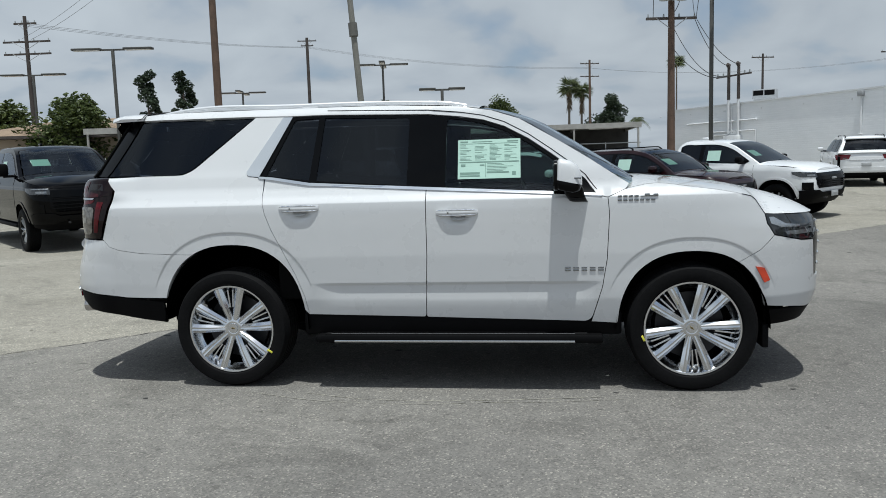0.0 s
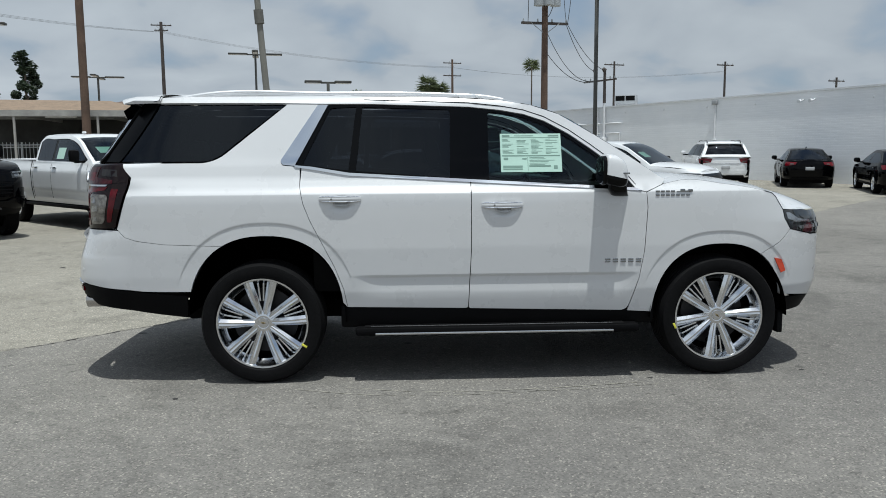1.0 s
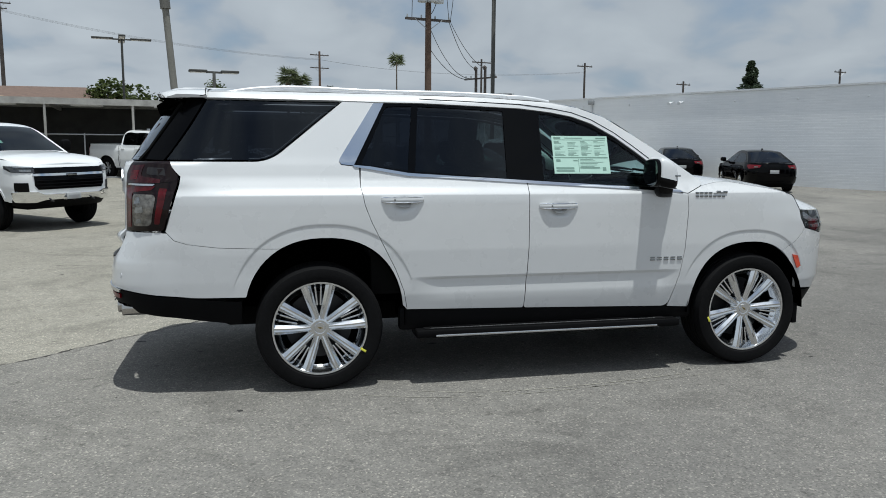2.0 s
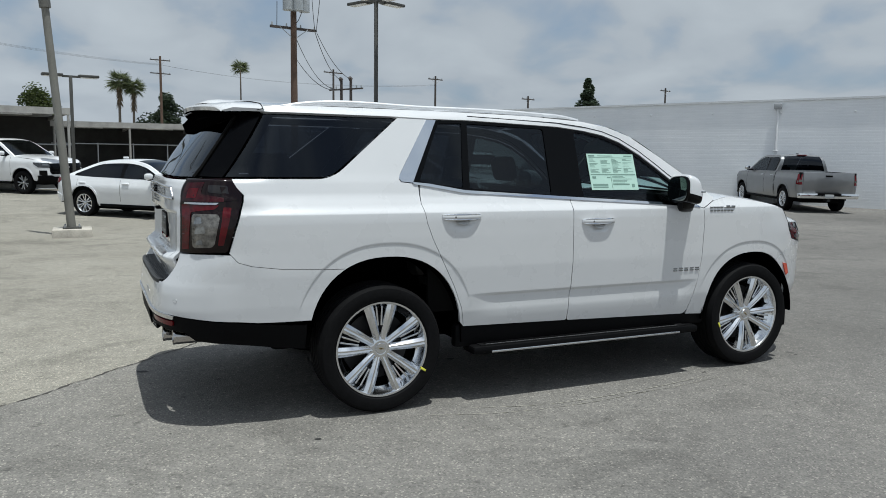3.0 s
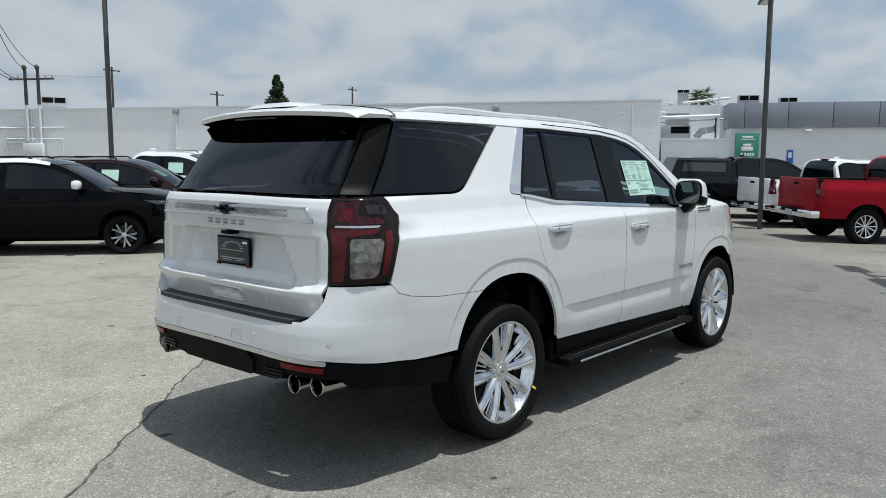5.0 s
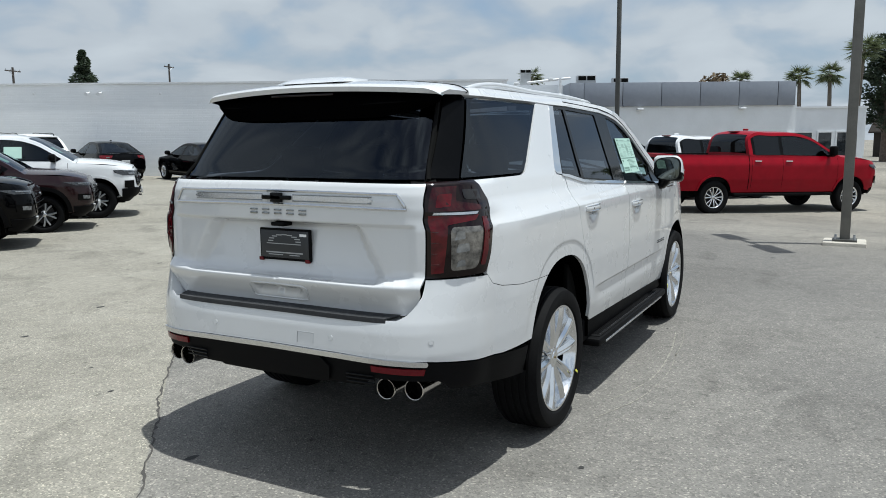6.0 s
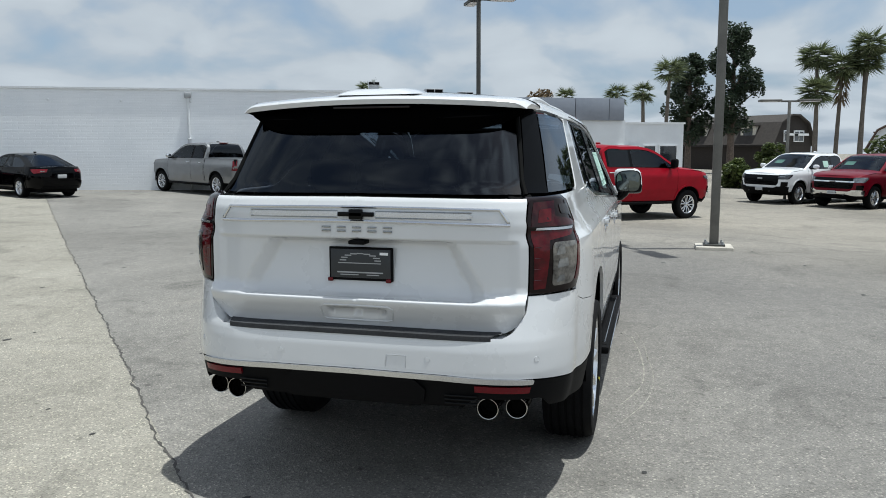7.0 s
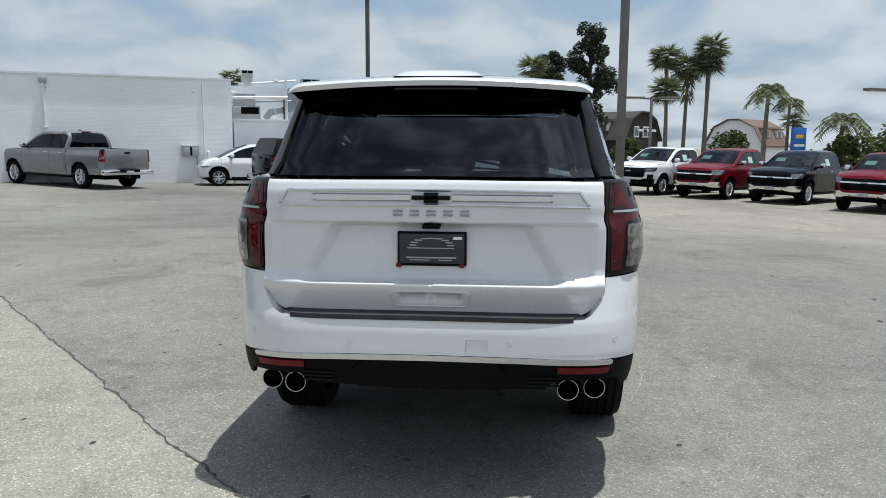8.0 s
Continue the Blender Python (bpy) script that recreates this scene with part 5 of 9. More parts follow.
    part("plate_face", boxed(-2.719, -2.715, -0.146, 0.146, 1.083, 1.216, bevel=0.001), M["plate_dark"], plate)
    bm = bmesh.new()
    for y0, y1, z0, z1 in ((-0.10, 0.11, 1.150, 1.154), (-0.11, 0.115, 1.106, 1.112), (-0.09, -0.03, 1.096, 1.100), (0.01, 0.10, 1.096, 1.100)):
        box(bm, -2.72, -2.719, y0, y1, z0, z1)
    for k in range(9):
        a = math.pi * k / 8
        y, z = 0.085 * math.cos(a), 1.165 + 0.032 * math.sin(a)
        box(bm, -2.72, -2.719, y - 0.016, y + 0.016, z - 0.0025, z + 0.0025)
    part("plate_print", bm, M["galv"], plate, "faint grey print bars")
    part("plate_tag", boxed(-2.721, -2.719, -0.135, -0.095, 1.192, 1.204), M["sign_white"], plate)
    for y in (-0.135, 0.15):
        part("plate_clip", boxed(-2.721, -2.704, y - 0.012, y + 0.012, 1.064, 1.082, bevel=0.003), M["bright_red"], plate)
    # step pad
    bm = bmesh.new()
    cols = []
    lanes = [(0.0, 0.004)]
    for k in range(6):
        lanes += [(0.10 + 0.13 * k, 0.004), (0.13 + 0.13 * k, 0.0005), (0.17 + 0.13 * k, 0.0005), (0.20 + 0.13 * k, 0.004)]
    lanes += [(0.93, 0.004), (1.0, 0.003), (1.012, -0.006), (1.014, -0.018)]
    for f in np.linspace(-1, 1, 41):
        y = f * 0.64
        xo = float(on_gate(y, 0.80, 0)[0]) + 0.006
        xi = float(on_gate(y, 0.90, 0)[0]) + 0.01
        z = 0.868 - 0.002 * f ** 2
        cols.append([bm.verts.new(v) for v in ((xi + (xo - xi) * w, f * (0.665 - 0.035 * w), z + dz - 0.004 * w) for w, dz in lanes)])
    for a, b in zip(cols, cols[1:]):
        for i in range(len(lanes) - 1):
            bm.faces.new((a[i], b[i], b[i + 1], a[i + 1]))
    bmesh.ops.recalc_face_normals(bm, faces=bm.faces)
    part("step_pad", bm, M["pad"], car, "ribbed black bumper step pad", sharp=25)
    bm = bmesh.new()
    cols = [[bm.verts.new((float(on_gate(y, 0.93, 0)[0]) + 0.05, y, 0.852)), bm.verts.new((float(on_gate(y, 0.80, 0)[0]) + 0.012, y, 0.849))] for y in np.linspace(-0.712, 0.712, 31)]
    for a, b in zip(cols, cols[1:]):
        bm.faces.new((a[0], b[0], b[1], a[1]))
    bmesh.ops.recalc_face_normals(bm, faces=bm.faces)
    part("bumper_ledge", bm, white, car)
    strip = [("r", 0.0, 0.695), ("r", 0.40, 0.692), ("r", 0.70, 0.682), ("r", 0.79, 0.674, 0.01), ("r", 0.785, 0.652, 0.01), ("r", 0.70, 0.658), ("r", 0.40, 0.668), ("r", 0.0, 0.671)]
    panel("bumper_strip", BODY, strip, M["satin"], car, "satin silver bumper strip", off=0.009, depth=0.016, both=True, step=0.03)
    for s in (-1, 1):
        panel("rear_reflector", BODY, [("r", 0.55, 0.622), ("r", 0.77, 0.612), ("r", 0.778, 0.640), ("r", 0.55, 0.650)], M["bright_red"], car, "red reflector", off=0.004, side=s)
        for k in range(3):
            z = 0.60 - 0.018 * k
            item("bumper_rib", wire_mesh("bumper_rib", [on_gate(-s * y, z, 0.002) for y in np.linspace(0.42, 0.56, 5)], 0.004, M["gloss_black"]), car)
        for y in (0.615, 0.735):
            prof = [(0.046, 0.17), (0.047, 0.012), (0.0485, 0.003), (0.0475, -0.003), (0.0445, -0.002), (0.0415, 0.006), (0.0385, 0.07), (0.0, 0.07)]
            v, f = lathe(prof, 28, "z")
            turn = Matrix.Translation((float(on_gate(y, 0.56)[0]) + 0.022, s * y, 0.538)) @ Matrix.Rotation(radians(90), 4, "Y")
            tip = item("exhaust_tip", mesh_of("exhaust_tip", v, f, M["nickel"], sharp=40), car, "dark nickel exhaust tip", turn)
            v, f = lathe([(0.0380, 0.03), (0.0370, 0.069), (0.0, 0.069)], 20, "z")
            pv, pf = lathe([(0.036, 0.07), (0.033, 0.12), (0.033, 0.42)], 16, "z")
            item("exhaust_pipe", mesh_of("exhaust_pipe", pv, pf, M["cabin"], sharp=40), tip)
            item("exhaust_bore", mesh_of("exhaust_bore", v, [q[::-1] for q in f], M["cabin"], sharp=40), tip)
    for y in (0.80, 0.345, -0.345, -0.80):
        p = on_gate(y, 0.755 if abs(y) < 0.5 else 0.762, 0.0)
        u_at = BODY.uy(y, p[2])
        out = BODY.normal(u_at, p[2])
        facing = Vector((float(out[0]), abs(float(out[1])) * math.copysign(1, y), float(out[2])))
        v, f = lathe([(0.0, 0.0015), (0.010, 0.0015), (0.0105, -0.0015), (0.0125, -0.0015), (0.013, 0.001), (0.0135, -0.004)], 16, "z")
        item("parking_sensor", mesh_of("parking_sensor", v, f, white, sharp=40), car, "", Matrix.Translation(p) @ facing.to_track_quat("Z", "X").to_matrix().to_4x4())
    item("tow_cover", wire_mesh("tow_cover", [on_gate(y, z, 0.0005) for y, z in ((-0.16, 0.715), (-0.16, 0.766), (-0.25, 0.766), (-0.25, 0.715))], 0.0016, M["galv"], closed=False), car)
    # tail lamps
    def lamp_swell(u, z):
        """The lamp stands proud of the corner, with a step above its lens."""
        p = BODY.point(u, z)
        return 0.014 * step_in(0.80, 0.89, np.abs(p[:, 1])) * (1 - step_in(1.30, 1.37, z)) * (1 - step_in(-2.47, -2.38, p[:, 0]) * 0.85) * step_in(1.035, 1.16, z) + 0.004 * step_in(0.80, 0.89, np.abs(p[:, 1])) * step_in(1.035, 1.09, z)

    for s in (1, -1):
        shape_l = [("r", 0.704, 1.460), (P, -2.42, 1.460), (P, -2.372, 1.375), (P, -2.375, 1.33), (P, -2.462, 1.045, 0.02), ("r", 0.751, 1.037), ("r", 0.751, 1.25), ("r", 0.727, 1.30), ("r", 0.705, 1.36)]
        lamp = panel("tail_lamp", BODY, shape_l, M["smoke_lens"], car, "smoked red tail lamp wrapping the corner", step=0.03, off=0.002, depth=0.05, gap=0.001, side=s, shape=lamp_swell)
        panel("red_upper", BODY, [("r", 0.722, 1.436), ("r", 0.79, 1.440), ("r", 0.80, 1.375, 0.01), ("r", 0.865, 1.352), ("r", 0.875, 1.333), ("r", 0.728, 1.333), ("r", 0.719, 1.36)], M["deep_red_lens"], lamp, step=0.03, off=0.0045, depth=0.003, side=s, shape=lamp_swell)
        panel("red_glow", BODY, [("r", 0.745, 1.405, 0.008), ("r", 0.785, 1.408, 0.008), ("r", 0.79, 1.352, 0.008), ("r", 0.745, 1.348, 0.008)], M["red_lens"], lamp, step=0.03, off=0.0055, depth=0.003, side=s, shape=lamp_swell)
        # grey wedge: the sky's reflection on the smoked lens, laid on as colour
        panel("sky_sheen_wedge", BODY, [("r", 0.806, 1.425, 0.01), ("r", 0.85, 1.42, 0.01), ("r", 0.868, 1.37, 0.01), ("r", 0.82, 1.383, 0.01)], M["sky_sheen"], lamp, step=0.03, off=0.0045, depth=0.003, side=s, shape=lamp_swell)
        panel("lamp_bar", BODY, [("r", 0.748, 1.328), ("r", 0.868, 1.328), ("r", 0.868, 1.318), ("r", 0.748, 1.318)], M["satin"], lamp, "bright bar", step=0.03, off=0.007, depth=0.005, side=s, shape=lamp_swell)
        panel("red_column", BODY, [("r", 0.735, 1.315), ("r", 0.875, 1.315), ("r", 0.885, 1.285, 0.01), ("r", 0.815, 1.268, 0.015), ("r", 0.812, 1.062), ("r", 0.768, 1.058), ("r", 0.766, 1.25), ("r", 0.745, 1.29)], M["red_lens"], lamp, step=0.03, off=0.0045, depth=0.003, side=s, shape=lamp_swell)
        for k in range(4):
            z = 1.10 + 0.048 * k
            item("lamp_rib", wire_mesh("lamp_rib", [on_gate(s * y, z, 0.0075) for y in np.linspace(0.772, 0.808, 4)], 0.0012, M["deep_red_lens"], 4), lamp)
        clear = panel("clear_lens", BODY, [("r", 0.828, 1.258, 0.02), (P, -2.495, 1.255, 0.02), (P, -2.53, 1.075, 0.03), ("r", 0.834, 1.07, 0.02)], M["clear_lens"], lamp, "clear reversing lens", step=0.03, off=0.0055, depth=0.004, side=s, shape=lamp_swell)
        for y0, y1, z0, z1 in ((0.842, 0.872, 1.205, 1.248), (0.846, 0.885, 1.15, 1.192), (0.848, 0.876, 1.085, 1.118)):
            panel("lens_facet", BODY, [("r", y0, z0, 0.006), ("r", y1, z0 + 0.006, 0.006), ("r", y1 - 0.004, z1, 0.006), ("r", y0 + 0.006, z1 - 0.004, 0.006)], M["lamp_glass"], clear, step=0.03, off=0.007, depth=0.002, side=s, shape=lamp_swell)
        panel("red_side", BODY, [(P, -2.475, 1.305, 0.01), (P, -2.432, 1.295, 0.01), (P, -2.482, 1.085, 0.01), (P, -2.512, 1.085, 0.01)], M["red_lens"], lamp, step=0.03, off=0.0045, depth=0.003, side=s, shape=lamp_swell)
        panel("red_corner", BODY, [(P, -2.49, 1.44, 0.01), (P, -2.43, 1.44, 0.01), (P, -2.385, 1.37, 0.01), (P, -2.385, 1.34), (P, -2.47, 1.335)], M["smoke_lens"], lamp, step=0.03, off=0.0042, depth=0.003, side=s, shape=lamp_swell)
    # rocker, steps
    for s in (-1, 1):
        part("rocker", boxed(-1.02, 1.10, min(s * 0.88, s * 0.955), max(s * 0.88, s * 0.955), 0.36, 0.515, bevel=0.02), M["plastic"], car, "black plastic sill")
        board = part("running_board", boxed(-0.92, 0.98, min(s * 0.86, s * 1.035), max(s * 0.86, s * 1.035), 0.318, 0.372, bevel=0.018), M["plastic"], car, "black running board with a bright edge")
        part("board_strip", boxed(-0.79, 0.80, min(s * 1.030, s * 1.042), max(s * 1.030, s * 1.042), 0.326, 0.341, bevel=0.004), M["satin"], board)
        part("board_tread", boxed(-0.86, 0.88, min(s * 0.93, s * 1.015), max(s * 0.93, s * 1.015), 0.370, 0.377, bevel=0.002), M["rubber"], board)
        for k in range(5):
            y = s * (0.945 + 0.014 * k)
            part("tread_rib", boxed(-0.82, 0.80, y - 0.003, y + 0.003, 0.375, 0.381), M["satin" if k == 4 else "plastic"], board)
        # door handles
        for x, z in ((-1.005, 1.225), (0.055, 1.176)):
            y = float(BODY.point(BODY.ux(x, z), z)[1]) * -s
            y = s * abs(y)
            bm = bmesh.new()
            rows = []
            for f in np.linspace(-1, 1, 15):
                out = 0.006 + 0.022 * (1 - abs(f) ** 3.5)
                hz = 0.019 * (1 - 0.25 * f ** 6)
                rows.append([bm.verts.new((x + 0.137 * f, y + s * d, z + hz * k)) for d, k in ((-0.004, -1.0), (out * 0.75, -0.95), (out, -0.5), (out, 0.45), (out * 0.7, 0.95), (-0.004, 1.0))])
            for p, q in zip(rows, rows[1:]):
                for i in range(5):
                    bm.faces.new((p[i], q[i], q[i + 1], p[i + 1]))
            for r in (rows[0], rows[-1]):
                bm.faces.new(r)
            bmesh.ops.recalc_face_normals(bm, faces=bm.faces)
            h = part("door_handle", bm, white, car, "white door handle with a chrome strip", sharp=50)
            loop = [(x + 0.132 * f, y + s * (0.003 + 0.021 * (1 - abs(f) ** 3.5)), z + side_z * 0.0165 * (1 - 0.3 * f ** 6)) for side_z, run in ((1, np.linspace(-1, 1, 13)), (-1, np.linspace(1, -1, 13))) for f in run]
            item("handle_strip", wire_mesh("handle_strip", loop, 0.0042, M["chrome"], closed=True), h, "chrome outline of the handle")
            part("handle_lock", tubed((x - 0.055, y + s * 0.02, z), (x - 0.055, y + s * 0.0305, z), 0.006, sides=10), M["smoked_chrome"], h)
            # the sunlit scoop under the bar
            bm = bmesh.new()
            rim = [(0.05 * math.cos(a), -0.030 * math.sin(a) ** 0.7) for a in np.linspace(0, math.pi, 15)]
            outer = [bm.verts.new((x + 0.008 + dx, y + s * (0.004 + 0.012 * (dz / -0.03)), z - 0.018 + dz)) for dx, dz in rim]
            inner = [bm.verts.new((x + 0.008 + dx * 0.9, y - s * 0.018, z - 0.016 + dz * 0.25)) for dx, dz in rim]
            for q in range(14):
                bm.faces.new((outer[q], outer[q + 1], inner[q + 1], inner[q]))
            bm.faces.new(inner)
            bmesh.ops.recalc_face_normals(bm, faces=bm.faces)
            part("handle_grip", bm, white, h, sharp=50)
        # side mirrors
        def egg(low, high, grow=1.0, cut=0.0):
            """A slice of the mirror's housing between two heights, blunt towards the tail."""
            b2 = bmesh.new()
            rims = []
            for zz in np.linspace(low, high, 9):
                rim = []
                for q in range(40):
                    a = 2 * math.pi * q / 40
                    ca, sa = math.cos(a), math.sin(a)
                    f = max(0.02, 1 - abs(zz) ** 3.4) ** (1 / 3.4)
                    dx = math.copysign(abs(ca) ** (0.75 if ca > 0 else 0.28), ca) * f ** (1.0 if ca > 0 else 0.35)
                    dy = math.copysign(abs(sa) ** 0.62, sa) * (0.55 + 0.45 * f)
                    px = 0.755 + (0.098 if dx > 0 else 0.068) * dx * grow * (1 - 0.18 * max(0.0, zz))
                    rim.append(b2.verts.new((px, s * (1.078 + 0.112 * dy * grow - 0.012 * zz), 1.396 + zz * 0.100 * grow + cut * (px - 0.755))))
                rims.append(rim)
            for a, b in zip(rims, rims[1:]):
                for q in range(40):
                    b2.faces.new((a[q], a[(q + 1) % 40], b[(q + 1) % 40], b[q]))
            b2.faces.new(rims[0])
            b2.faces.new(rims[-1])
            bmesh.ops.recalc_face_normals(b2, faces=b2.faces)
            return b2

        mirror = part("side_mirror", egg(-0.36, 0.985, cut=-0.22), white, car, "white and black door mirror", sharp=50)
        part("mirror_base", egg(-0.97, -0.34, 0.985, cut=-0.22), M["gloss_black"], mirror, sharp=50)
        b2 = bmesh.new()
        rims = []
        for x0, x1, y0, y1, z in ((0.735, 0.858, 1.00, 1.10, 1.325), (0.748, 0.868, 0.985, 1.075, 1.275), (0.775, 0.885, 0.955, 1.035, 1.235), (0.80, 0.90, 0.93, 1.0, 1.225)):
            rims.append([b2.verts.new(((x0 + x1) / 2 + (x1 - x0) / 2 * math.copysign(abs(math.cos(a)) ** 0.6, math.cos(a)), s * ((y0 + y1) / 2 + (y1 - y0) / 2 * math.copysign(abs(math.sin(a)) ** 0.6, math.sin(a))), z)) for a in np.linspace(0, 2 * math.pi, 25)[:-1]])
        for a, b in zip(rims, rims[1:]):
            for q in range(24):
                b2.faces.new((a[q], a[(q + 1) % 24], b[(q + 1) % 24], b[q]))
        b2.faces.new(rims[-1])
        bmesh.ops.recalc_face_normals(b2, faces=b2.faces)
        part("mirror_arm", b2, M["gloss_black"], mirror, sharp=50)
        part("mirror_frame", rounded_plate(0.679, 0.70, s, 1.078, 1.398, 0.106, 0.093), M["gloss_black"], mirror, sharp=30)
        part("mirror_glass", rounded_plate(0.6765, 0.682, s, 1.078, 1.399, 0.096, 0.084), M["mirror"], mirror, "mirror glass", sharp=30)
        part("signal", boxed(0.80, 0.845, min(s * 1.176, s * 1.186), max(s * 1.176, s * 1.186), 1.375, 1.386, bevel=0.003), M["lamp_glass"], mirror)
        # badges as plain bars
        y = s * (float(BODY.wide(0.80)) + 0.0005)
        for k in range(5):
            x = 0.742 + 0.052 * k
            part("door_bar", boxed(x, x + 0.036, min(y, y + s * 0.004), max(y, y + s * 0.004), 0.787, 0.797, bevel=0.0015), M["smoked_chrome"], car)
            part("door_bar", boxed(x, x + 0.036, min(y, y + s * 0.004), max(y, y + s * 0.004), 0.803, 0.812, bevel=0.0015), M["smoked_chrome"], car)
        yb = s * (float(BODY.wide(1.245)) + 0.002)
        for row, z in enumerate((1.232, 1.256)):
            for k in range(7 if row == 0 else 4):
                x = 1.075 + 0.034 * k
                part("badge_bar", boxed(x, x + 0.026, min(yb - s * 0.01, yb + s * 0.004), max(yb - s * 0.01, yb + s * 0.004), z - 0.0055, z + 0.0055, bevel=0.0015), M["smoked_chrome"], car)
        for k, dz in enumerate((0.0, 0.014, 0.004, 0.012)):
            x = 1.215 + 0.026 * k
            part("badge_peak", boxed(x, x + 0.03, min(yb - s * 0.01, yb + s * 0.003), max(yb - s * 0.01, yb + s * 0.003), 1.252, 1.256 + dz, bevel=0.0015), M["smoked_chrome"], car)
    # window sticker
    st_y = -(float(BODY.wide(1.515)) - 0.006)
    tilt = math.degrees(math.atan2(float(BODY.wide(1.40)) - float(BODY.wide(1.66)), 0.26))
    at = Matrix.Translation((0.262, st_y, 1.515)) @ Matrix.Rotation(radians(-tilt), 4, "X")
    sheet = part("window_sticker", boxed(-0.205, 0.205, -0.001, 0.001, -0.135, 0.135), M["sticker"], car, "pale green printed window sticker", at=at)
    rng = random.Random(4)
    bm = bmesh.new()
    for col in range(4):
        left, right = -0.19 + 0.097 * col, -0.19 + 0.097 * col + 0.088
        for z in np.arange(0.095, -0.012, -0.0085):
            if rng.random() < 0.85:
                box(bm, left, left + (right - left) * rng.uniform(0.35, 0.95), -0.0022, -0.0012, z, z + 0.0022)
    for x0, x1, z0, z1 in ((-0.19, -0.14, 0.115, 0.125), (-0.11, 0.02, 0.118, 0.122), (0.12, 0.19, 0.116, 0.124), (-0.19, 0.19, 0.106, 0.108), (-0.195, 0.195, -0.024, -0.017), (-0.015, 0.13, -0.098, -0.088), (-0.185, -0.155, -0.05, -0.034), (-0.06, -0.03, -0.046, -0.038), (-0.19, -0.06, -0.104, -0.09), (-0.19, -0.06, -0.12, -0.11), (-0.025, -0.022, -0.125, -0.03), (0.15, 0.175, -0.115, -0.09)):
        box(bm, x0, x1, -0.0024, -0.0012, z0, z1)
    for z in np.arange(-0.034, -0.085, -0.010):
        box(bm, -0.012, rng.uniform(0.08, 0.18), -0.0022, -0.0012, z, z + 0.0022)
    part("sticker_print", bm, M["sticker_ink"], sheet, "grey print bars")
    # wheels and wells
    for x in (-AXLE, AXLE):
        for s in (-1, 1):
            w1 = wheel(car, x, s * 0.862, HUB, 0.302, 0.275, "paired", spin=8 if x < 0 else 40)
            bm = boxed(-0.016, 0.016, -0.099, -0.095, -0.004, 0.004, bevel=0.0015)
            box(bm, -0.006, 0.006, -0.099, -0.095, -0.007, 0.007, bevel=0.0015)
            part("hub_badge", bm, M["brass"], w1, "small pale gold badge")
            a = radians(-21 if x < 0 else -129)
            part("wheel_tag", boxed(-0.02, 0.02, -0.1365, -0.133, -0.007, 0.007, bevel=0.002, turn=Matrix.Translation((0.312 * math.cos(a), 0, 0.312 * math.sin(a))) @ Matrix.Rotation(radians(25), 4, "Y")), M["yellow"], w1, "yellow paper tag")
            (cx0, cz0, rx0, rz0) = ARCH_R if x < 0 else ARCH_F
            v, f, nn = [], [], 24
            for k in range(nn + 1):
                a = math.pi * k / nn
                for yy in (0.975, 0.55):
                    v.append((cx0 + (rx0 + 0.012) * math.cos(a), s * yy, cz0 + (rz0 + 0.012) * math.sin(a) if 0 < k < nn else (0.46 if x < 0 and k else 0.40)))
            for k in range(nn):
                f.append((2 * k, 2 * k + 1, 2 * k + 3, 2 * k + 2))
            f.append(tuple(2 * k + 1 for k in range(nn + 1)))
            item("wheel_well", mesh_of("wheel_well", v, f, M["shade_black"]), car)
    for x in (1.99, -2.04):
        for s in (-1, 1):
            if x > 0:
                part("mud_flap", boxed(x - 0.02, x + 0.02, min(s * 0.72, s * 0.93), max(s * 0.72, s * 0.93), 0.27, 0.42, bevel=0.008), M["rubber"], car)
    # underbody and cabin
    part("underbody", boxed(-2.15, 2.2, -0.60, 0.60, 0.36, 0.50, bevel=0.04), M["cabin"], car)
    part("floor_pan", boxed(-0.98, 1.0, -0.86, 0.86, 0.46, 0.60, bevel=0.03), M["shade_black"], car)
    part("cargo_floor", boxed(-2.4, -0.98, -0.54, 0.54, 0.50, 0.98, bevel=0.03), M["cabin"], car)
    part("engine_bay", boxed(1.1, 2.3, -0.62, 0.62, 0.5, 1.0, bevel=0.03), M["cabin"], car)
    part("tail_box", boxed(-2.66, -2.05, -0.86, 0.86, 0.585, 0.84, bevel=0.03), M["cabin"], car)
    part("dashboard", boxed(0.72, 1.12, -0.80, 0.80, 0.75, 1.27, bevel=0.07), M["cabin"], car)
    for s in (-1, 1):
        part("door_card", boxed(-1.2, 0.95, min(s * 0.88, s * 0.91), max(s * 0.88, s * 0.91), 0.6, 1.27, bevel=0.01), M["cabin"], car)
    v, f = lathe([(0.165, 0.0), (0.178, -0.013), (0.19, 0.0), (0.178, 0.013), (0.165, 0.0)], 28, "z")
    item("steering_wheel", mesh_of("steering_wheel", v, f, M["cabin"]), car, "", pose(0.50, 0.40, 1.18, 0, 62, 0))

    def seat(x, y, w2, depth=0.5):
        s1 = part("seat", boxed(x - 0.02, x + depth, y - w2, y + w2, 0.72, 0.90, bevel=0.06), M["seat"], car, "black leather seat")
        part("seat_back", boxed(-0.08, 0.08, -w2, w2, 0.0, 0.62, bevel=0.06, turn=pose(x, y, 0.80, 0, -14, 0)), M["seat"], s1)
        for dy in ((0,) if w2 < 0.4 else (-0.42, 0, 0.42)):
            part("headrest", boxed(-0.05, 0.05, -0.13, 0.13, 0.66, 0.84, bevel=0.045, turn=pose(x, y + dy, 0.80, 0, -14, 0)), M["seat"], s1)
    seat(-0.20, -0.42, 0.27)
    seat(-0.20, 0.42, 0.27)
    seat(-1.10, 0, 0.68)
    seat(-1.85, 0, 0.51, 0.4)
    return car


build_suv()


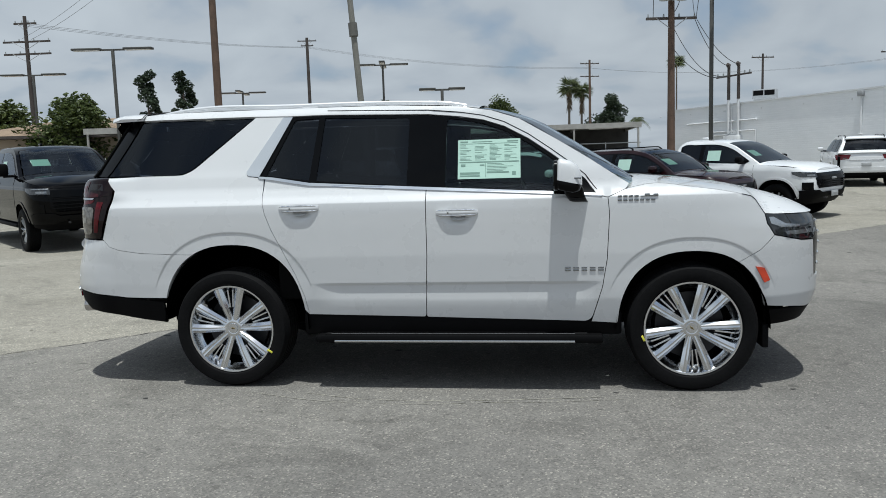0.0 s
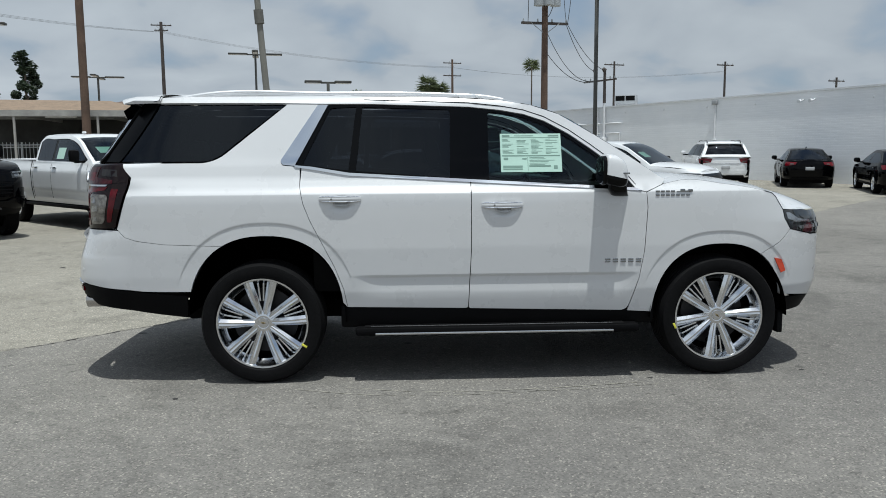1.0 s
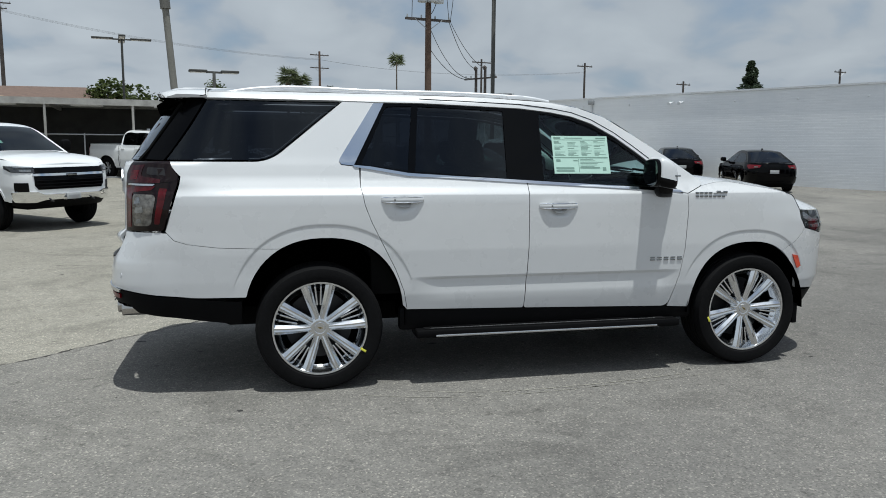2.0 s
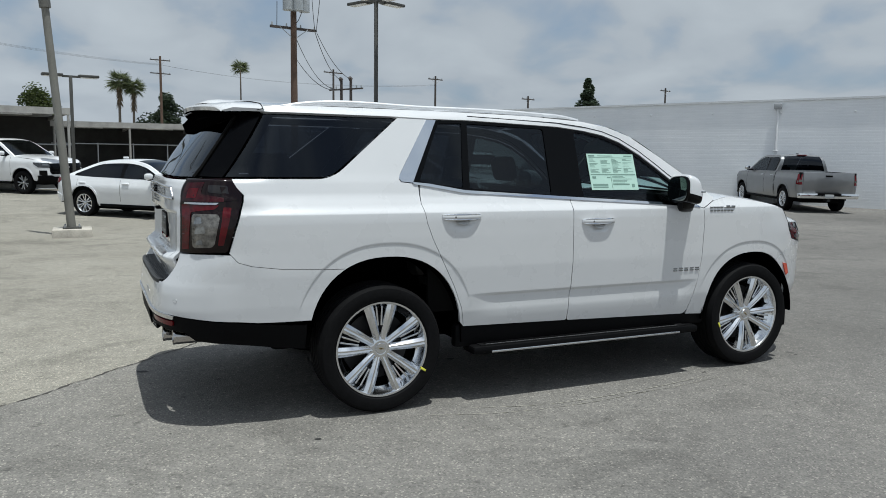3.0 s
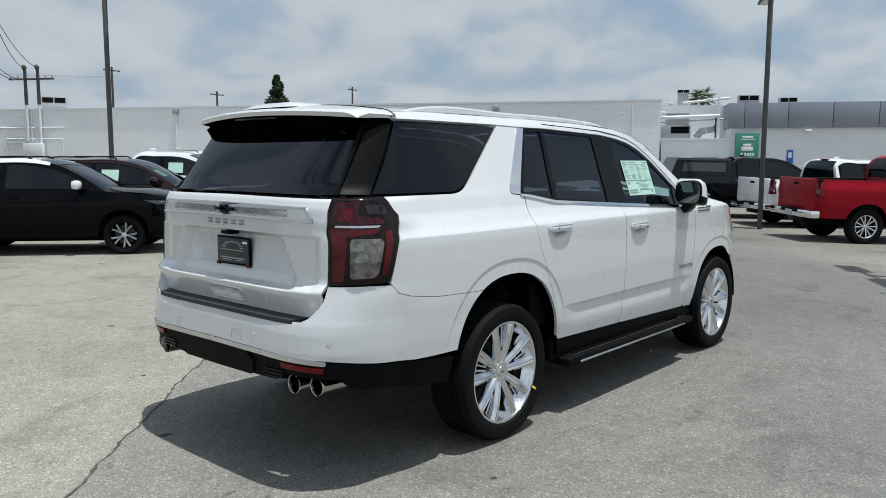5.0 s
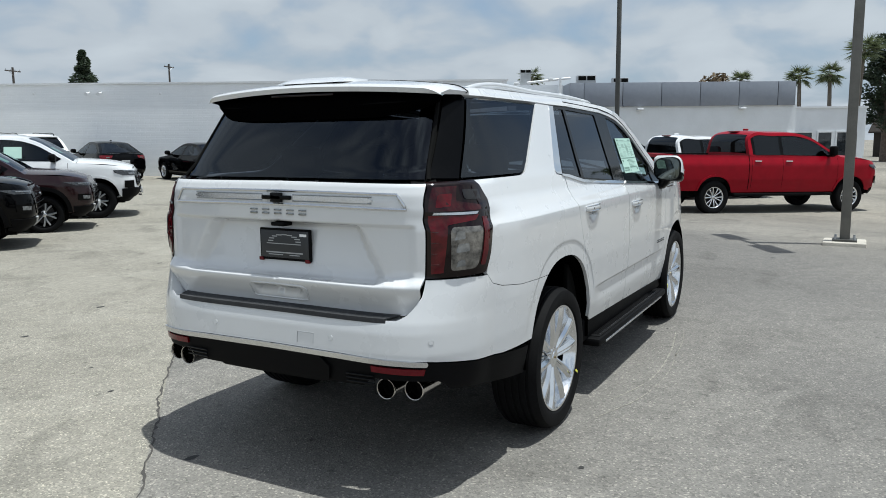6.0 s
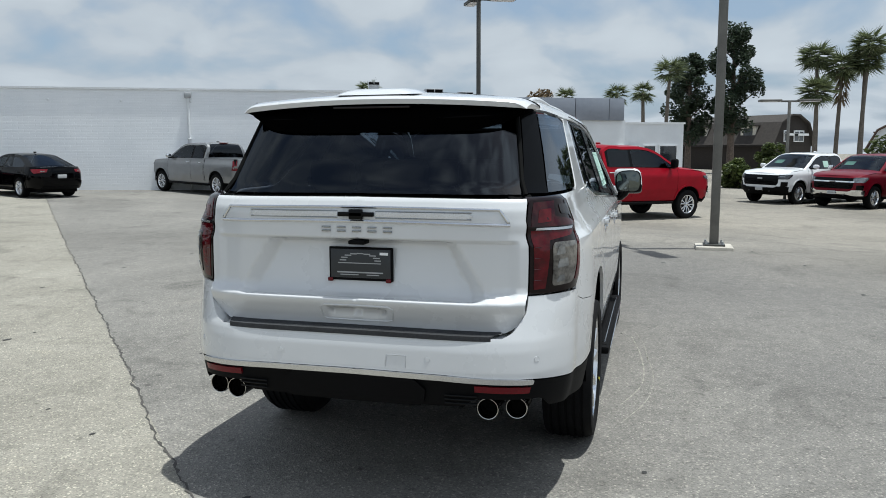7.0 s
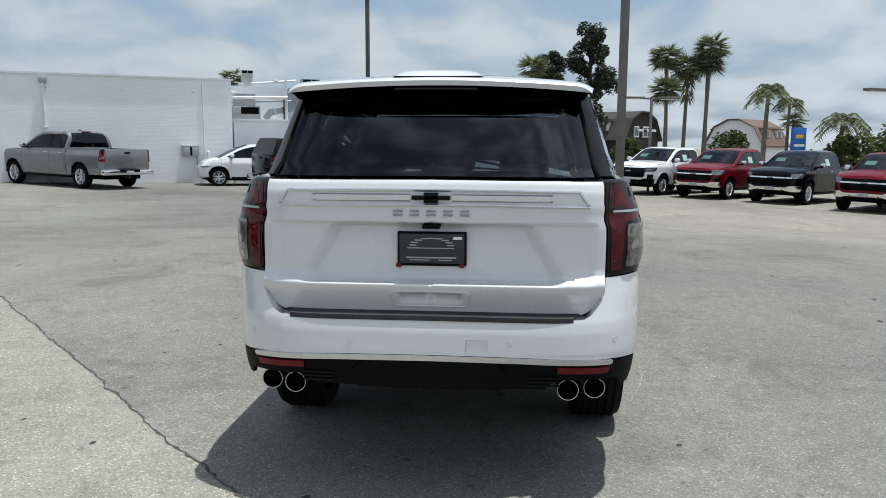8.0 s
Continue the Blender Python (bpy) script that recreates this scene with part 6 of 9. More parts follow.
# ---- parked vehicles ----
SPECS = {
    "pickup": dict(wb=3.75, nose=2.86, tail=-3.05, w=1.02, bottom=0.47, r=0.405, rim=0.265, hood=[(2.72, 1.13), (2.45, 1.20), (1.50, 1.285)], belt=[(0.4, 1.30), (-1.02, 1.32)], rear=[(-1.12, 1.345), (-3.0, 1.355)], cab=[(1.52, 1.275), (1.06, 1.555), (0.66, 1.785), (0.46, 1.850), (-0.35, 1.885), (-0.90, 1.865), (-1.0, 1.80), (-1.09, 1.29)], split=(3, 5), roof=1.90, wroof=0.735, bed=True),
    "hd": dict(wb=4.04, nose=3.06, tail=-3.20, w=1.035, bottom=0.56, r=0.415, rim=0.262, hood=[(2.92, 1.25), (2.62, 1.335), (1.70, 1.42)], belt=[(0.5, 1.425), (-0.96, 1.44)], rear=[(-1.04, 1.455), (-3.15, 1.47)], cab=[(1.74, 1.41), (1.28, 1.675), (0.88, 1.90), (0.68, 1.965), (-0.3, 2.01), (-0.84, 1.99), (-0.94, 1.93), (-1.02, 1.41)], split=(3, 5), roof=2.03, wroof=0.75, bed=True),
    "small_pickup": dict(wb=3.33, nose=2.52, tail=-2.88, w=0.955, bottom=0.46, r=0.395, rim=0.245, hood=[(2.40, 1.08), (2.15, 1.15), (1.30, 1.215)], belt=[(0.3, 1.235), (-0.90, 1.255)], rear=[(-0.98, 1.29), (-2.83, 1.30)], cab=[(1.28, 1.205), (0.86, 1.465), (0.50, 1.67), (0.30, 1.735), (-0.45, 1.775), (-0.82, 1.755), (-0.91, 1.69), (-0.98, 1.22)], split=(3, 5), roof=1.79, wroof=0.685, bed=True),
    "suv": dict(wb=2.66, nose=2.18, tail=-2.22, w=0.925, bottom=0.37, r=0.345, rim=0.240, hood=[(2.06, 0.98), (1.85, 1.045), (1.08, 1.10)], belt=[(0.2, 1.115), (-1.5, 1.16)], rear=[(-2.12, 1.17)], cab=[(1.06, 1.09), (0.62, 1.37), (0.22, 1.56), (-0.10, 1.625), (-0.9, 1.635), (-1.72, 1.575), (-1.90, 1.50), (-2.17, 1.13)], split=(3, 5), roof=1.63, wroof=0.655, bed=False),
    "big_suv": dict(wb=2.86, nose=2.40, tail=-2.45, w=0.99, bottom=0.42, r=0.37, rim=0.245, hood=[(2.28, 1.01), (2.05, 1.09), (1.20, 1.155)], belt=[(0.2, 1.17), (-1.8, 1.20)], rear=[(-2.36, 1.20)], cab=[(1.18, 1.15), (0.74, 1.42), (0.34, 1.62), (0.02, 1.685), (-1.0, 1.70), (-1.98, 1.65), (-2.14, 1.57), (-2.40, 1.17)], split=(3, 5), roof=1.70, wroof=0.70, bed=False),
    "sedan": dict(wb=2.80, nose=2.32, tail=-2.50, w=0.915, bottom=0.33, r=0.335, rim=0.235, hood=[(2.20, 0.73), (1.95, 0.81), (1.10, 0.935)], belt=[(0.2, 0.965), (-1.3, 1.01)], rear=[(-1.95, 1.04), (-2.42, 1.02)], cab=[(1.14, 0.925), (0.70, 1.16), (0.25, 1.36), (-0.08, 1.425), (-0.6, 1.43), (-1.08, 1.385), (-1.45, 1.255), (-2.02, 1.02)], split=(3, 5), roof=1.43, wroof=0.575, bed=False),
    "hatch": dict(wb=2.6, nose=2.0, tail=-2.12, w=0.885, bottom=0.34, r=0.33, rim=0.23, hood=[(1.92, 0.80), (1.72, 0.91), (1.34, 1.00)], belt=[(0.2, 1.06), (-1.5, 1.12)], rear=[(-2.02, 1.12)], cab=[(1.36, 0.99), (0.85, 1.26), (0.42, 1.47), (0.12, 1.55), (-0.7, 1.565), (-1.52, 1.50), (-1.72, 1.42), (-2.06, 1.08)], split=(3, 5), roof=1.56, wroof=0.60, bed=False),
}


def vehicle(name, kind, paint, label, category, at, style="plain", group="", roof_paint=None, chrome=True, clad=False, sheet=False, canopy=False):
    c = SPECS[kind]
    car = thing(name, label, category, at, group)
    w, wb, zb, r = c["w"], c["wb"], c["bottom"], c["r"]
    nose, tail = c["nose"], c["tail"]
    belt = c["belt"][0][1]
    truck = c["bed"]
    hz = c["hood"][0][1]
    sill = c["rear"][-1][1]
    step = 0.10
    body = Shell(
        wide=[(zb - 0.08, w * 0.93), (zb + 0.06, w * 0.965), (zb + 0.22, w * 0.985), (zb + 0.26, w * 0.997), (belt - 0.30, w), (belt - 0.16, w * 0.995), (belt - 0.13, w * 0.985), (belt, w * 0.94), (belt + 0.2, w * (0.94 if truck else 0.86))],
        tail=[(zb - 0.05, tail + 0.14), (zb + 0.10, tail + 0.01), (zb + 0.35, tail), (sill - 0.12, tail + 0.01), (sill - 0.05, tail + (0.02 if truck else 0.05)), (sill + 0.1, tail + (0.03 if truck else 0.12))],
        nose=[(zb - 0.12, nose - 0.22), (zb + 0.02, nose - 0.06), (zb + 0.14, nose), (hz - 0.22, nose - 0.01), (hz - 0.06, nose - 0.05), (hz + 0.03, nose - 0.13), (belt + 0.1, nose - 0.4)],
        xr=tail + (0.30 if truck else 0.8), xf=nose - 0.75, nr=9.0 if truck else 4.0, mr=4.0 if truck else 2.6, nf=5.0, mf=3.0, soft=0.05, crisp=0.02)
    ar = r + 0.075

    def face(title, pts, material, parent=car, text="", **more):
        return panel(title, body, pts, material, parent, text, step=step, **more)

    # lower body with its arches
    top = c["hood"] + c["belt"] + c["rear"]
    pts = [("f", 0.0, zb + 0.02), ("f", 0.0, hz)] + [("x", x, z) for x, z in top] + [("r", 0.0, top[-1][1]), ("r", 0.0, zb + 0.06), ("r", w * 0.8, zb + 0.04), ("x", tail + 0.45, zb + 0.02)]
    pts += arch(-wb / 2, r, ar, ar + 0.03, zb, zb - 0.05, n=18) + arch(wb / 2, r, ar, ar + 0.03, zb - 0.05, zb, n=18) + [("x", nose - 0.45, zb), ("f", w * 0.8, zb)]
    face("body", pts, paint, both=True, depth=0.05)
    lip = M["plastic"] if clad else paint
    for px in (-wb / 2, wb / 2):
        for s in (-1, 1):
            inner, outer = arch(px, r, ar - 0.004, ar + 0.026, zb, zb, n=16), arch(px, r, ar + (0.07 if clad else 0.045), ar + (0.10 if clad else 0.07), zb, zb, n=16)
            face("arch_lip", inner + outer[::-1], lip, off=0.012, depth=0.02, side=s)
            v, nn = [], 14
            for k in range(nn + 1):
                a = math.pi * k / nn
                for yy in (w - 0.03, w - 0.45):
                    v.append((px + (ar + 0.01) * math.cos(a), s * yy, r + (ar + 0.04) * math.sin(a) if 0 < k < nn else zb - 0.08))
            f = [(2 * k, 2 * k + 1, 2 * k + 3, 2 * k + 2) for k in range(nn)] + [tuple(2 * k + 1 for k in range(nn + 1))]
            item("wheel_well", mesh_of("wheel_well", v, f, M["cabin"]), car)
            wheel(car, px, s * (w - 0.13), r, c["rim"], 0.24, style, spin=17 * s + 31 * px)
    # bonnet with a raised middle
    line = [body.point(0, hz)] + [body.point(body.uy(y, hz, False), hz) for y in (w * 0.3, w * 0.6)] + [body.point(body.ux(x, z), z) for x, z in spline(c["hood"], 10)]
    deck("bonnet", np.array(line), paint, car, crown=[0.03, 0.035, 0.04] + [0.05 + 0.03 * k / 9 for k in range(10)], across=16, power=3.0)
    # greenhouse: flat sides that lean in, decks between them
    rail = spline(c["cab"], 44)
    lo, hi = c["cab"][0][1] - 0.04, c["roof"]
    xm = (c["cab"][0][0] + c["cab"][-1][0]) / 2
    house = Shell(
        wide=[(lo - 0.1, w * 0.955), (belt, w * 0.93), (hi - 0.10, c["wroof"] + 0.035), (hi - 0.02, c["wroof"]), (hi + 0.1, c["wroof"] - 0.08)],
        tail=[(lo, tail - 3.0), (hi, tail - 3.0)], nose=[(lo, nose + 3.0), (hi, nose + 3.0)], xr=tail - 1.0, xf=nose + 1.0, soft=0.03,
        extra=lambda x, z: -0.022 * np.clip((x - xm) / 1.3, -1.5, 1.5) ** 2)
    top_paint = roof_paint or paint
    ends = [(c["cab"][-1][0], lo), (c["cab"][0][0], lo)]

    def wing(title, pts, material, parent=car, text="", **more):
        for s in (1, -1):
            made = panel(title, house, pts, material, parent, text, step=step, side=s, **more)
        return made

    wing("cab_side", [("x", x, z) for x, z in rail] + [("x", x, z) for x, z in ends], paint, depth=0.0)
    span = np.array([house.point(house.ux(x, z), z) for x, z in rail])
    cut = [int(np.argmin([abs(x - c["cab"][k][0]) for x, z in rail])) for k in c["split"]]
    rise = lambda n, a, b: [a + (b - a) * k / max(1, n - 1) for k in range(n)]
    front, middle, back = span[:cut[0] + 1], span[cut[0]:cut[1] + 1], span[cut[1]:]
    arch_p = 3.4 if truck else 2.6
    deck("windscreen_frame", front, paint, car, crown=rise(len(front), 0.05, 0.035), across=24, power=arch_p, hollow=0.76)
    deck("roof", middle, top_paint, car, crown=0.035, across=16, power=arch_p)
    deck("rear_frame", back, M["gloss_black"] if roof_paint else paint, car, crown=rise(len(back), 0.035, 0.012), across=24, bulge=0.0 if truck else -0.06, power=arch_p, hollow=0.68)

    def sheet_glass(title, path, material, text, a, b, bulge=0.0, lift=0.007, keep=0.90):
        d = path[-1] - path[0]
        up = np.array((-d[2], 0, d[0])) / math.hypot(d[0], d[2])
        up = up if up[2] > 0 else -up
        n = len(path)
        i, j = max(1, int(n * 0.06)), n - max(1, int(n * 0.06))
        inset = np.array([(p[0] + up[0] * lift, p[1] * keep, p[2] + up[2] * lift) for p in path[i:j]])
        return deck(title, inset, material, car, text, crown=rise(n, a, b)[i:j], across=16, bulge=bulge, power=arch_p)

    if roof_paint:
        edge = [(x, z + 0.012) for x, z in rail[cut[0] - 3:cut[1] + 4]]
        wing("roof_edge", [("x", x, z) for x, z in edge] + [("x", x, z - 0.075 + 0.02 * k / len(edge)) for k, (x, z) in enumerate(edge[::-1])], roof_paint, off=0.014, depth=0.02)
    sheet_glass("windscreen", front, M["glass_parked"], "clear windscreen", 0.05, 0.035)
    if not canopy:
        sheet_glass("rear_window", back, M["glass_dark"], "tinted rear window", 0.035, 0.012, 0.0 if truck else -0.06, keep=0.86)
    # side window band under the roof rail
    a_end, b_end = c["cab"][0][0], c["cab"][-1][0]
    zl = belt + 0.02
    inset = [(x, z - 0.075) for x, z in rail if z - 0.075 > zl + 0.02]
    rear_x = b_end + (0.13 if truck else 0.30)
    inset = [(x, z) for x, z in inset if x > rear_x - 0.05]
    band = [(inset[0][0] - 0.10, zl - 0.005)] + inset + [(rear_x - 0.02, zl + 0.03)]
    wing("window_band", [("x", x, z) for x, z in band], M["gloss_black"], off=0.004, depth=0.003)
    roof_z = lambda x: float(np.interp(-x, [-p[0] for p in inset], [p[1] for p in inset]))
    pillar = (c["cab"][3][0] + c["cab"][5][0]) / 2 + (0.0 if truck else 0.28)

    def window(title, x0, x1, material, text):
        xs = np.linspace(x1, x0, 12)
        pts = [(x1, zl + 0.015)] + [(x, roof_z(x) - 0.02) for x in xs if roof_z(x) - 0.02 > zl + 0.03] + [(x0, zl + 0.015)]
        return wing(title, [("x", x, z) for x, z in pts], material, text=text, off=0.0075, depth=0.002)

    window("front_side_window", pillar + 0.05, inset[0][0] - 0.13, M["glass_parked"], "side window")
    if truck or kind == "sedan":
        window("rear_side_window", rear_x + (0.04 if truck else 0.14), pillar - 0.05, M["glass_dark"], "tinted side window")
    else:
        mid = pillar - 0.95
        window("rear_side_window", mid + 0.03, pillar - 0.05, M["glass_dark"], "tinted side window")
        window("cargo_window", rear_x + 0.06, mid - 0.03, M["glass_dark"], "tinted cargo window")
    for s in (-1, 1):
        px = inset[0][0] - 0.16
        tall = 0.25 if kind == "hd" else 0.155
        mir = part("side_mirror", boxed(px - 0.07, px + 0.08, min(s * (w + 0.0), s * (w + 0.21)), max(s * (w + 0.0), s * (w + 0.21)), belt + 0.03, belt + 0.03 + tall, bevel=0.055), M["plastic"] if kind in ("hd", "small_pickup") else M["chrome"] if chrome and truck else top_paint if roof_paint else paint, car)
        part("mirror_arm", boxed(px - 0.04, px + 0.06, min(s * (w - 0.1), s * (w + 0.10)), max(s * (w - 0.1), s * (w + 0.10)), belt + 0.005, belt + 0.055, bevel=0.015), M["plastic"], mir)
        seams = (a_end - 0.16, pillar, b_end + (0.03 if truck else 0.42))
        for x in seams:
            line = [body.point(body.ux(x, z), z) * (1, -s, 1) for z in np.linspace(zb + 0.08, belt - 0.02, 8)]
            item("door_gap", wire_mesh("door_gap", line, 0.004, M["cabin"], 4), car)
        if truck:
            line = [body.point(body.ux(b_end - 0.05, z), z) * (1, -s, 1) for z in np.linspace(zb + 0.04, sill - 0.01, 8)]
            item("bed_gap", wire_mesh("bed_gap", line, 0.010, M["cabin"], 5), car)
        for x in seams[1:]:
            x, z = x + 0.17, belt - 0.11
            y = float(body.wide(z))
            part("door_handle", boxed(x - 0.10, x + 0.10, min(s * (y - 0.01), s * (y + 0.03)), max(s * (y - 0.01), s * (y + 0.03)), z - 0.016, z + 0.016, bevel=0.010), M["chrome"] if chrome and truck else paint, car)
        x0, x1 = -wb / 2 + ar + 0.06, wb / 2 - ar - 0.06
        part("sill_step" if truck else "sill_trim", boxed(x0, x1, min(s * (w * 0.86), s * (w * (0.99 if truck else 0.97))), max(s * (w * 0.86), s * (w * (0.99 if truck else 0.97))), zb - (0.12 if truck else 0.06), zb - (0.05 if truck else -0.01), bevel=0.02), M["plastic"], car)
        if clad:
            face("sill_cladding", [("x", x0 - 0.06, zb - 0.04), ("x", x1 + 0.06, zb - 0.04), ("x", x1 + 0.06, zb + 0.15), ("x", x0 - 0.06, zb + 0.15)], M["plastic"], off=0.014, depth=0.03, side=s)
            face("door_scoop", [("x", x0 + 0.05, zb + 0.20), ("x", x1 - 0.05, zb + 0.18), ("x", x1 - 0.35, zb + 0.27), ("x", x0 + 0.2, zb + 0.29)], paint, off=0.010, depth=0.02, side=s)
    if kind == "sedan":
        line = [body.point(body.ux(x, z), z) for x, z in spline([c["cab"][-1]] + c["rear"][1:], 5)] + [body.point(body.uy(y, c["rear"][-1][1]), c["rear"][-1][1]) for y in (w * 0.6, w * 0.3, 0)]
        deck("boot_lid", np.array(line), paint, car, crown=0.035, across=12)
    if truck:
        x0 = b_end + 0.02
        part("bed_floor", boxed(tail + 0.06, x0, -w + 0.12, w - 0.12, 0.78, 0.86), M["plastic"], car, "black bed liner")
        for s in (-1, 1):
            part("bed_side", boxed(tail + 0.05, x0, min(s * (w - 0.20), s * (w - 0.075)), max(s * (w - 0.20), s * (w - 0.075)), 0.8, sill - 0.005, bevel=0.02), M["plastic"], car)
        gate = part("tailgate", boxed(tail - 0.004, tail + 0.08, -w + 0.17, w - 0.17, zb + 0.20, sill + 0.005, bevel=0.025), paint, car)
        part("tailgate_handle", boxed(tail - 0.012, tail + 0.0, -0.12, 0.12, sill - 0.15, sill - 0.09, bevel=0.008), M["plastic"], gate)
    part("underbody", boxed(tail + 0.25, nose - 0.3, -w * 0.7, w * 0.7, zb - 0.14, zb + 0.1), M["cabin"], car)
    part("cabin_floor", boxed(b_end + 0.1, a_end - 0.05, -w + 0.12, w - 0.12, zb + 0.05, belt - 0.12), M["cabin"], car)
    for y in (-0.38, 0.38):
        seat = part("seat", boxed(-0.09, 0.09, -0.25, 0.25, 0.0, 0.62, bevel=0.06, turn=pose(pillar + 0.02, y, belt - 0.42, 0, -14, 0)), M["seat"], car)
        part("headrest", boxed(-0.05, 0.05, -0.12, 0.12, 0.64, 0.80, bevel=0.04, turn=pose(pillar + 0.02, y, belt - 0.42, 0, -14, 0)), M["seat"], seat)
    part("dashboard", boxed(a_end - 0.55, a_end - 0.12, -w * 0.8, w * 0.8, belt - 0.2, belt - 0.03, bevel=0.05), M["cabin"], car)
    if canopy:
        z1 = c["roof"] - 0.03
        bm = bmesh.new()
        for x, lean in ((tail + 0.05, 0.22), (b_end - 0.01, 0.0)):
            for y, z in ((w - 0.06, sill - 0.01), (w - 0.20, z1 - 0.06), (w - 0.30, z1)):
                for s in (-1, 1):
                    bm.verts.new((x + lean * (z - sill) / (z1 - sill), s * y, z))
        bmesh.ops.convex_hull(bm, input=bm.verts)
        top_c = part("canopy", bm, paint, car, "dark bed canopy", sharp=25)
        for s in (-1, 1):
            bm = bmesh.new()
            y = lambda z: s * (w - 0.053 - 0.14 * (z - sill) / (z1 - 0.06 - sill))
            q = [bm.verts.new((px, y(z), z)) for px, z in ((tail + 0.40, sill + 0.10), (b_end - 0.22, sill + 0.10), (b_end - 0.22, z1 - 0.14), (tail + 0.48, z1 - 0.14))]
            bm.faces.new(q)
            part("canopy_window", bm, M["window_dark"], top_c)
    if kind in ("pickup", "hd"):
        part("roof_light", boxed(c["cab"][5][0] - 0.06, c["cab"][5][0] + 0.05, -0.17, 0.17, c["cab"][5][1] + 0.035, c["cab"][5][1] + 0.065, bevel=0.01), M["tail_red"], car, "high brake light")
    if truck or kind == "sedan":
        part("antenna_fin", boxed(-0.08, 0.08, -0.02, 0.02, 0.0, 0.05, bevel=0.015, turn=pose(c["cab"][4][0] - 0.2, 0, c["roof"] + 0.04)), top_paint, car)
    if kind in ("suv", "big_suv"):
        for s in (-1, 1):
            run = [(x, s * (c["wroof"] - 0.10), z + 0.055) for x, z in rail[cut[0] + 1:cut[1]]]
            run[0], run[-1] = (run[0][0], run[0][1], run[0][2] - 0.04), (run[-1][0], run[-1][1], run[-1][2] - 0.04)
            item("roof_rail", wire_mesh("roof_rail", run, 0.016, M["gloss_black"]), car)
        x2, z2 = c["cab"][5]
        part("rear_spoiler", boxed(x2 - 0.20, x2 + 0.1, -c["wroof"] + 0.05, c["wroof"] - 0.05, z2 - 0.01, z2 + 0.03, bevel=0.014), top_paint, car)
    # nose
    trim = M["chrome"] if chrome else M["gloss_black"]
    black = M["gloss_black"]
    if truck:
        gw = w * 0.70
        z0, z1 = zb + 0.24, hz - 0.05
        zc = z1 - 0.13
        grille = face("grille", [("f", 0.0, z0), ("f", gw * 0.92, z0), ("f", gw, z0 + 0.08), ("f", gw, z1), ("f", 0.0, z1)], black, text="black grille", off=0.008, depth=0.03, both=True)
        for k in range(4):
            z = z0 + (zc - z0) * (0.18 + 0.22 * k)
            run = [body.point(body.uy(y, z, False), z) * (1, 1, 1) for y in np.linspace(0, gw * 0.95, 8)]
            run = [(p[0] + 0.014, -abs(p[1]), z) for p in run[::-1]] + [(p[0] + 0.014, abs(p[1]), z) for p in run[1:]]
            item("grille_bar", wire_mesh("grille_bar", run, 0.009, M["plastic"], 5), grille)
        face("grille_band", [("f", 0.0, zc - 0.025), ("f", gw + 0.02, zc - 0.02), ("f", gw + 0.02, zc + 0.022), ("f", 0.0, zc + 0.022)], trim if kind != "small_pickup" else black, grille, off=0.022, depth=0.02, both=True)
        part("nose_badge", boxed(nose + 0.005, nose + 0.035, -0.10, 0.10, zc - 0.022, zc + 0.022, bevel=0.006), M["smoked_chrome"] if chrome else M["galv"], grille)
        for s in (-1, 1):
            slim = kind in ("hd", "small_pickup")
            lamp = face("headlamp", [("f", gw - 0.02, z1 - (0.09 if slim else 0.15)), ("f", w * 0.95, z1 - (0.085 if slim else 0.14)), ("x", nose - 0.48, z1 - 0.02), ("x", nose - 0.50, z1 + 0.035), ("f", w * 0.9, z1 + 0.03), ("f", gw - 0.02, z1 + 0.015)], M["smoke_glass"] if slim or not chrome else M["lamp_glass"], text="headlamp", off=0.010, depth=0.02, side=s)
            face("lamp_strip", [("f", gw, z1 - 0.005), ("f", w * 0.93, z1), ("f", w * 0.93, z1 + 0.016), ("f", gw, z1 + 0.012)], M["lamp_glass"], lamp, off=0.016, depth=0.01, side=s)
            face("lamp_reflector", [("f", gw + 0.03, z1 - 0.07), ("f", w * 0.88, z1 - 0.065), ("f", w * 0.88, z1 - 0.03), ("f", gw + 0.03, z1 - 0.03)], M["lamp_glass"], lamp, off=0.016, depth=0.01, side=s)
            face("fog_lamp", [("f", w * 0.78, zb + 0.20), ("f", w * 0.93, zb + 0.21), ("f", w * 0.94, zb + 0.37), ("f", w * 0.79, zb + 0.37)], black, text="black fog lamp pod", off=0.014, depth=0.02, side=s)
        bar = M["chrome"] if chrome else M["plastic"] if kind != "hd" else black
        face("front_bumper", [("f", 0.0, zb + 0.06), ("f", w * 0.50, zb + 0.06), ("f", w * 0.66, zb + 0.02), ("f", w * 0.9, zb + 0.02), ("x", nose - 0.34, zb + 0.06), ("x", nose - 0.34, zb + 0.19), ("f", w * 0.86, zb + 0.21), ("f", w * 0.66, zb + 0.20), ("f", w * 0.56, zb + 0.15), ("f", 0.0, zb + 0.15)], bar, off=0.035, depth=0.07, both=True)
        face("front_valance", [("f", 0.0, zb - 0.11), ("f", w * 0.78, zb - 0.10), ("x", nose - 0.42, zb - 0.05), ("x", nose - 0.38, zb + 0.05), ("f", w * 0.8, zb + 0.04), ("f", 0.0, zb + 0.07)], M["plastic"], off=0.012, depth=0.05, both=True)
        for s in (-1, 1):
            part("tow_hook", tubed((nose - 0.02, s * w * 0.42, zb + 0.02), (nose + 0.05, s * w * 0.42, zb + 0.02), 0.02, sides=8), M["dark_metal"], car)
    else:
        gw = w * 0.62
        z0, z1 = zb + 0.16, hz - 0.09
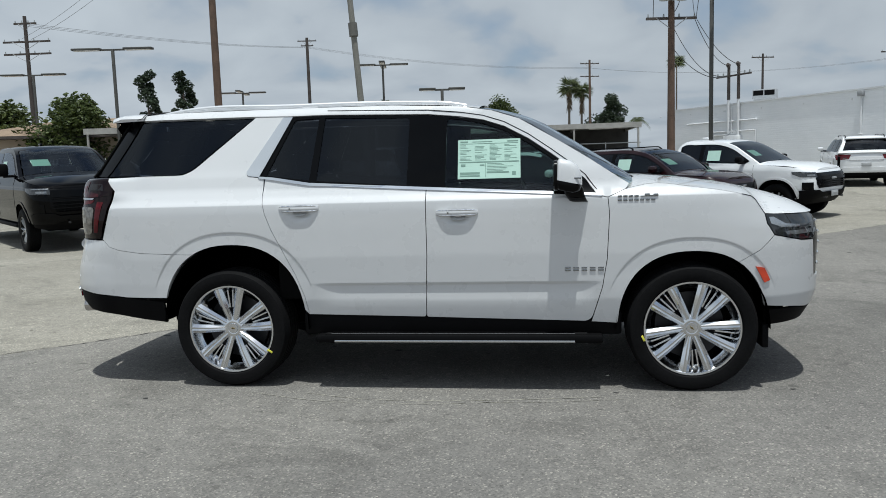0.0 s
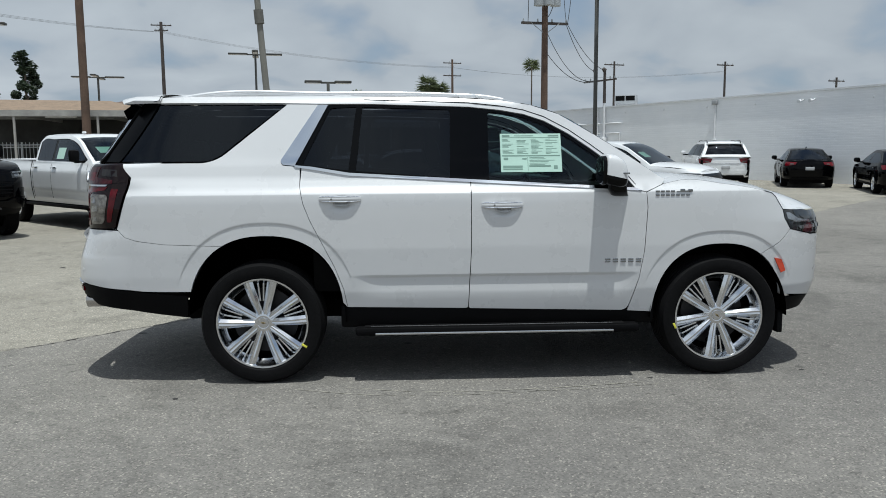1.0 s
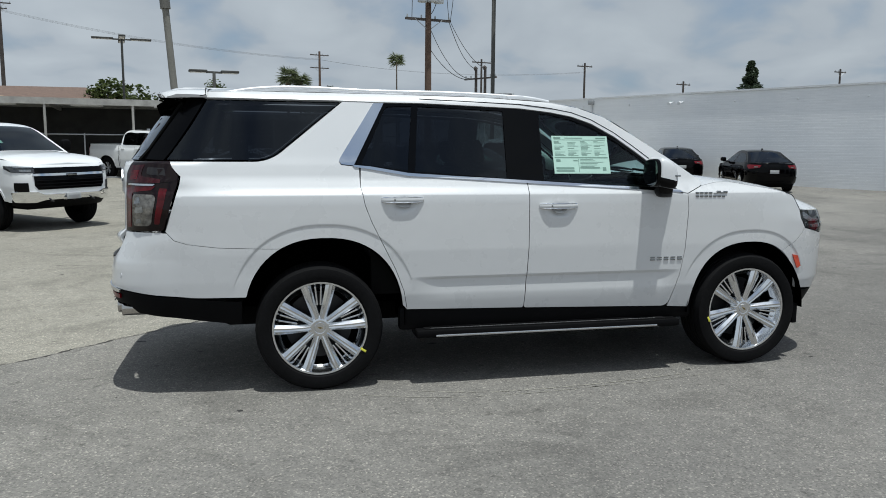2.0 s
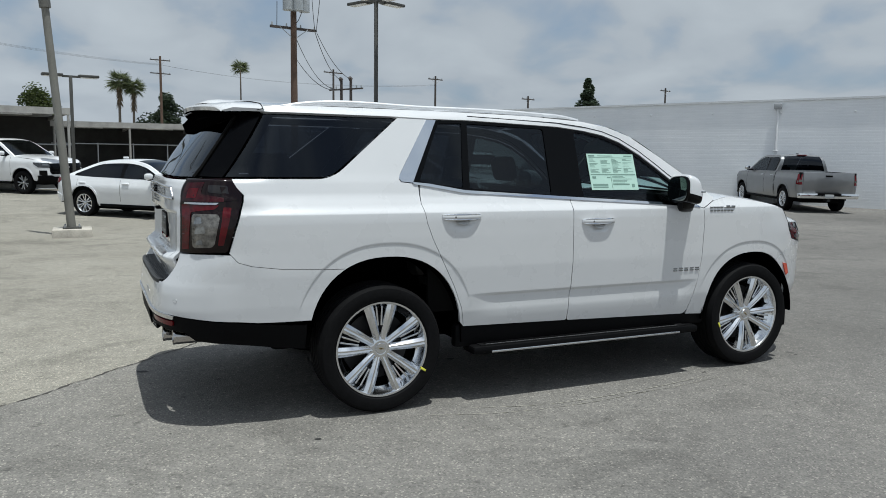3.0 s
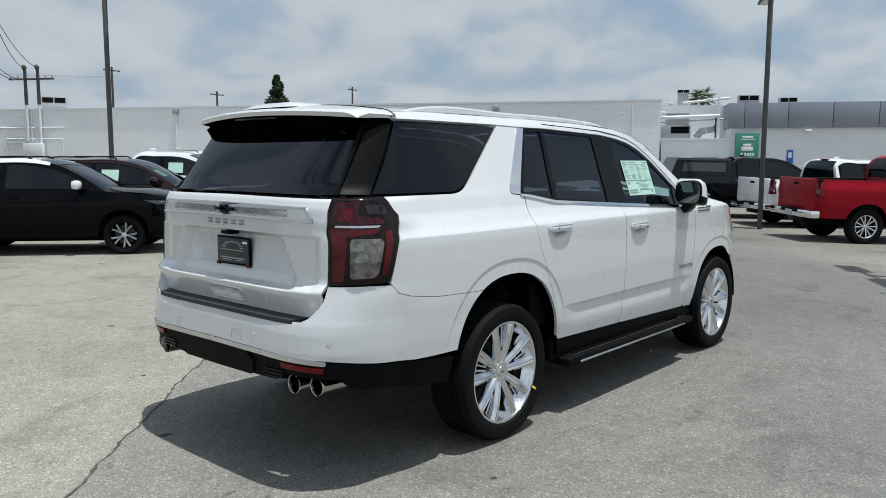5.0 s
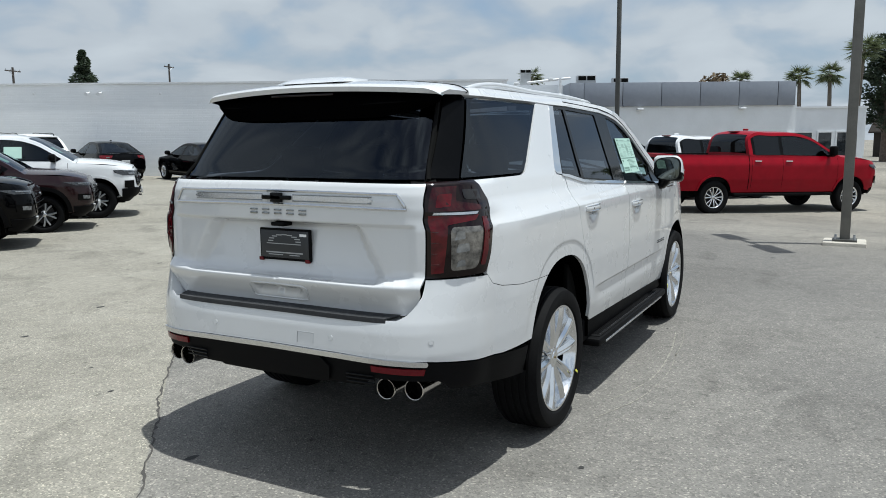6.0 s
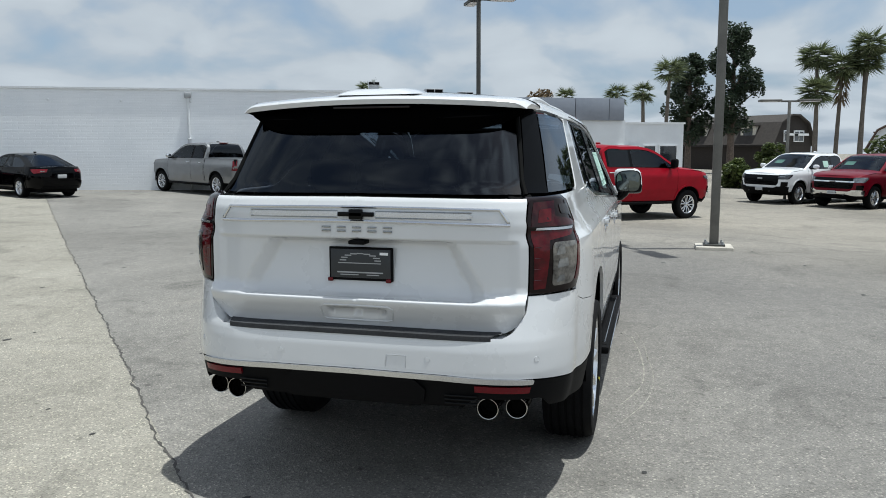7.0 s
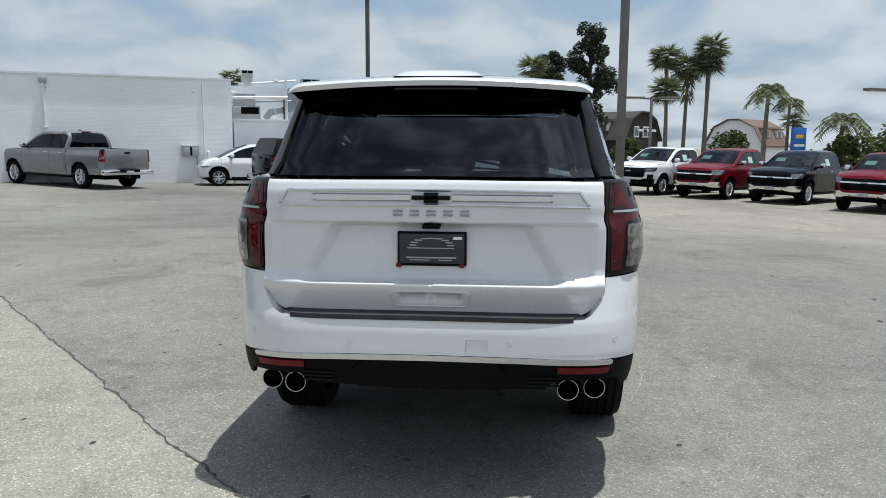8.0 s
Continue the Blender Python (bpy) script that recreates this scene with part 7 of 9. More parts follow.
        grille = face("grille", [("f", 0.0, z0), ("f", gw * 0.85, z0 + 0.02), ("f", gw, z1), ("f", 0.0, z1)], paint if kind == "hatch" else black, text="front grille", off=0.008, depth=0.02, both=True)
        for k in range(3):
            z = z0 + (z1 - z0) * (0.25 + 0.25 * k)
            run = [body.point(body.uy(y, z, False), z) for y in np.linspace(0, gw * 0.9, 8)]
            run = [(p[0] + 0.014, -abs(p[1]), z) for p in run[::-1]] + [(p[0] + 0.014, abs(p[1]), z) for p in run[1:]]
            item("grille_bar", wire_mesh("grille_bar", run, 0.007, M["plastic"] if kind != "hatch" else M["galv"], 5), grille)
        part("nose_badge", boxed(nose - 0.01, nose + 0.02, -0.07, 0.07, z1 - 0.06, z1 - 0.03, bevel=0.006), M["satin"], grille)
        for s in (-1, 1):
            lamp = face("headlamp", [("f", gw + 0.0, z1 - 0.02), ("f", w * 0.93, z1 - 0.01), ("x", nose - 0.50, z1 + 0.06), ("f", w * 0.9, z1 + 0.055), ("f", gw - 0.02, z1 + 0.03)], M["smoke_glass"] if clad else M["lamp_glass"], text="headlamp", off=0.010, depth=0.015, side=s)
            face("lamp_strip", [("f", gw + 0.02, z1 + 0.012), ("f", w * 0.91, z1 + 0.022), ("f", w * 0.91, z1 + 0.036), ("f", gw + 0.02, z1 + 0.022)], M["lamp_glass"], lamp, off=0.015, depth=0.01, side=s)
            if clad:
                pod = face("lamp_pod", [("f", w * 0.70, z0 + 0.06, 0.02), ("f", w * 0.92, z0 + 0.07, 0.02), ("f", w * 0.93, z0 + 0.19, 0.02), ("f", w * 0.70, z0 + 0.18, 0.02)], black, text="square lamp pod", off=0.012, depth=0.02, side=s)
                face("pod_lens", [("f", w * 0.75, z0 + 0.09), ("f", w * 0.88, z0 + 0.10), ("f", w * 0.88, z0 + 0.16), ("f", w * 0.75, z0 + 0.15)], M["lamp_glass"], pod, off=0.018, depth=0.01, side=s)
        face("front_bumper", [("f", 0.0, zb - 0.02), ("f", w * 0.82, zb - 0.01), ("x", nose - 0.34, zb + 0.02), ("x", nose - 0.34, zb + 0.12), ("f", w * 0.82, zb + 0.12), ("f", 0.0, zb + 0.11)], M["plastic"] if clad else paint, off=0.02, depth=0.05, both=True)
        if clad:
            face("skid_plate", [("f", 0.0, zb - 0.01), ("f", w * 0.45, zb - 0.01), ("f", w * 0.60, zb + 0.13), ("f", w * 0.52, zb + 0.14), ("f", w * 0.38, zb + 0.05), ("f", 0.0, zb + 0.05)], M["galv"], off=0.03, depth=0.03, both=True)
        face("front_valance", [("f", 0.0, zb - 0.10), ("f", w * 0.76, zb - 0.09), ("x", nose - 0.40, zb - 0.05), ("x", nose - 0.38, zb + 0.0), ("f", w * 0.8, zb - 0.0), ("f", 0.0, zb - 0.0)], M["plastic"], off=0.008, depth=0.05, both=True)
    # tail
    for s in (-1, 1):
        if truck:
            t1, t0 = sill - 0.07, sill - 0.42
            tl = face("tail_lamp", [("r", w * 0.84, t1), ("r", w * 0.93, t1 + 0.01), ("x", tail + 0.17, t1 - 0.01), ("x", tail + 0.13, t1 - 0.12), ("x", tail + 0.16, t0 + 0.02), ("r", w * 0.93, t0), ("r", w * 0.85, t0 + 0.01)], M["tail_red"], text="red tail lamp", off=0.012, depth=0.02, side=s)
            face("reverse_lens", [("r", w * 0.86, t0 + 0.10), ("r", w * 0.95, t0 + 0.10), ("r", w * 0.95, t0 + 0.17), ("r", w * 0.86, t0 + 0.17)], M["clear_lens"], tl, off=0.016, depth=0.006, side=s)
        else:
            t1 = sill - (0.05 if kind == "sedan" else 0.08)
            t0 = t1 - (0.15 if kind == "sedan" else 0.20)
            tl = face("tail_lamp", [("r", w * 0.48, t1 - 0.01), ("r", w * 0.85, t1), ("x", tail + 0.42, t1 - 0.02), ("x", tail + 0.30, t0 + 0.03), ("r", w * 0.88, t0), ("r", w * 0.54, t0 + 0.05)], M["tail_red"], text="red tail lamp", off=0.010, depth=0.02, side=s)
            face("reverse_lens", [("r", w * 0.60, t0 + 0.06), ("r", w * 0.72, t0 + 0.055), ("r", w * 0.72, t0 + 0.09), ("r", w * 0.60, t0 + 0.09)], M["clear_lens"], tl, off=0.014, depth=0.006, side=s)
    if truck:
        bar = M["chrome"] if chrome else M["plastic"]
        bumper = part("rear_bumper", boxed(tail - 0.13, tail + 0.10, -w + 0.03, w - 0.03, zb + 0.02, zb + 0.20, bevel=0.035), bar, car)
        part("bumper_step", boxed(tail - 0.135, tail + 0.02, -0.40, 0.40, zb + 0.12, zb + 0.206, bevel=0.01), M["plastic"], bumper)
        part("hitch", boxed(tail - 0.10, tail + 0.2, -0.05, 0.05, zb - 0.08, zb + 0.01), M["dark_metal"], bumper)
    else:
        face("rear_bumper", [("r", 0.0, zb + 0.0), ("r", w * 0.8, zb), ("x", tail + 0.4, zb + 0.03), ("x", tail + 0.4, zb + 0.2), ("r", w * 0.8, zb + 0.26), ("r", 0.0, zb + 0.26)], M["plastic"] if clad else paint, off=0.02, depth=0.05, both=True)
        face("rear_diffuser", [("r", 0.0, zb - 0.02), ("r", w * 0.72, zb - 0.01), ("r", w * 0.66, zb + 0.08), ("r", 0.0, zb + 0.08)], M["plastic"], off=0.024, depth=0.03, both=True)
        for s in (-1, 1):
            face("gate_seam", [("r", 0.0, t0 + 0.0), ("r", w * 0.54, t0 + 0.0), ("r", w * 0.54, t0 + 0.012), ("r", 0.0, t0 + 0.012)], M["satin"] if chrome else black, off=0.012, depth=0.01, side=s)
    rx, rz = (tail - 0.145, zb + 0.045) if truck else (tail - 0.035, zb + (0.34 if kind == "sedan" else 0.30))
    part("rear_plate", boxed(rx, rx + 0.05, -0.15, 0.15, rz, rz + 0.12, bevel=0.004), M["plate_pale"], car, "pale plate with a plain bar")
    if sheet or truck:
        plate = part("front_plate", boxed(nose + 0.03, nose + 0.055, -0.15, 0.15, zb + 0.04, zb + 0.16, bevel=0.004), M["plate_pale"], car, "pale plate with a plain bar")
        part("plate_bar", boxed(nose + 0.0555, nose + 0.058, -0.11, 0.11, zb + 0.08, zb + 0.115), M["galv"], plate)
    if sheet:
        d = Vector((c["cab"][2][0] - c["cab"][0][0], 0, c["cab"][2][1] - c["cab"][0][1]))
        lean = math.degrees(math.atan2(d.z, -d.x))
        p = Vector((c["cab"][0][0], 0, c["cab"][0][1])) + d * 0.5
        for y in (-w * 0.42,):
            part("window_sheet", boxed(-0.13, 0.13, -0.17, 0.17, -0.002, 0.002, turn=pose(p.x - 0.02, y, p.z + 0.045, 0, lean, 0)), M["sticker"], car, "paper sheet behind the windscreen")
        wing("side_sheet", [("x", pillar + 0.16, zl + 0.06), ("x", pillar + 0.50, zl + 0.06), ("x", pillar + 0.50, zl + 0.30), ("x", pillar + 0.16, zl + 0.30)], M["sticker"], text="paper sheet on the side window", off=0.0105, depth=0.002)
    return car


def by_wheel(x, y, heading, kind, which="front_right"):
    """The place of a car from the foot of one wheel."""
    c = SPECS[kind]
    h = radians(heading)
    f, l = Vector((math.cos(h), math.sin(h))), Vector((-math.sin(h), math.cos(h)))
    along = -c["wb"] / 2 if "front" in which else c["wb"] / 2
    across = (c["w"] - 0.02) * (1 if "right" in which else -1)
    p = Vector((x, y)) + f * along + l * across
    a, b = p + f * c["wb"] / 2, p - f * c["wb"] / 2
    za, zb = float(ground_z(a.x, a.y)), float(ground_z(b.x, b.y))
    sl, sr = p + l * 0.9, p - l * 0.9
    zl, zr = float(ground_z(sl.x, sl.y)), float(ground_z(sr.x, sr.y))
    up = Vector((f.x * c["wb"], f.y * c["wb"], za - zb)).cross(Vector((l.x * 1.8, l.y * 1.8, zl - zr))).normalized()
    fx = Vector((f.x * c["wb"], f.y * c["wb"], za - zb)).normalized()
    ly = up.cross(fx)
    m = Matrix((fx, ly, up)).transposed().to_4x4()
    m.translation = (p.x, p.y, (za + zb) / 2)
    return m


ROW = -42
vehicle("pickup_truck", "hd", M["black_paint"], "black crew-cab pickup truck with a black grille", "pickup truck", by_wheel(-10.2, 8.7, ROW, "hd") @ Matrix.Scale(1.07, 4), style="dark", chrome=False, group="front row", sheet=True)
vehicle("pickup_truck", "hd", M["white_truck"], "white heavy-duty pickup truck with chrome bumper", "pickup truck", by_wheel(-6.9, 10.2, ROW, "hd"), group="front row", sheet=True)
vehicle("saloon_car", "sedan", M["white_truck"], "older white four-door saloon with alloy wheels", "car", by_wheel(-1.14, 14.49, ROW + 1, "sedan"), group="front row")
vehicle("compact_suv", "suv", M["black_paint"], "black compact SUV with a white roof", "car", by_wheel(1.25, 9.43, ROW + 2, "suv"), style="dark", roof_paint=M["white_truck"], clad=True, chrome=False, group="front row")
vehicle("compact_suv", "suv", M["maroon_paint"], "maroon compact SUV beside a white pickup", "car", by_wheel(3.44, 10.93, ROW, "suv"), style="dark", clad=True, chrome=False, group="front row", sheet=True)
vehicle("pickup_truck", "small_pickup", M["white_truck"], "white mid-size pickup truck with a black grille", "pickup truck", by_wheel(5.65, 12.3, ROW, "small_pickup"), style="dark", chrome=False, group="front row", sheet=True)
vehicle("pickup_truck", "pickup", M["white_truck"], "white pickup truck with a black grille by the carport", "pickup truck", by_wheel(-5.2, 25.2, ROW, "pickup"), style="dark", chrome=False)
WALL_ROW = 60
vehicle("large_crossover", "big_suv", M["white_truck"], "white three-row SUV facing the white wall", "car", by_wheel(12.5, 23.1, WALL_ROW + 18, "big_suv", "rear_right"), group="cars along the wall")
vehicle("saloon_car", "sedan", M["black_paint"], "black saloon facing the white wall", "car", by_wheel(15.6, 22.6, WALL_ROW + 8, "sedan", "rear_right"), group="cars along the wall", chrome=False)
vehicle("saloon_car", "sedan", M["black_paint"], "dark saloon with red tail lamps at the wall", "car", by_wheel(16.75, 18.55, WALL_ROW + 10, "sedan", "rear_right"), group="cars along the wall", chrome=False)
vehicle("pickup_truck", "pickup", M["silver_paint"], "silver crew-cab pickup truck at the white wall", "pickup truck", by_wheel(18.93, 14.13, 65, "pickup", "rear_left"), group="cars along the wall")
vehicle("electric_hatchback", "hatch", M["white_truck"], "white electric hatchback charging at the wall", "car", by_wheel(22.4, 10.6, 118, "hatch", "front_left"), chrome=False)
BACK_ROW = -42
vehicle("pickup_truck", "hd", M["red_paint"], "bright red heavy-duty crew-cab pickup truck", "pickup truck", by_wheel(14.33, 0.72, -46.5, "hd", "rear_right"), group="angled row")
vehicle("pickup_truck", "pickup", M["white_truck"], "white pickup truck beside a red one", "pickup truck", by_wheel(17.5, 2.85, BACK_ROW, "pickup", "rear_right"), group="angled row")
vehicle("pickup_truck", "pickup", M["dark_grey_paint"], "dark grey pickup truck with a bed canopy", "pickup truck", by_wheel(18.5, 6.2, -52, "pickup", "rear_right"), group="angled row", canopy=True)
FACING = 138
vehicle("pickup_truck", "pickup", M["white_truck"], "white pickup truck facing the lot, first in line", "pickup truck", by_wheel(25.2, -6.5, FACING, "pickup", "front_left"), group="facing row", chrome=False, sheet=True)
vehicle("pickup_truck", "pickup", M["deep_red_paint"], "dark red pickup truck with a chrome bumper", "pickup truck", by_wheel(23.8, -8.7, FACING, "pickup", "front_left"), group="facing row", sheet=True)
vehicle("pickup_truck", "pickup", M["navy_paint"], "blue-black pickup truck with a chrome bumper", "pickup truck", by_wheel(22.2, -11.0, FACING, "pickup", "front_left"), group="facing row", sheet=True)
vehicle("pickup_truck", "pickup", M["deep_red_paint"], "red pickup truck at the end of the row", "pickup truck", by_wheel(20.6, -11.43, FACING, "pickup", "front_right"), group="facing row", sheet=True)


# ---- buildings ----
WALL_A, WALL_B = Vector((24.85, 10.9)), Vector((7.4, 41.0))
WALL_U = (WALL_B - WALL_A).normalized()
WALL_N = Vector((-WALL_U.y, WALL_U.x))  # towards the lot
if WALL_N.dot(Vector((-1, -1))) < 0:
    WALL_N = -WALL_N


def wall_frame(s=0.0, out=0.0, z=0.0):
    """The pose of a thing on the white wall, s metres from its corner: x along the wall, y into it."""
    p = WALL_A + WALL_U * s + WALL_N * out
    g = float(ground_z(p.x, p.y))
    a = math.degrees(math.atan2(WALL_U.y, WALL_U.x))
    return pose(p.x, p.y, z, 0, 0, a + 180), g


def build_wall():
    length = (WALL_B - WALL_A).length
    base, _ = wall_frame()
    wall = thing("wall_north", "long white-painted brick wall of a warehouse", "wall", base, kind="structure")
    # x runs from the corner towards -x in this pose; depth goes to +y
    h0, h1 = 4.08, 3.98
    bm = bmesh.new()
    vs = []
    for x, h in ((0, h0), (-length, h1)):
        for y in (0, 8):
            vs.append([bm.verts.new((x, y, -0.6)), bm.verts.new((x, y, h))])
    quad = lambda *v: bm.faces.new(v)
    (a0, a1), (b0, b1), (c0, c1), (d0, d1) = vs
    for f in ((a0, a1, c1, c0), (b0, d0, d1, b1), (a0, b0, b1, a1), (c0, c1, d1, d0), (a1, b1, d1, c1)):
        quad(*f)
    bmesh.ops.recalc_face_normals(bm, faces=bm.faces)
    part("brick_face", bm, M["wall"], wall)
    bm = bmesh.new()
    for y0, y1, lift in ((-0.05, 0.16, 0.0),):
        vs = [bm.verts.new(v) for v in ((0.06, y0, h0), (0.06, y1, h0), (-length, y1, h1), (-length, y0, h1), (0.06, y0, h0 + 0.07), (0.06, y1, h0 + 0.07), (-length, y1, h1 + 0.07), (-length, y0, h1 + 0.07))]
        for f in ((0, 1, 2, 3), (4, 7, 6, 5), (0, 4, 5, 1), (1, 5, 6, 2), (2, 6, 7, 3), (3, 7, 4, 0)):
            bm.faces.new([vs[i] for i in f])
    bmesh.ops.recalc_face_normals(bm, faces=bm.faces)
    part("coping", bm, M["white_metal"], wall)
    # downpipes with rain heads
    for s in (6.8, 21.8):
        g = 0.05
        pipe = part("downpipe", tubed((-s, -0.06, -0.3), (-s, -0.06, 3.8), 0.05), M["white_metal"], wall, "white downpipe")
        part("rain_head", boxed(-s - 0.13, -s + 0.13, -0.17, -0.002, 3.75, 3.97, bevel=0.02), M["galv"], pipe)
        part("pipe_band", boxed(-s - 0.07, -s + 0.07, -0.12, -0.002, 2.1, 2.16, bevel=0.01), M["white_metal"], pipe)
    # twin floodlights with their cables
    for s in (16.9, 17.4):
        lamp = part("flood_lamp", tubed((-s, -0.40, 3.62), (-s - 0.06, -0.16, 3.66), 0.075, 0.06), M["white_metal"], wall, "white wall flood lamp")
        part("lamp_arm", tubed((-s, -0.18, 3.66), (-s, 0.0, 3.72), 0.025), M["white_metal"], lamp)
    for k in range(14):
        x = -1.5 - 2.6 * k
        part("wall_anchor", boxed(x - 0.04, x + 0.04, -0.03, 0.0, 3.55 + 0.01 * k, 3.63 + 0.01 * k, bevel=0.01), M["white_metal"], wall)


build_wall()


def switch_box():
    m, g = wall_frame(1.69, 0.002, 0)
    b = thing("switch_cabinet", "grey electrical switch box on the white wall", "switch box", m)
    part("cabinet", boxed(-0.32, 0.32, -0.24, 0.0, 1.05, 1.45, bevel=0.015), M["porcelain"], b)
    part("cabinet_door", boxed(-0.30, -0.05, -0.252, -0.238, 1.07, 1.43, bevel=0.006), M["porcelain"], b)
    part("breaker_panel", boxed(-0.03, 0.05, -0.252, -0.238, 1.08, 1.42, bevel=0.004), M["plastic"], b)
    part("cabinet_door", boxed(0.07, 0.30, -0.252, -0.238, 1.07, 1.43, bevel=0.006), M["porcelain"], b)
    part("cabinet_hood", boxed(-0.33, 0.33, -0.26, 0.0, 1.45, 1.47, bevel=0.004), M["galv"], b)
    part("feed_pipe", tubed((0.55, -0.04, g - 0.05), (0.55, -0.04, 3.9), 0.022, sides=8), M["white_metal"], b)
    item("charge_cable", wire_mesh("charge_cable", spline([(0.25, -0.1, 1.05), (0.26, -0.1, 0.6), (0.27, -0.12, g + 0.15), (0.36, -0.2, g + 0.03), (0.9, -0.45, g + 0.03), (1.35, -0.75, g + 0.03)], 26), 0.022, M["galv"]), b)
    m, g = wall_frame(1.03, 0.25, 0)
    p = thing("bollard", "white steel guard post by the wall", "bollard", m)
    part("post", tubed((0, 0, g - 0.1), (0, 0, g + 1.24), 0.06, sides=16), M["white_metal"], p)
    bm = bmesh.new()
    bmesh.ops.create_uvsphere(bm, u_segments=14, v_segments=8, radius=0.062, matrix=Matrix.Translation((0, 0, g + 1.24)))
    part("post_cap", bm, M["white_metal"], p)


switch_box()


def rooftop_unit(x, y, z, size=1.0, turn=30):
    u = thing("rooftop_unit", "grey rooftop air-conditioning unit", "air conditioner", pose(x, y, z, 0, 0, turn))
    part("casing", boxed(-1.0 * size, 1.0 * size, -0.6 * size, 0.6 * size, 0.0, 0.85 * size, bevel=0.02), M["galv"], u)
    for k in range(2):
        part("vent_panel", boxed((-0.9 + 0.95 * k) * size, (-0.05 + 0.95 * k) * size, -0.62 * size, -0.6 * size, 0.3 * size, 0.75 * size), M["cabin"], u)
    part("curb", boxed(-0.9 * size, 0.9 * size, -0.5 * size, 0.5 * size, -0.6, 0.0), M["galv"], u)


rooftop_unit(12.6, 40.0, 4.45, 0.62, -25)


def service_entry():
    """Meter pipes and conduit near the wall's far end."""
    m, g = wall_frame(29.3, 0.0, 0)
    e = thing("service_entry", "white conduits and dark masts of an electric service", "conduit", m)
    for x, foot, top in ((-0.35, 2.5, 4.25), (0.35, 1.9, 4.25)):
        part("conduit", tubed((x, -0.12, foot), (x, -0.12, top), 0.075), M["white_metal"], e)
        part("mast", tubed((x, -0.12, top), (x, -0.12, 6.0), 0.085, 0.075), M["wood_dark"], e)
        part("weatherhead", tubed((x, -0.12, 5.98), (x, -0.24, 6.08), 0.12, 0.09), M["wood_dark"], e)
    part("conduit", tubed((-0.15, -0.1, 2.5), (-0.15, -0.1, 3.9), 0.04), M["white_metal"], e)
    part("meter_box", boxed(-0.55, 0.5, -0.3, 0.0, 1.5, 2.4, bevel=0.02), M["white_metal"], e)
    for z, x0, x1 in ((2.62, -1.6, 1.5), (3.15, -3.6, 1.6), (2.45, -1.6, -0.4)):
        part("cross_conduit", tubed((x0, -0.1, z), (x1, -0.1, z), 0.035), M["white_metal"], e)
    for x in (-1.6, 1.5):
        part("down_conduit", tubed((x, -0.1, 1.4), (x, -0.1, 2.62), 0.035), M["white_metal"], e)
    part("mast_arm", boxed(-1.2, 1.25, -0.2, -0.12, 5.42, 5.50), M["wood_dark"], e)
    for x in (-1.1, -0.7, 0.8, 1.15):
        part("insulator", tubed((x, -0.16, 5.50), (x, -0.16, 5.64), 0.04), M["porcelain"], e)


service_entry()


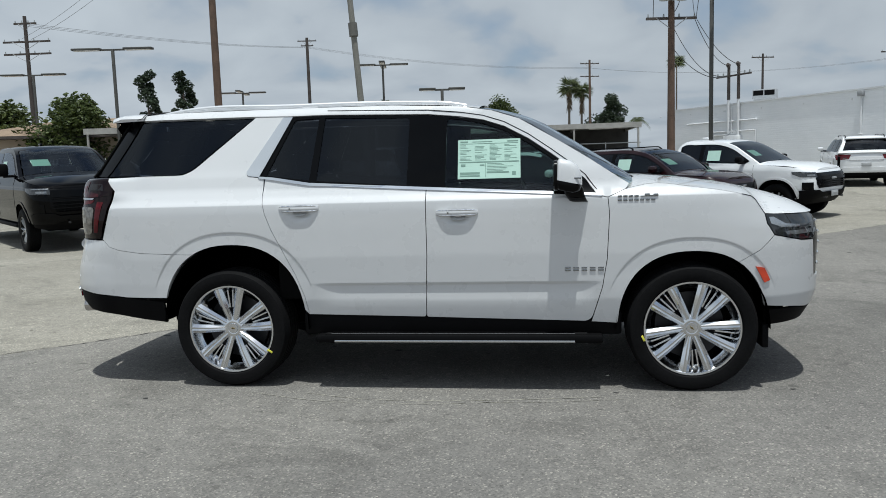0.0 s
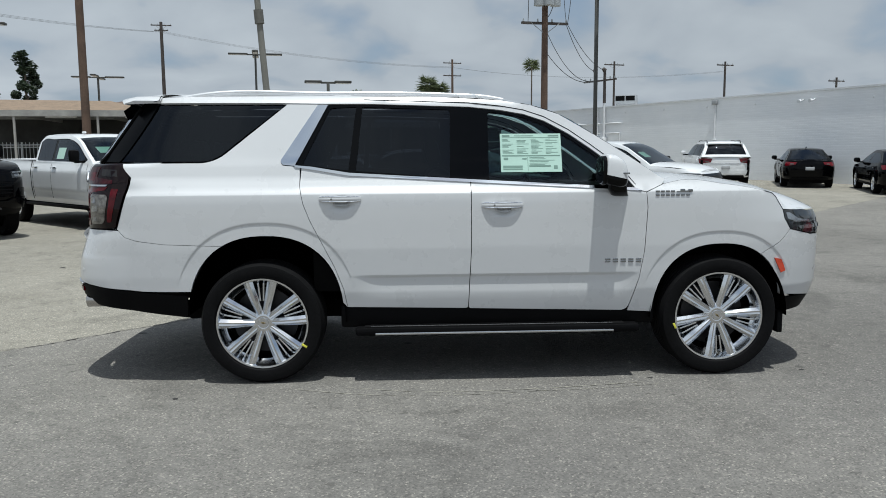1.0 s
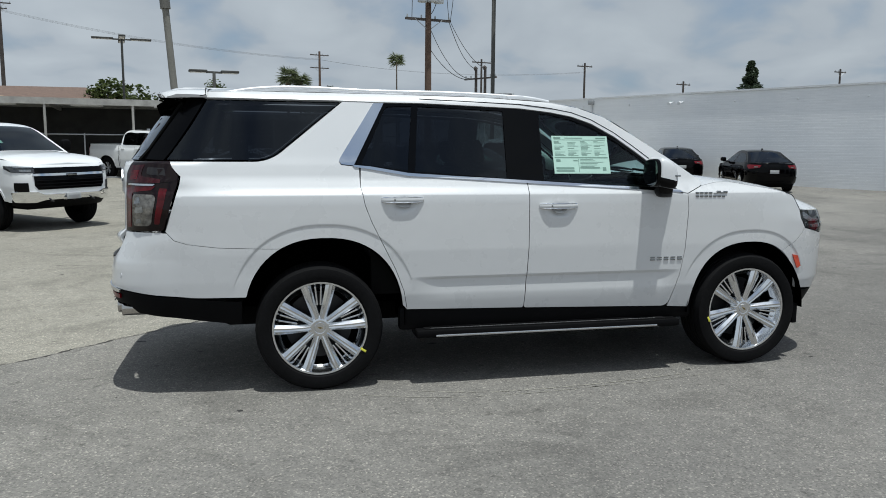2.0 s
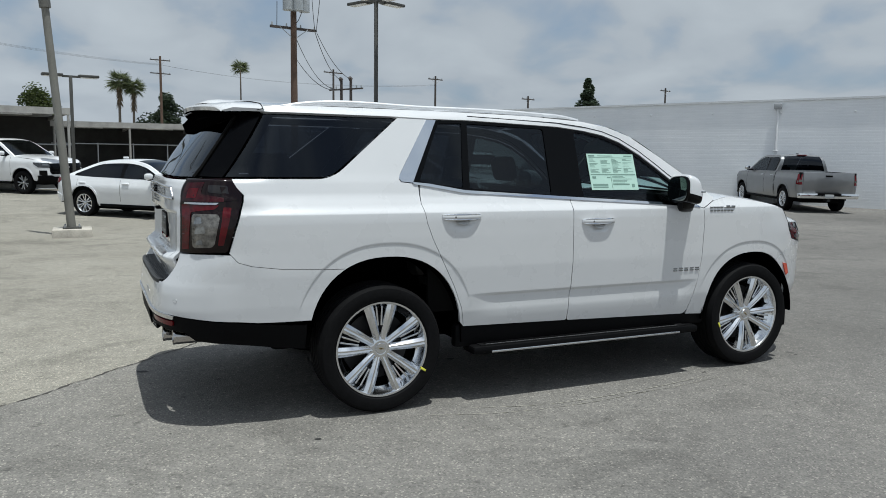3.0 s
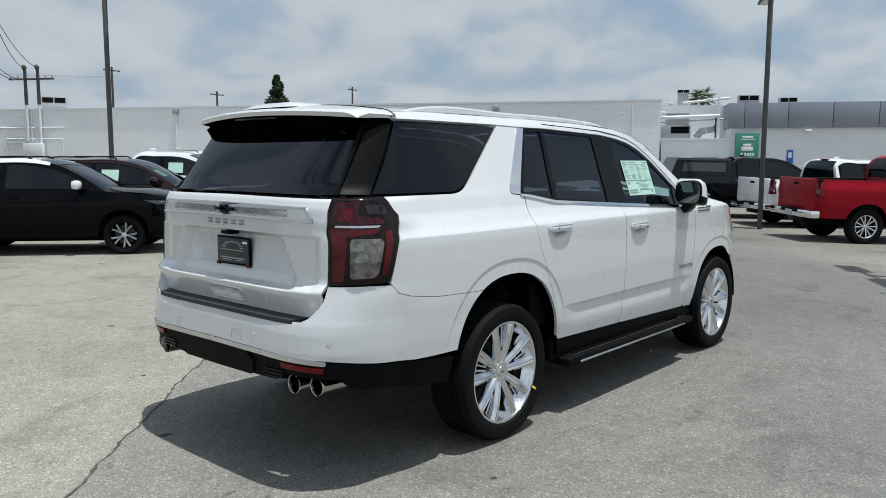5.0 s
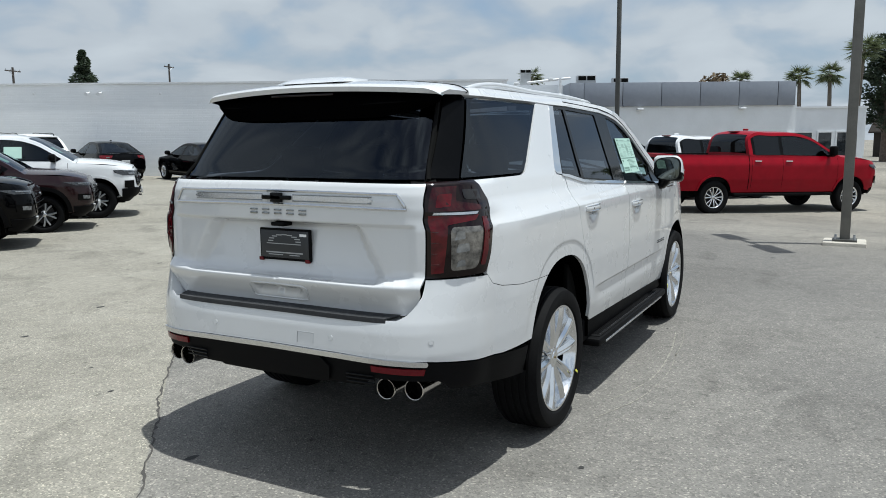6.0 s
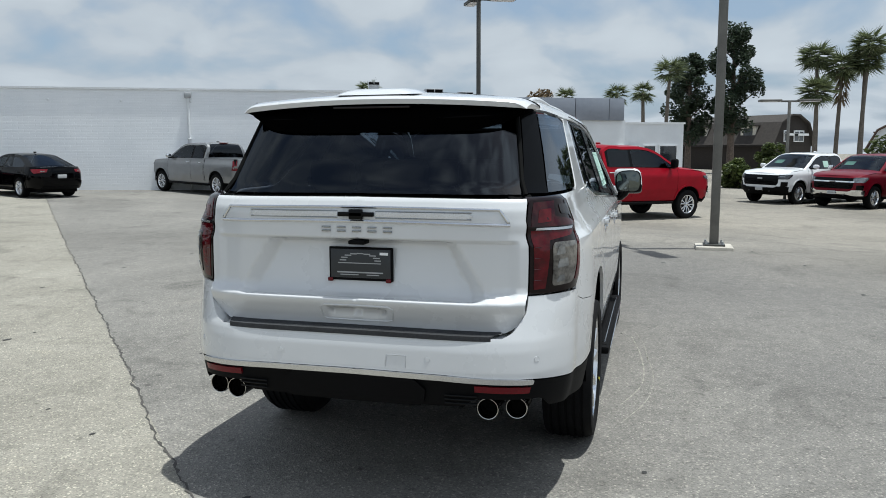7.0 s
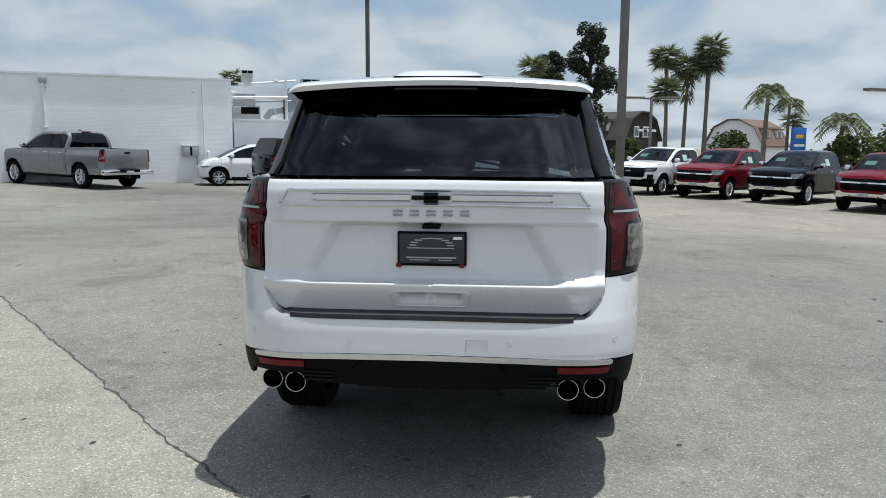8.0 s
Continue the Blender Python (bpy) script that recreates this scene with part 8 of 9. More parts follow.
def showroom():
    """The lower wings beyond the warehouse corner, with the grey fascia."""
    b = thing("showroom", "low white showroom with a grey metal fascia", "building", pose(0, 0, 0), kind="structure")
    m = pose(24.85, 10.9, 0, 0, 0, -62)
    at = lambda x, y, z: m @ Vector((x, y, z))
    # recessed yard with pipes and a chiller on its ledge
    part("yard_wall", boxed(0.07, 2.76, 0.05, 6.0, -0.8, 2.5, turn=m), M["stucco_white"], b)
    part("ledge", boxed(0.07, 2.76, 0.0, 0.3, 2.5, 2.56, turn=m), M["white_metal"], b)
    part("yard_back_wall", boxed(0.0, 2.9, 1.7, 6.0, 2.5, 4.0, turn=m), M["stucco_white"], b)
    part("yard_pipe", tubed(at(0.02, 0.3, 3.42), at(2.35, 0.3, 3.48), 0.065), M["white_metal"], b)
    part("yard_pipe", tubed(at(0.02, 0.36, 3.22), at(2.75, 0.36, 3.36), 0.03), M["galv"], b)
    part("vent_mast", tubed(at(2.3, 0.35, 2.56), at(2.3, 0.35, 4.2), 0.06), M["white_metal"], b)
    part("vent_mast", tubed(at(2.2, 0.32, 2.56), at(2.2, 0.32, 3.4), 0.03), M["wood_dark"], b)
    part("roof_pipe", tubed(at(0.9, 0.5, 4.02), at(2.75, 0.45, 4.2), 0.05), M["white_metal"], b)
    part("chiller", boxed(0.1, 1.25, 0.55, 1.5, 2.56, 3.1, bevel=0.02, turn=m), M["galv"], b)
    part("chiller_vent", boxed(0.45, 1.18, 0.53, 0.552, 2.78, 3.06, turn=m), M["cabin"], b)
    for k in range(9):
        part("louvre", boxed(0.3, 1.25, 1.66, 1.7, 3.12 + 0.065 * k, 3.16 + 0.065 * k, turn=m), M["galv"], b)
    duct = part("duct", tubed(at(1.62, 0.62, 2.86), at(2.18, 0.62, 2.96), 0.14, sides=16), M["galv"], b, "silver round duct")
    part("duct_elbow", tubed(at(1.45, 0.62, 2.58), at(1.68, 0.62, 2.87), 0.14, sides=16), M["galv"], duct)
    part("duct_band", tubed(at(1.84, 0.62, 2.90), at(1.88, 0.62, 2.907), 0.15, sides=16), M["satin"], duct)
    part("duct_mouth", tubed(at(2.17, 0.62, 2.958), at(2.24, 0.62, 2.97), 0.15, 0.15, sides=16), M["dark_metal"], duct)
    part("yard_vent", boxed(1.35, 2.3, 0.03, 0.05, 1.62, 1.78, turn=m), M["cabin"], b)
    for x, y, z in ((0.4, 0.12, 3.95), (1.9, 0.5, 4.15), (0.1, 0.2, 3.6)):
        part("flood_lamp", boxed(x - 0.1, x + 0.1, y - 0.12, y + 0.05, z - 0.06, z + 0.06, bevel=0.02, turn=m), M["white_metal"], b)
    # the fascia wing
    part("showroom_wall", boxed(2.76, 12.25, 0.0, 8.0, -1.4, 2.98, turn=m), M["stucco_white"], b)
    x = 2.62
    for wide in (0.62, 1.63, 1.63, 1.63, 1.63, 1.63, 0.75):
        part("fascia_panel", boxed(x + 0.012, x + wide - 0.012, -0.14, 7.9, 2.96, 3.95, bevel=0.008, turn=m), M["fascia"], b)
        x += wide
    for x in (5.6, 9.9):
        part("flood_lamp", boxed(x - 0.12, x + 0.12, -0.34, -0.0, 2.78, 2.88, bevel=0.02, turn=m), M["white_metal"], b)
    # front wing with windows
    part("front_wall", boxed(12.26, 15.3, 0.15, 7.0, -1.6, 2.82, turn=m), M["stucco_white"], b)
    part("front_parapet", boxed(12.26, 15.36, 0.1, 7.0, 2.82, 2.9, turn=m), M["white_metal"], b)
    for x0, x1 in ((11.95, 12.96), (13.3, 13.86), (14.1, 14.95)):
        w = part("window", boxed(x0, x1, 0.13 if x0 > 12.2 else -0.02, 0.16 if x0 > 12.2 else 0.01, -0.1, 1.8, turn=m), M["window_dark"], b, "dark shop window")
        y0 = 0.10 if x0 > 12.2 else -0.05
        for a, c, z0, z1 in ((x0 - 0.05, x0, -0.1, 1.85), (x1, x1 + 0.05, -0.1, 1.85), (x0, x1, 1.8, 1.85)):
            part("window_frame", boxed(a, c, y0, y0 + 0.05, z0, z1, turn=m), M["white_metal"], w)
    sign = thing("wall_sign", "green panel sign with white car outline", "sign", m @ pose(3.38, -0.18, 0.27))
    part("sign_panel", boxed(-0.44, 0.44, -0.02, 0.18, 0.73, 2.48, bevel=0.01), M["sign_green"], sign)
    bm = boxed(-0.22, 0.22, -0.03, -0.02, 1.78, 1.93, bevel=0.004)
    box(bm, -0.15, 0.15, -0.03, -0.02, 1.95, 2.06, bevel=0.004)
    box(bm, -0.27, 0.27, -0.03, -0.02, 2.22, 2.25)
    box(bm, -0.2, 0.2, -0.03, -0.02, 2.28, 2.36, bevel=0.004)
    part("sign_drawing", bm, M["sign_white"], sign, "white car drawing of plain shapes")
    bm = boxed(-0.24, -0.16, -0.03, -0.02, 1.58, 1.70)
    for k in range(4):
        box(bm, -0.1 + 0.1 * k, -0.03 + 0.1 * k, -0.03, -0.02, 1.58, 1.70)
    box(bm, -0.3, 0.3, -0.03, -0.02, 1.42, 1.50)
    box(bm, -0.3, 0.3, -0.03, -0.02, 1.2, 1.3)
    part("sign_bars", bm, M["sign_white"], sign, "white print bars")
    park = thing("parking_sign", "small blue parking sign on the wall", "sign", m @ pose(5.02, -0.002, 0.33))
    part("sign_plate", boxed(-0.12, 0.12, -0.03, 0.0, 1.22, 1.76, bevel=0.005), M["sign_blue"], park)
    part("sign_symbol", boxed(-0.06, 0.06, -0.036, -0.03, 1.45, 1.66), M["sign_white"], park)
    for x, y, z, k in ((1.0, 2.2, 4.5, 0.25), (3.5, 1.0, 4.0, 0.4), (5.2, 2.0, 4.0, 0.35)):
        p = at(x, y, z)
        rooftop_unit(p.x, p.y, p.z, k, -62)


showroom()


def house(name, label, at, w, d, h, roof_h, wall_mat, roof_mat, windows, over=0.5, gable=False, dormers=0):
    b = thing(name, label, "house", at)
    part("wall", boxed(-w / 2, w / 2, -d / 2, d / 2, -1.5, h), wall_mat, b)
    bm = bmesh.new()
    x, y = w / 2 + over, d / 2 + over
    r = 0 if gable else min(x, y) * 0.75
    if gable:
        vs = [bm.verts.new(v) for v in ((-x, -y, h - 0.05), (x, -y, h - 0.05), (x, y, h - 0.05), (-x, y, h - 0.05), (0, -y, h + roof_h), (0, y, h + roof_h))]
        fs = ((0, 4, 5, 3), (1, 2, 5, 4), (0, 1, 4), (2, 3, 5), (0, 3, 2, 1))
    else:
        vs = [bm.verts.new(v) for v in ((-x, -y, h - 0.05), (x, -y, h - 0.05), (x, y, h - 0.05), (-x, y, h - 0.05), (-x + r, 0, h + roof_h), (x - r, 0, h + roof_h))]
        fs = ((0, 1, 5, 4), (2, 3, 4, 5), (1, 2, 5), (3, 0, 4), (0, 3, 2, 1))
    for f in fs:
        bm.faces.new([vs[i] for i in f])
    bmesh.ops.recalc_face_normals(bm, faces=bm.faces)
    part("roof", bm, roof_mat, b)
    part("eave_board", boxed(-x, x, -y, y, h - 0.2, h - 0.05), M["white_metal"] if gable else M["wood_dark"], b)
    if gable:
        bm = bmesh.new()
        for yy in (-d / 2 - 0.01, d / 2 + 0.01):
            q = [bm.verts.new(v) for v in ((-w / 2, yy, h - 0.06), (w / 2, yy, h - 0.06), (0, yy, h + roof_h * 0.86))]
            bm.faces.new(q)
        part("gable_wall", bm, wall_mat, b)
    for px, pz, pw, ph, side in windows:
        face = -d / 2 if side == "s" else d / 2
        win = part("window", boxed(px - pw / 2, px + pw / 2, face - 0.03, face + 0.03, pz, pz + ph), M["window_dark"], b, "dark window")
        for a in (px - pw / 2 - 0.08, px + pw / 2):
            part("window_frame", boxed(a, a + 0.08, face - 0.06, face + 0.04, pz - 0.08, pz + ph + 0.08), M["white_metal"], win)
        part("window_sill", boxed(px - pw / 2 - 0.1, px + pw / 2 + 0.1, face - 0.09, face + 0.04, pz - 0.1, pz), M["white_metal"], win)
    for k in range(dormers):
        px = (k - (dormers - 1) / 2) * 2.2
        dm = part("dormer", boxed(px - 0.6, px + 0.6, -y * 0.62, -y * 0.1, h + roof_h * 0.22, h + roof_h * 0.62), M["stucco_cream"], b)
        part("dormer_roof", boxed(px - 0.75, px + 0.75, -y * 0.72, -y * 0.1, h + roof_h * 0.62, h + roof_h * 0.7), roof_mat, dm)
        part("dormer_pane", boxed(px - 0.4, px + 0.4, -y * 0.625, -y * 0.61, h + roof_h * 0.28, h + roof_h * 0.56), M["window_dark"], dm)
    return b


house("house", "beige stucco house with a low tan roof behind a white fence", pose(-22.5, 38.0, 0.3, 0, 0, 14), 17, 9, 3.3, 1.1, M["stucco_beige"], M["roof_tan"], [(-6.5, 1.6, 0.7, 1.0, "s"), (-5.2, 1.6, 0.7, 1.0, "s")], over=0.9)
house("house", "cream stucco house with a brown roof beyond the lot", pose(-19.0, 58.0, 0.8, 0, 0, 0), 15, 9, 3.9, 1.3, M["stucco_cream"], M["roof_brown"], [(-5.0, 2.0, 0.9, 1.2, "s"), (-2.6, 2.0, 0.9, 1.2, "s"), (1.5, 1.9, 1.2, 1.2, "s")])
def gambrel_house(label, at, w, length, eave, knee, ridge, wall_mat, roof_mat, lights, dormers=0, porch=False):
    """A house with a double-pitched roof; its gable faces -y, the ridge runs along y."""
    b = thing("house", label, "house", at)
    line = [(-w / 2, eave), (-w * 0.36, knee), (-w * 0.1, ridge), (w * 0.1, ridge), (w * 0.36, knee), (w / 2, eave)]
    bm = bmesh.new()
    front = [bm.verts.new((x, 0, z)) for x, z in [(-w / 2, -2.0)] + line + [(w / 2, -2.0)]]
    back = [bm.verts.new((v.co.x, length, v.co.z)) for v in front]
    bm.faces.new(front)
    bm.faces.new(back[::-1])
    for k in (0, len(front) - 2):
        bm.faces.new((front[k], back[k], back[k + 1], front[k + 1]))
    bmesh.ops.recalc_face_normals(bm, faces=bm.faces)
    part("wall", bm, wall_mat, b)
    over = [(-w / 2 - 0.35, eave - 0.45)] + line[1:-1] + [(w / 2 + 0.35, eave - 0.45)]
    bm = bmesh.new()
    rows = [[bm.verts.new((x, y, z + dz)) for x, z in over] for y, dz in ((-0.35, 0.04), (length + 0.35, 0.04), (length + 0.35, 0.18), (-0.35, 0.18))]
    for p, q in zip(rows, rows[1:] + rows[:1]):
        for k in range(len(over) - 1):
            bm.faces.new((p[k], p[k + 1], q[k + 1], q[k]))
    bmesh.ops.recalc_face_normals(bm, faces=bm.faces)
    part("roof", bm, roof_mat, b, sharp=20)
    for x, z, pw, ph, awning in lights:
        win = part("window", boxed(x - pw / 2, x + pw / 2, -0.05, 0.02, z, z + ph), M["window_dark"], b, "dark window")
        for x0, x1, z0, z1 in ((x - pw / 2 - 0.1, x - pw / 2, z - 0.1, z + ph + 0.1), (x + pw / 2, x + pw / 2 + 0.1, z - 0.1, z + ph + 0.1), (x - pw / 2, x + pw / 2, z + ph, z + ph + 0.1), (x - pw / 2, x + pw / 2, z - 0.1, z), (x - 0.03, x + 0.03, z, z + ph)):
            part("window_frame", boxed(x0, x1, -0.08, 0.02, z0, z1), M["white_metal"], win)
        if awning:
            part("awning", boxed(x - pw / 2 - 0.15, x + pw / 2 + 0.15, -0.55, 0.0, z + ph * 0.75, z + ph * 0.8, turn=Matrix.Translation((0, 0, 0))), M["white_metal"], win)
            part("awning_front", boxed(x - pw / 2 - 0.15, x + pw / 2 + 0.15, -0.55, -0.5, z + ph * 0.55, z + ph * 0.8), M["white_metal"], win)
    for k in range(dormers):
        y = length * (0.25 + 0.5 * k / max(1, dormers - 1))
        for s in (-1, 1):
            x0, x1 = s * w * 0.28, s * w * 0.47
            dm = part("dormer", boxed(min(x0, x1), max(x0, x1), y - 0.8, y + 0.8, eave - 0.1, knee - 0.2), M["stucco_cream"], b)
            part("dormer_roof", boxed(min(x0, x1 + s * 0.2), max(x0, x1 + s * 0.2), y - 1.0, y + 1.0, knee - 0.2, knee - 0.05), roof_mat, dm)
            part("dormer_pane", boxed(min(x1, x1 + s * 0.02), max(x1, x1 + s * 0.02), y - 0.5, y + 0.5, eave + 0.1, knee - 0.4), M["window_dark"], dm)
    if porch:
        part("porch_band", boxed(-w / 2 + 0.4, w / 2 - 0.4, -1.2, 0.0, eave - 1.6, eave - 1.35), M["stucco_cream"], b)
        for k in range(4):
            x = -w / 2 + 0.8 + k * (w - 1.6) / 3
            part("porch_post", boxed(x - 0.1, x + 0.1, -1.15, -0.95, -2.0, eave - 1.6), M["white_metal"], b)
    return b


gambrel_house("dark shingled house with a double-pitched roof and white awnings", pose(75.0, -14.0, 0, 0, 0, -40), 6.6, 11.0, 2.3, 4.0, 4.75, M["siding_dark"], M["roof_dark"], [(-1.1, 2.4, 0.7, 0.9, True), (1.0, 2.4, 1.5, 0.9, True), (-1.4, 0.2, 0.6, 0.8, False), (-0.4, 0.2, 0.6, 0.8, False), (1.4, 0.2, 1.2, 0.8, False)], dormers=2, porch=True)
gambrel_house("white double-pitched house with a brown roof and a row of windows", pose(90.0, -27.4, 0, 0, 0, -130), 6.9, 7.5, 1.7, 3.6, 4.5, M["stucco_white"], M["roof_brown"], [(-1.2, 1.9, 0.8, 1.0, False), (0.0, 1.9, 0.9, 1.5, False), (1.2, 1.9, 0.8, 1.0, False)], dormers=2)


def carport(name, x, y, heading, length, depth, h, posts=5):
    c = thing(name, "open carport with a corrugated metal roof", "carport", pose(x, y, float(ground_z(x, y)), 0, 0, heading))
    bm = bmesh.new()
    n = int(length / 0.18)
    rows = [[bm.verts.new((length * i / n - length / 2, yy, zz + (0.025 if i % 2 else -0.025))) for i in range(n + 1)] for yy, zz in ((0, h), (depth, h + 0.28))]
    for i in range(n):
        bm.faces.new((rows[0][i], rows[0][i + 1], rows[1][i + 1], rows[1][i]))
    part("roof_sheet", bm, M["tin"], c, sharp=20)
    part("roof_beam", boxed(-length / 2, length / 2, -0.06, 0.04, h - 0.22, h + 0.03), M["carport_paint"], c)
    part("rear_beam", boxed(-length / 2, length / 2, depth - 0.1, depth, h - 0.05, h + 0.22), M["carport_paint"], c)
    part("back_wall", boxed(-length / 2, length / 2, depth, depth + 0.15, -0.5, h + 0.15), M["siding_grey"], c)
    for z in (0.06, 1.75):
        part("fence_rail", tubed((-length / 2, 0.3, z), (length / 2, 0.3, z), 0.025, sides=6), M["galv"], c)
    for k in range(int(length / 1.5)):
        px = -length / 2 + 0.4 + 1.5 * k
        part("fence_post", tubed((px, 0.3, -0.2), (px, 0.3, 1.8), 0.028, sides=6), M["galv"], c)
    for k in range(posts):
        px = -length / 2 + 0.15 + k * (length - 0.3) / (posts - 1)
        part("post", tubed((px, 0, -0.3), (px, 0, h - 0.1), 0.05), M["carport_paint"], c)
        part("rafter", boxed(px - 0.04, px + 0.04, 0, depth, h - 0.2, h - 0.05), M["carport_paint"], c)
    for k in range(posts - 1):
        px = -length / 2 + (k + 0.5) * (length - 0.3) / (posts - 1)
        part("tube_light", boxed(px - 0.6, px + 0.6, 1.2, 1.35, h - 0.22, h - 0.15), M["sign_white"], c)
    return c


carport("carport", -11.5, 26.5, 8, 16, 6.5, 3.1, 6)
carport("carport", 0.25, 33.0, 0, 9.6, 6.5, 2.7, 4)


def fence(name, x0, y0, x1, y1, h=1.8, label="white iron picket fence along a yard"):
    a, b = Vector((x0, y0)), Vector((x1, y1))
    d = (b - a).normalized()
    n = int((b - a).length / 0.16)
    f = thing(name, label, "fence", pose(x0, y0, float(ground_z(x0, y0)), 0, 0, math.degrees(math.atan2(d.y, d.x))))
    L = (b - a).length
    for z in (0.25, h - 0.25):
        part("rail", boxed(0, L, -0.02, 0.02, z, z + 0.05), M["white_metal"], f)
    for k in range(int(L / 2.4) + 1):
        part("post", boxed(k * 2.4 - 0.035, k * 2.4 + 0.035, -0.035, 0.035, -0.3, h), M["white_metal"], f)
    bm = bmesh.new()
    for k in range(n):
        box(bm, k * 0.16 - 0.012, k * 0.16 + 0.012, -0.012, 0.012, 0.05, h)
    tagged(part("pickets", bm, M["white_metal"], f), kind="stuff")


fence("fence", -30.0, 28.5, -12.5, 31.5, 1.9)


# ---- poles and wires ----
def crossarm(pole, z, w, y=0.0, pins=4, turn=0):
    m = pose(0, 0, z, 0, 0, turn)
    part("crossarm", boxed(-w / 2, w / 2, -0.06, 0.06, -0.06, 0.06, turn=m), M["wood_dark"], pole)
    for k in range(pins):
        p = m @ Vector((-w / 2 + 0.1 + k * (w - 0.2) / (pins - 1), 0, 0.06))
        part("insulator", tubed(p, p + Vector((0, 0, 0.16)), 0.05, 0.03, 8), M["porcelain"], pole)
    for s in (-1, 1):
        part("arm_brace", tubed(m @ Vector((s * w * 0.3, -0.07, 0)), m @ Vector((0, -0.07, -0.55)), 0.02, sides=6), M["galv"], pole)


def utility_pole(x, y, h, r=0.15, arms=((0.4, 2.4),), turn=0, label="tall wooden utility pole with crossarms", material=None, cans=0):
    p = thing("utility_pole", label, "utility pole", pose(x, y, float(ground_z(x, y)) - 0.3))
    part("shaft", tubed((0, 0, 0), (0, 0, h), r, r * 0.7, 12), material or M["wood_dark"], p)
    for down, w in arms:
        crossarm(p, h - down, w, turn=turn)
    for k in range(cans):
        a = radians(turn) + (k - 1) * 0.9 - 1.57
        c = Vector((math.cos(a) * 0.55, math.sin(a) * 0.55, h - 1.9))
        can = part("transformer", tubed(c - Vector((0, 0, 0.5)), c + Vector((0, 0, 0.5)), 0.27, sides=14), M["porcelain"], p, "grey transformer can")
        for dx in (-0.1, 0.1):
            part("bushing", tubed(c + Vector((dx, 0, 0.5)), c + Vector((dx, 0, 0.72)), 0.035, sides=6), M["wood_dark"], can)
    return p


def lamp_post(x, y, h, arm, label, turn=0, heads=2, material=None, square=True, pad=None, thick=0.055, lean=0.0):
    mt = material or M["pole_bronze"]
    p = thing("street_lamp", label, "lamp post", pose(x, y, float(ground_z(x, y))))
    if pad:
        part("footing", tubed((0, 0, -0.2), (0, 0, pad[1]), pad[0], pad[0] * 0.97, 20), M["concrete"], p, "round concrete footing") if pad[2] else part("footing", boxed(-pad[0], pad[0], -pad[0], pad[0], -0.2, pad[1], bevel=0.02), M["concrete"], p, "square concrete footing")
        part("base_plate", boxed(-0.17, 0.17, -0.17, 0.17, pad[1], pad[1] + 0.03), M["pole_bronze"], p)
        for sx in (-1, 1):
            for sy in (-1, 1):
                part("bolt", tubed((sx * 0.13, sy * 0.13, pad[1] + 0.03), (sx * 0.13, sy * 0.13, pad[1] + 0.08), 0.018, sides=6), M["galv"], p)
    if square:
        part("shaft", boxed(-thick, thick, -thick, thick, 0, h, bevel=0.012), mt, p)
    else:
        part("shaft", tubed((0, 0, 0), (lean * h, 0, h), 0.085, 0.06, 14), mt, p)
    for k in range(heads):
        m = pose(0, 0, h, 0, 0, turn + (180 * k if heads == 2 else 120 * k if heads == 3 else 90 * k))
        part("lamp_arm", boxed(0.0, arm * 0.3, -0.035, 0.035, -0.05, 0.02, turn=m), mt, p)
        hd = part("lamp_head", boxed(arm * 0.28, arm, -0.17, 0.17, -0.03, 0.06, bevel=0.02, turn=m), mt, p, "flat lamp head")
        part("lens", boxed(arm * 0.33, arm * 0.95, -0.13, 0.13, -0.045, -0.03, turn=m), M["sign_white"], hd)
    return p


lamp_post(7.67, -2.28, 7.0, 1.2, "grey-green square lamp post on a concrete footing", turn=30, material=M["pole_metal"], pad=(0.3, 0.06, False), thick=0.07)
lamp_post(16.2, 3.72, 6.15, 1.1, "dark square lamp post with twin heads", turn=-62, heads=4)
lamp_post(5.5, 18.7, 6.55, 1.2, "dark square lamp post with twin heads", turn=25, heads=4)
lamp_post(-17.8, 25.4, 6.45, 1.7, "dark lamp post with two long heads", turn=10)
lamp_post(-9.1, 39.5, 6.75, 1.5, "dark lamp post with crossed lamp heads", turn=10, heads=4)
lamp_post(-20.5, 46.0, 6.0, 1.6, "dark lamp post with crossed lamp heads", turn=10, heads=4)
lamp_post(-27.7, 34.0, 6.55, 1.75, "dark lamp post with two long heads", turn=10)
lamp_post(-3.55, 24.6, 4.1, 0.9, "short lamp post at the carport", turn=10, heads=2)
lamp_post(28.4, -6.5, 4.0, 1.2, "grey lamp post with a single arm", turn=100, heads=2, material=M["pole_metal"])
lamp_post(21.6, -13.3, 4.0, 1.3, "grey lamp post with a single arm", turn=120, heads=1, material=M["pole_metal"])
p_ob = lamp_post(-3.47, 11.75, 6.9, 0.9, "tapered grey lamp post leaning on a square footing", turn=15, heads=0, material=M["pole_concrete"], square=False, pad=(0.36, 0.16, False), lean=-0.07)
part("collar", tubed((-0.312, 0, 4.45), (-0.333, 0, 4.75), 0.105, sides=14), M["pole_metal"], p_ob)

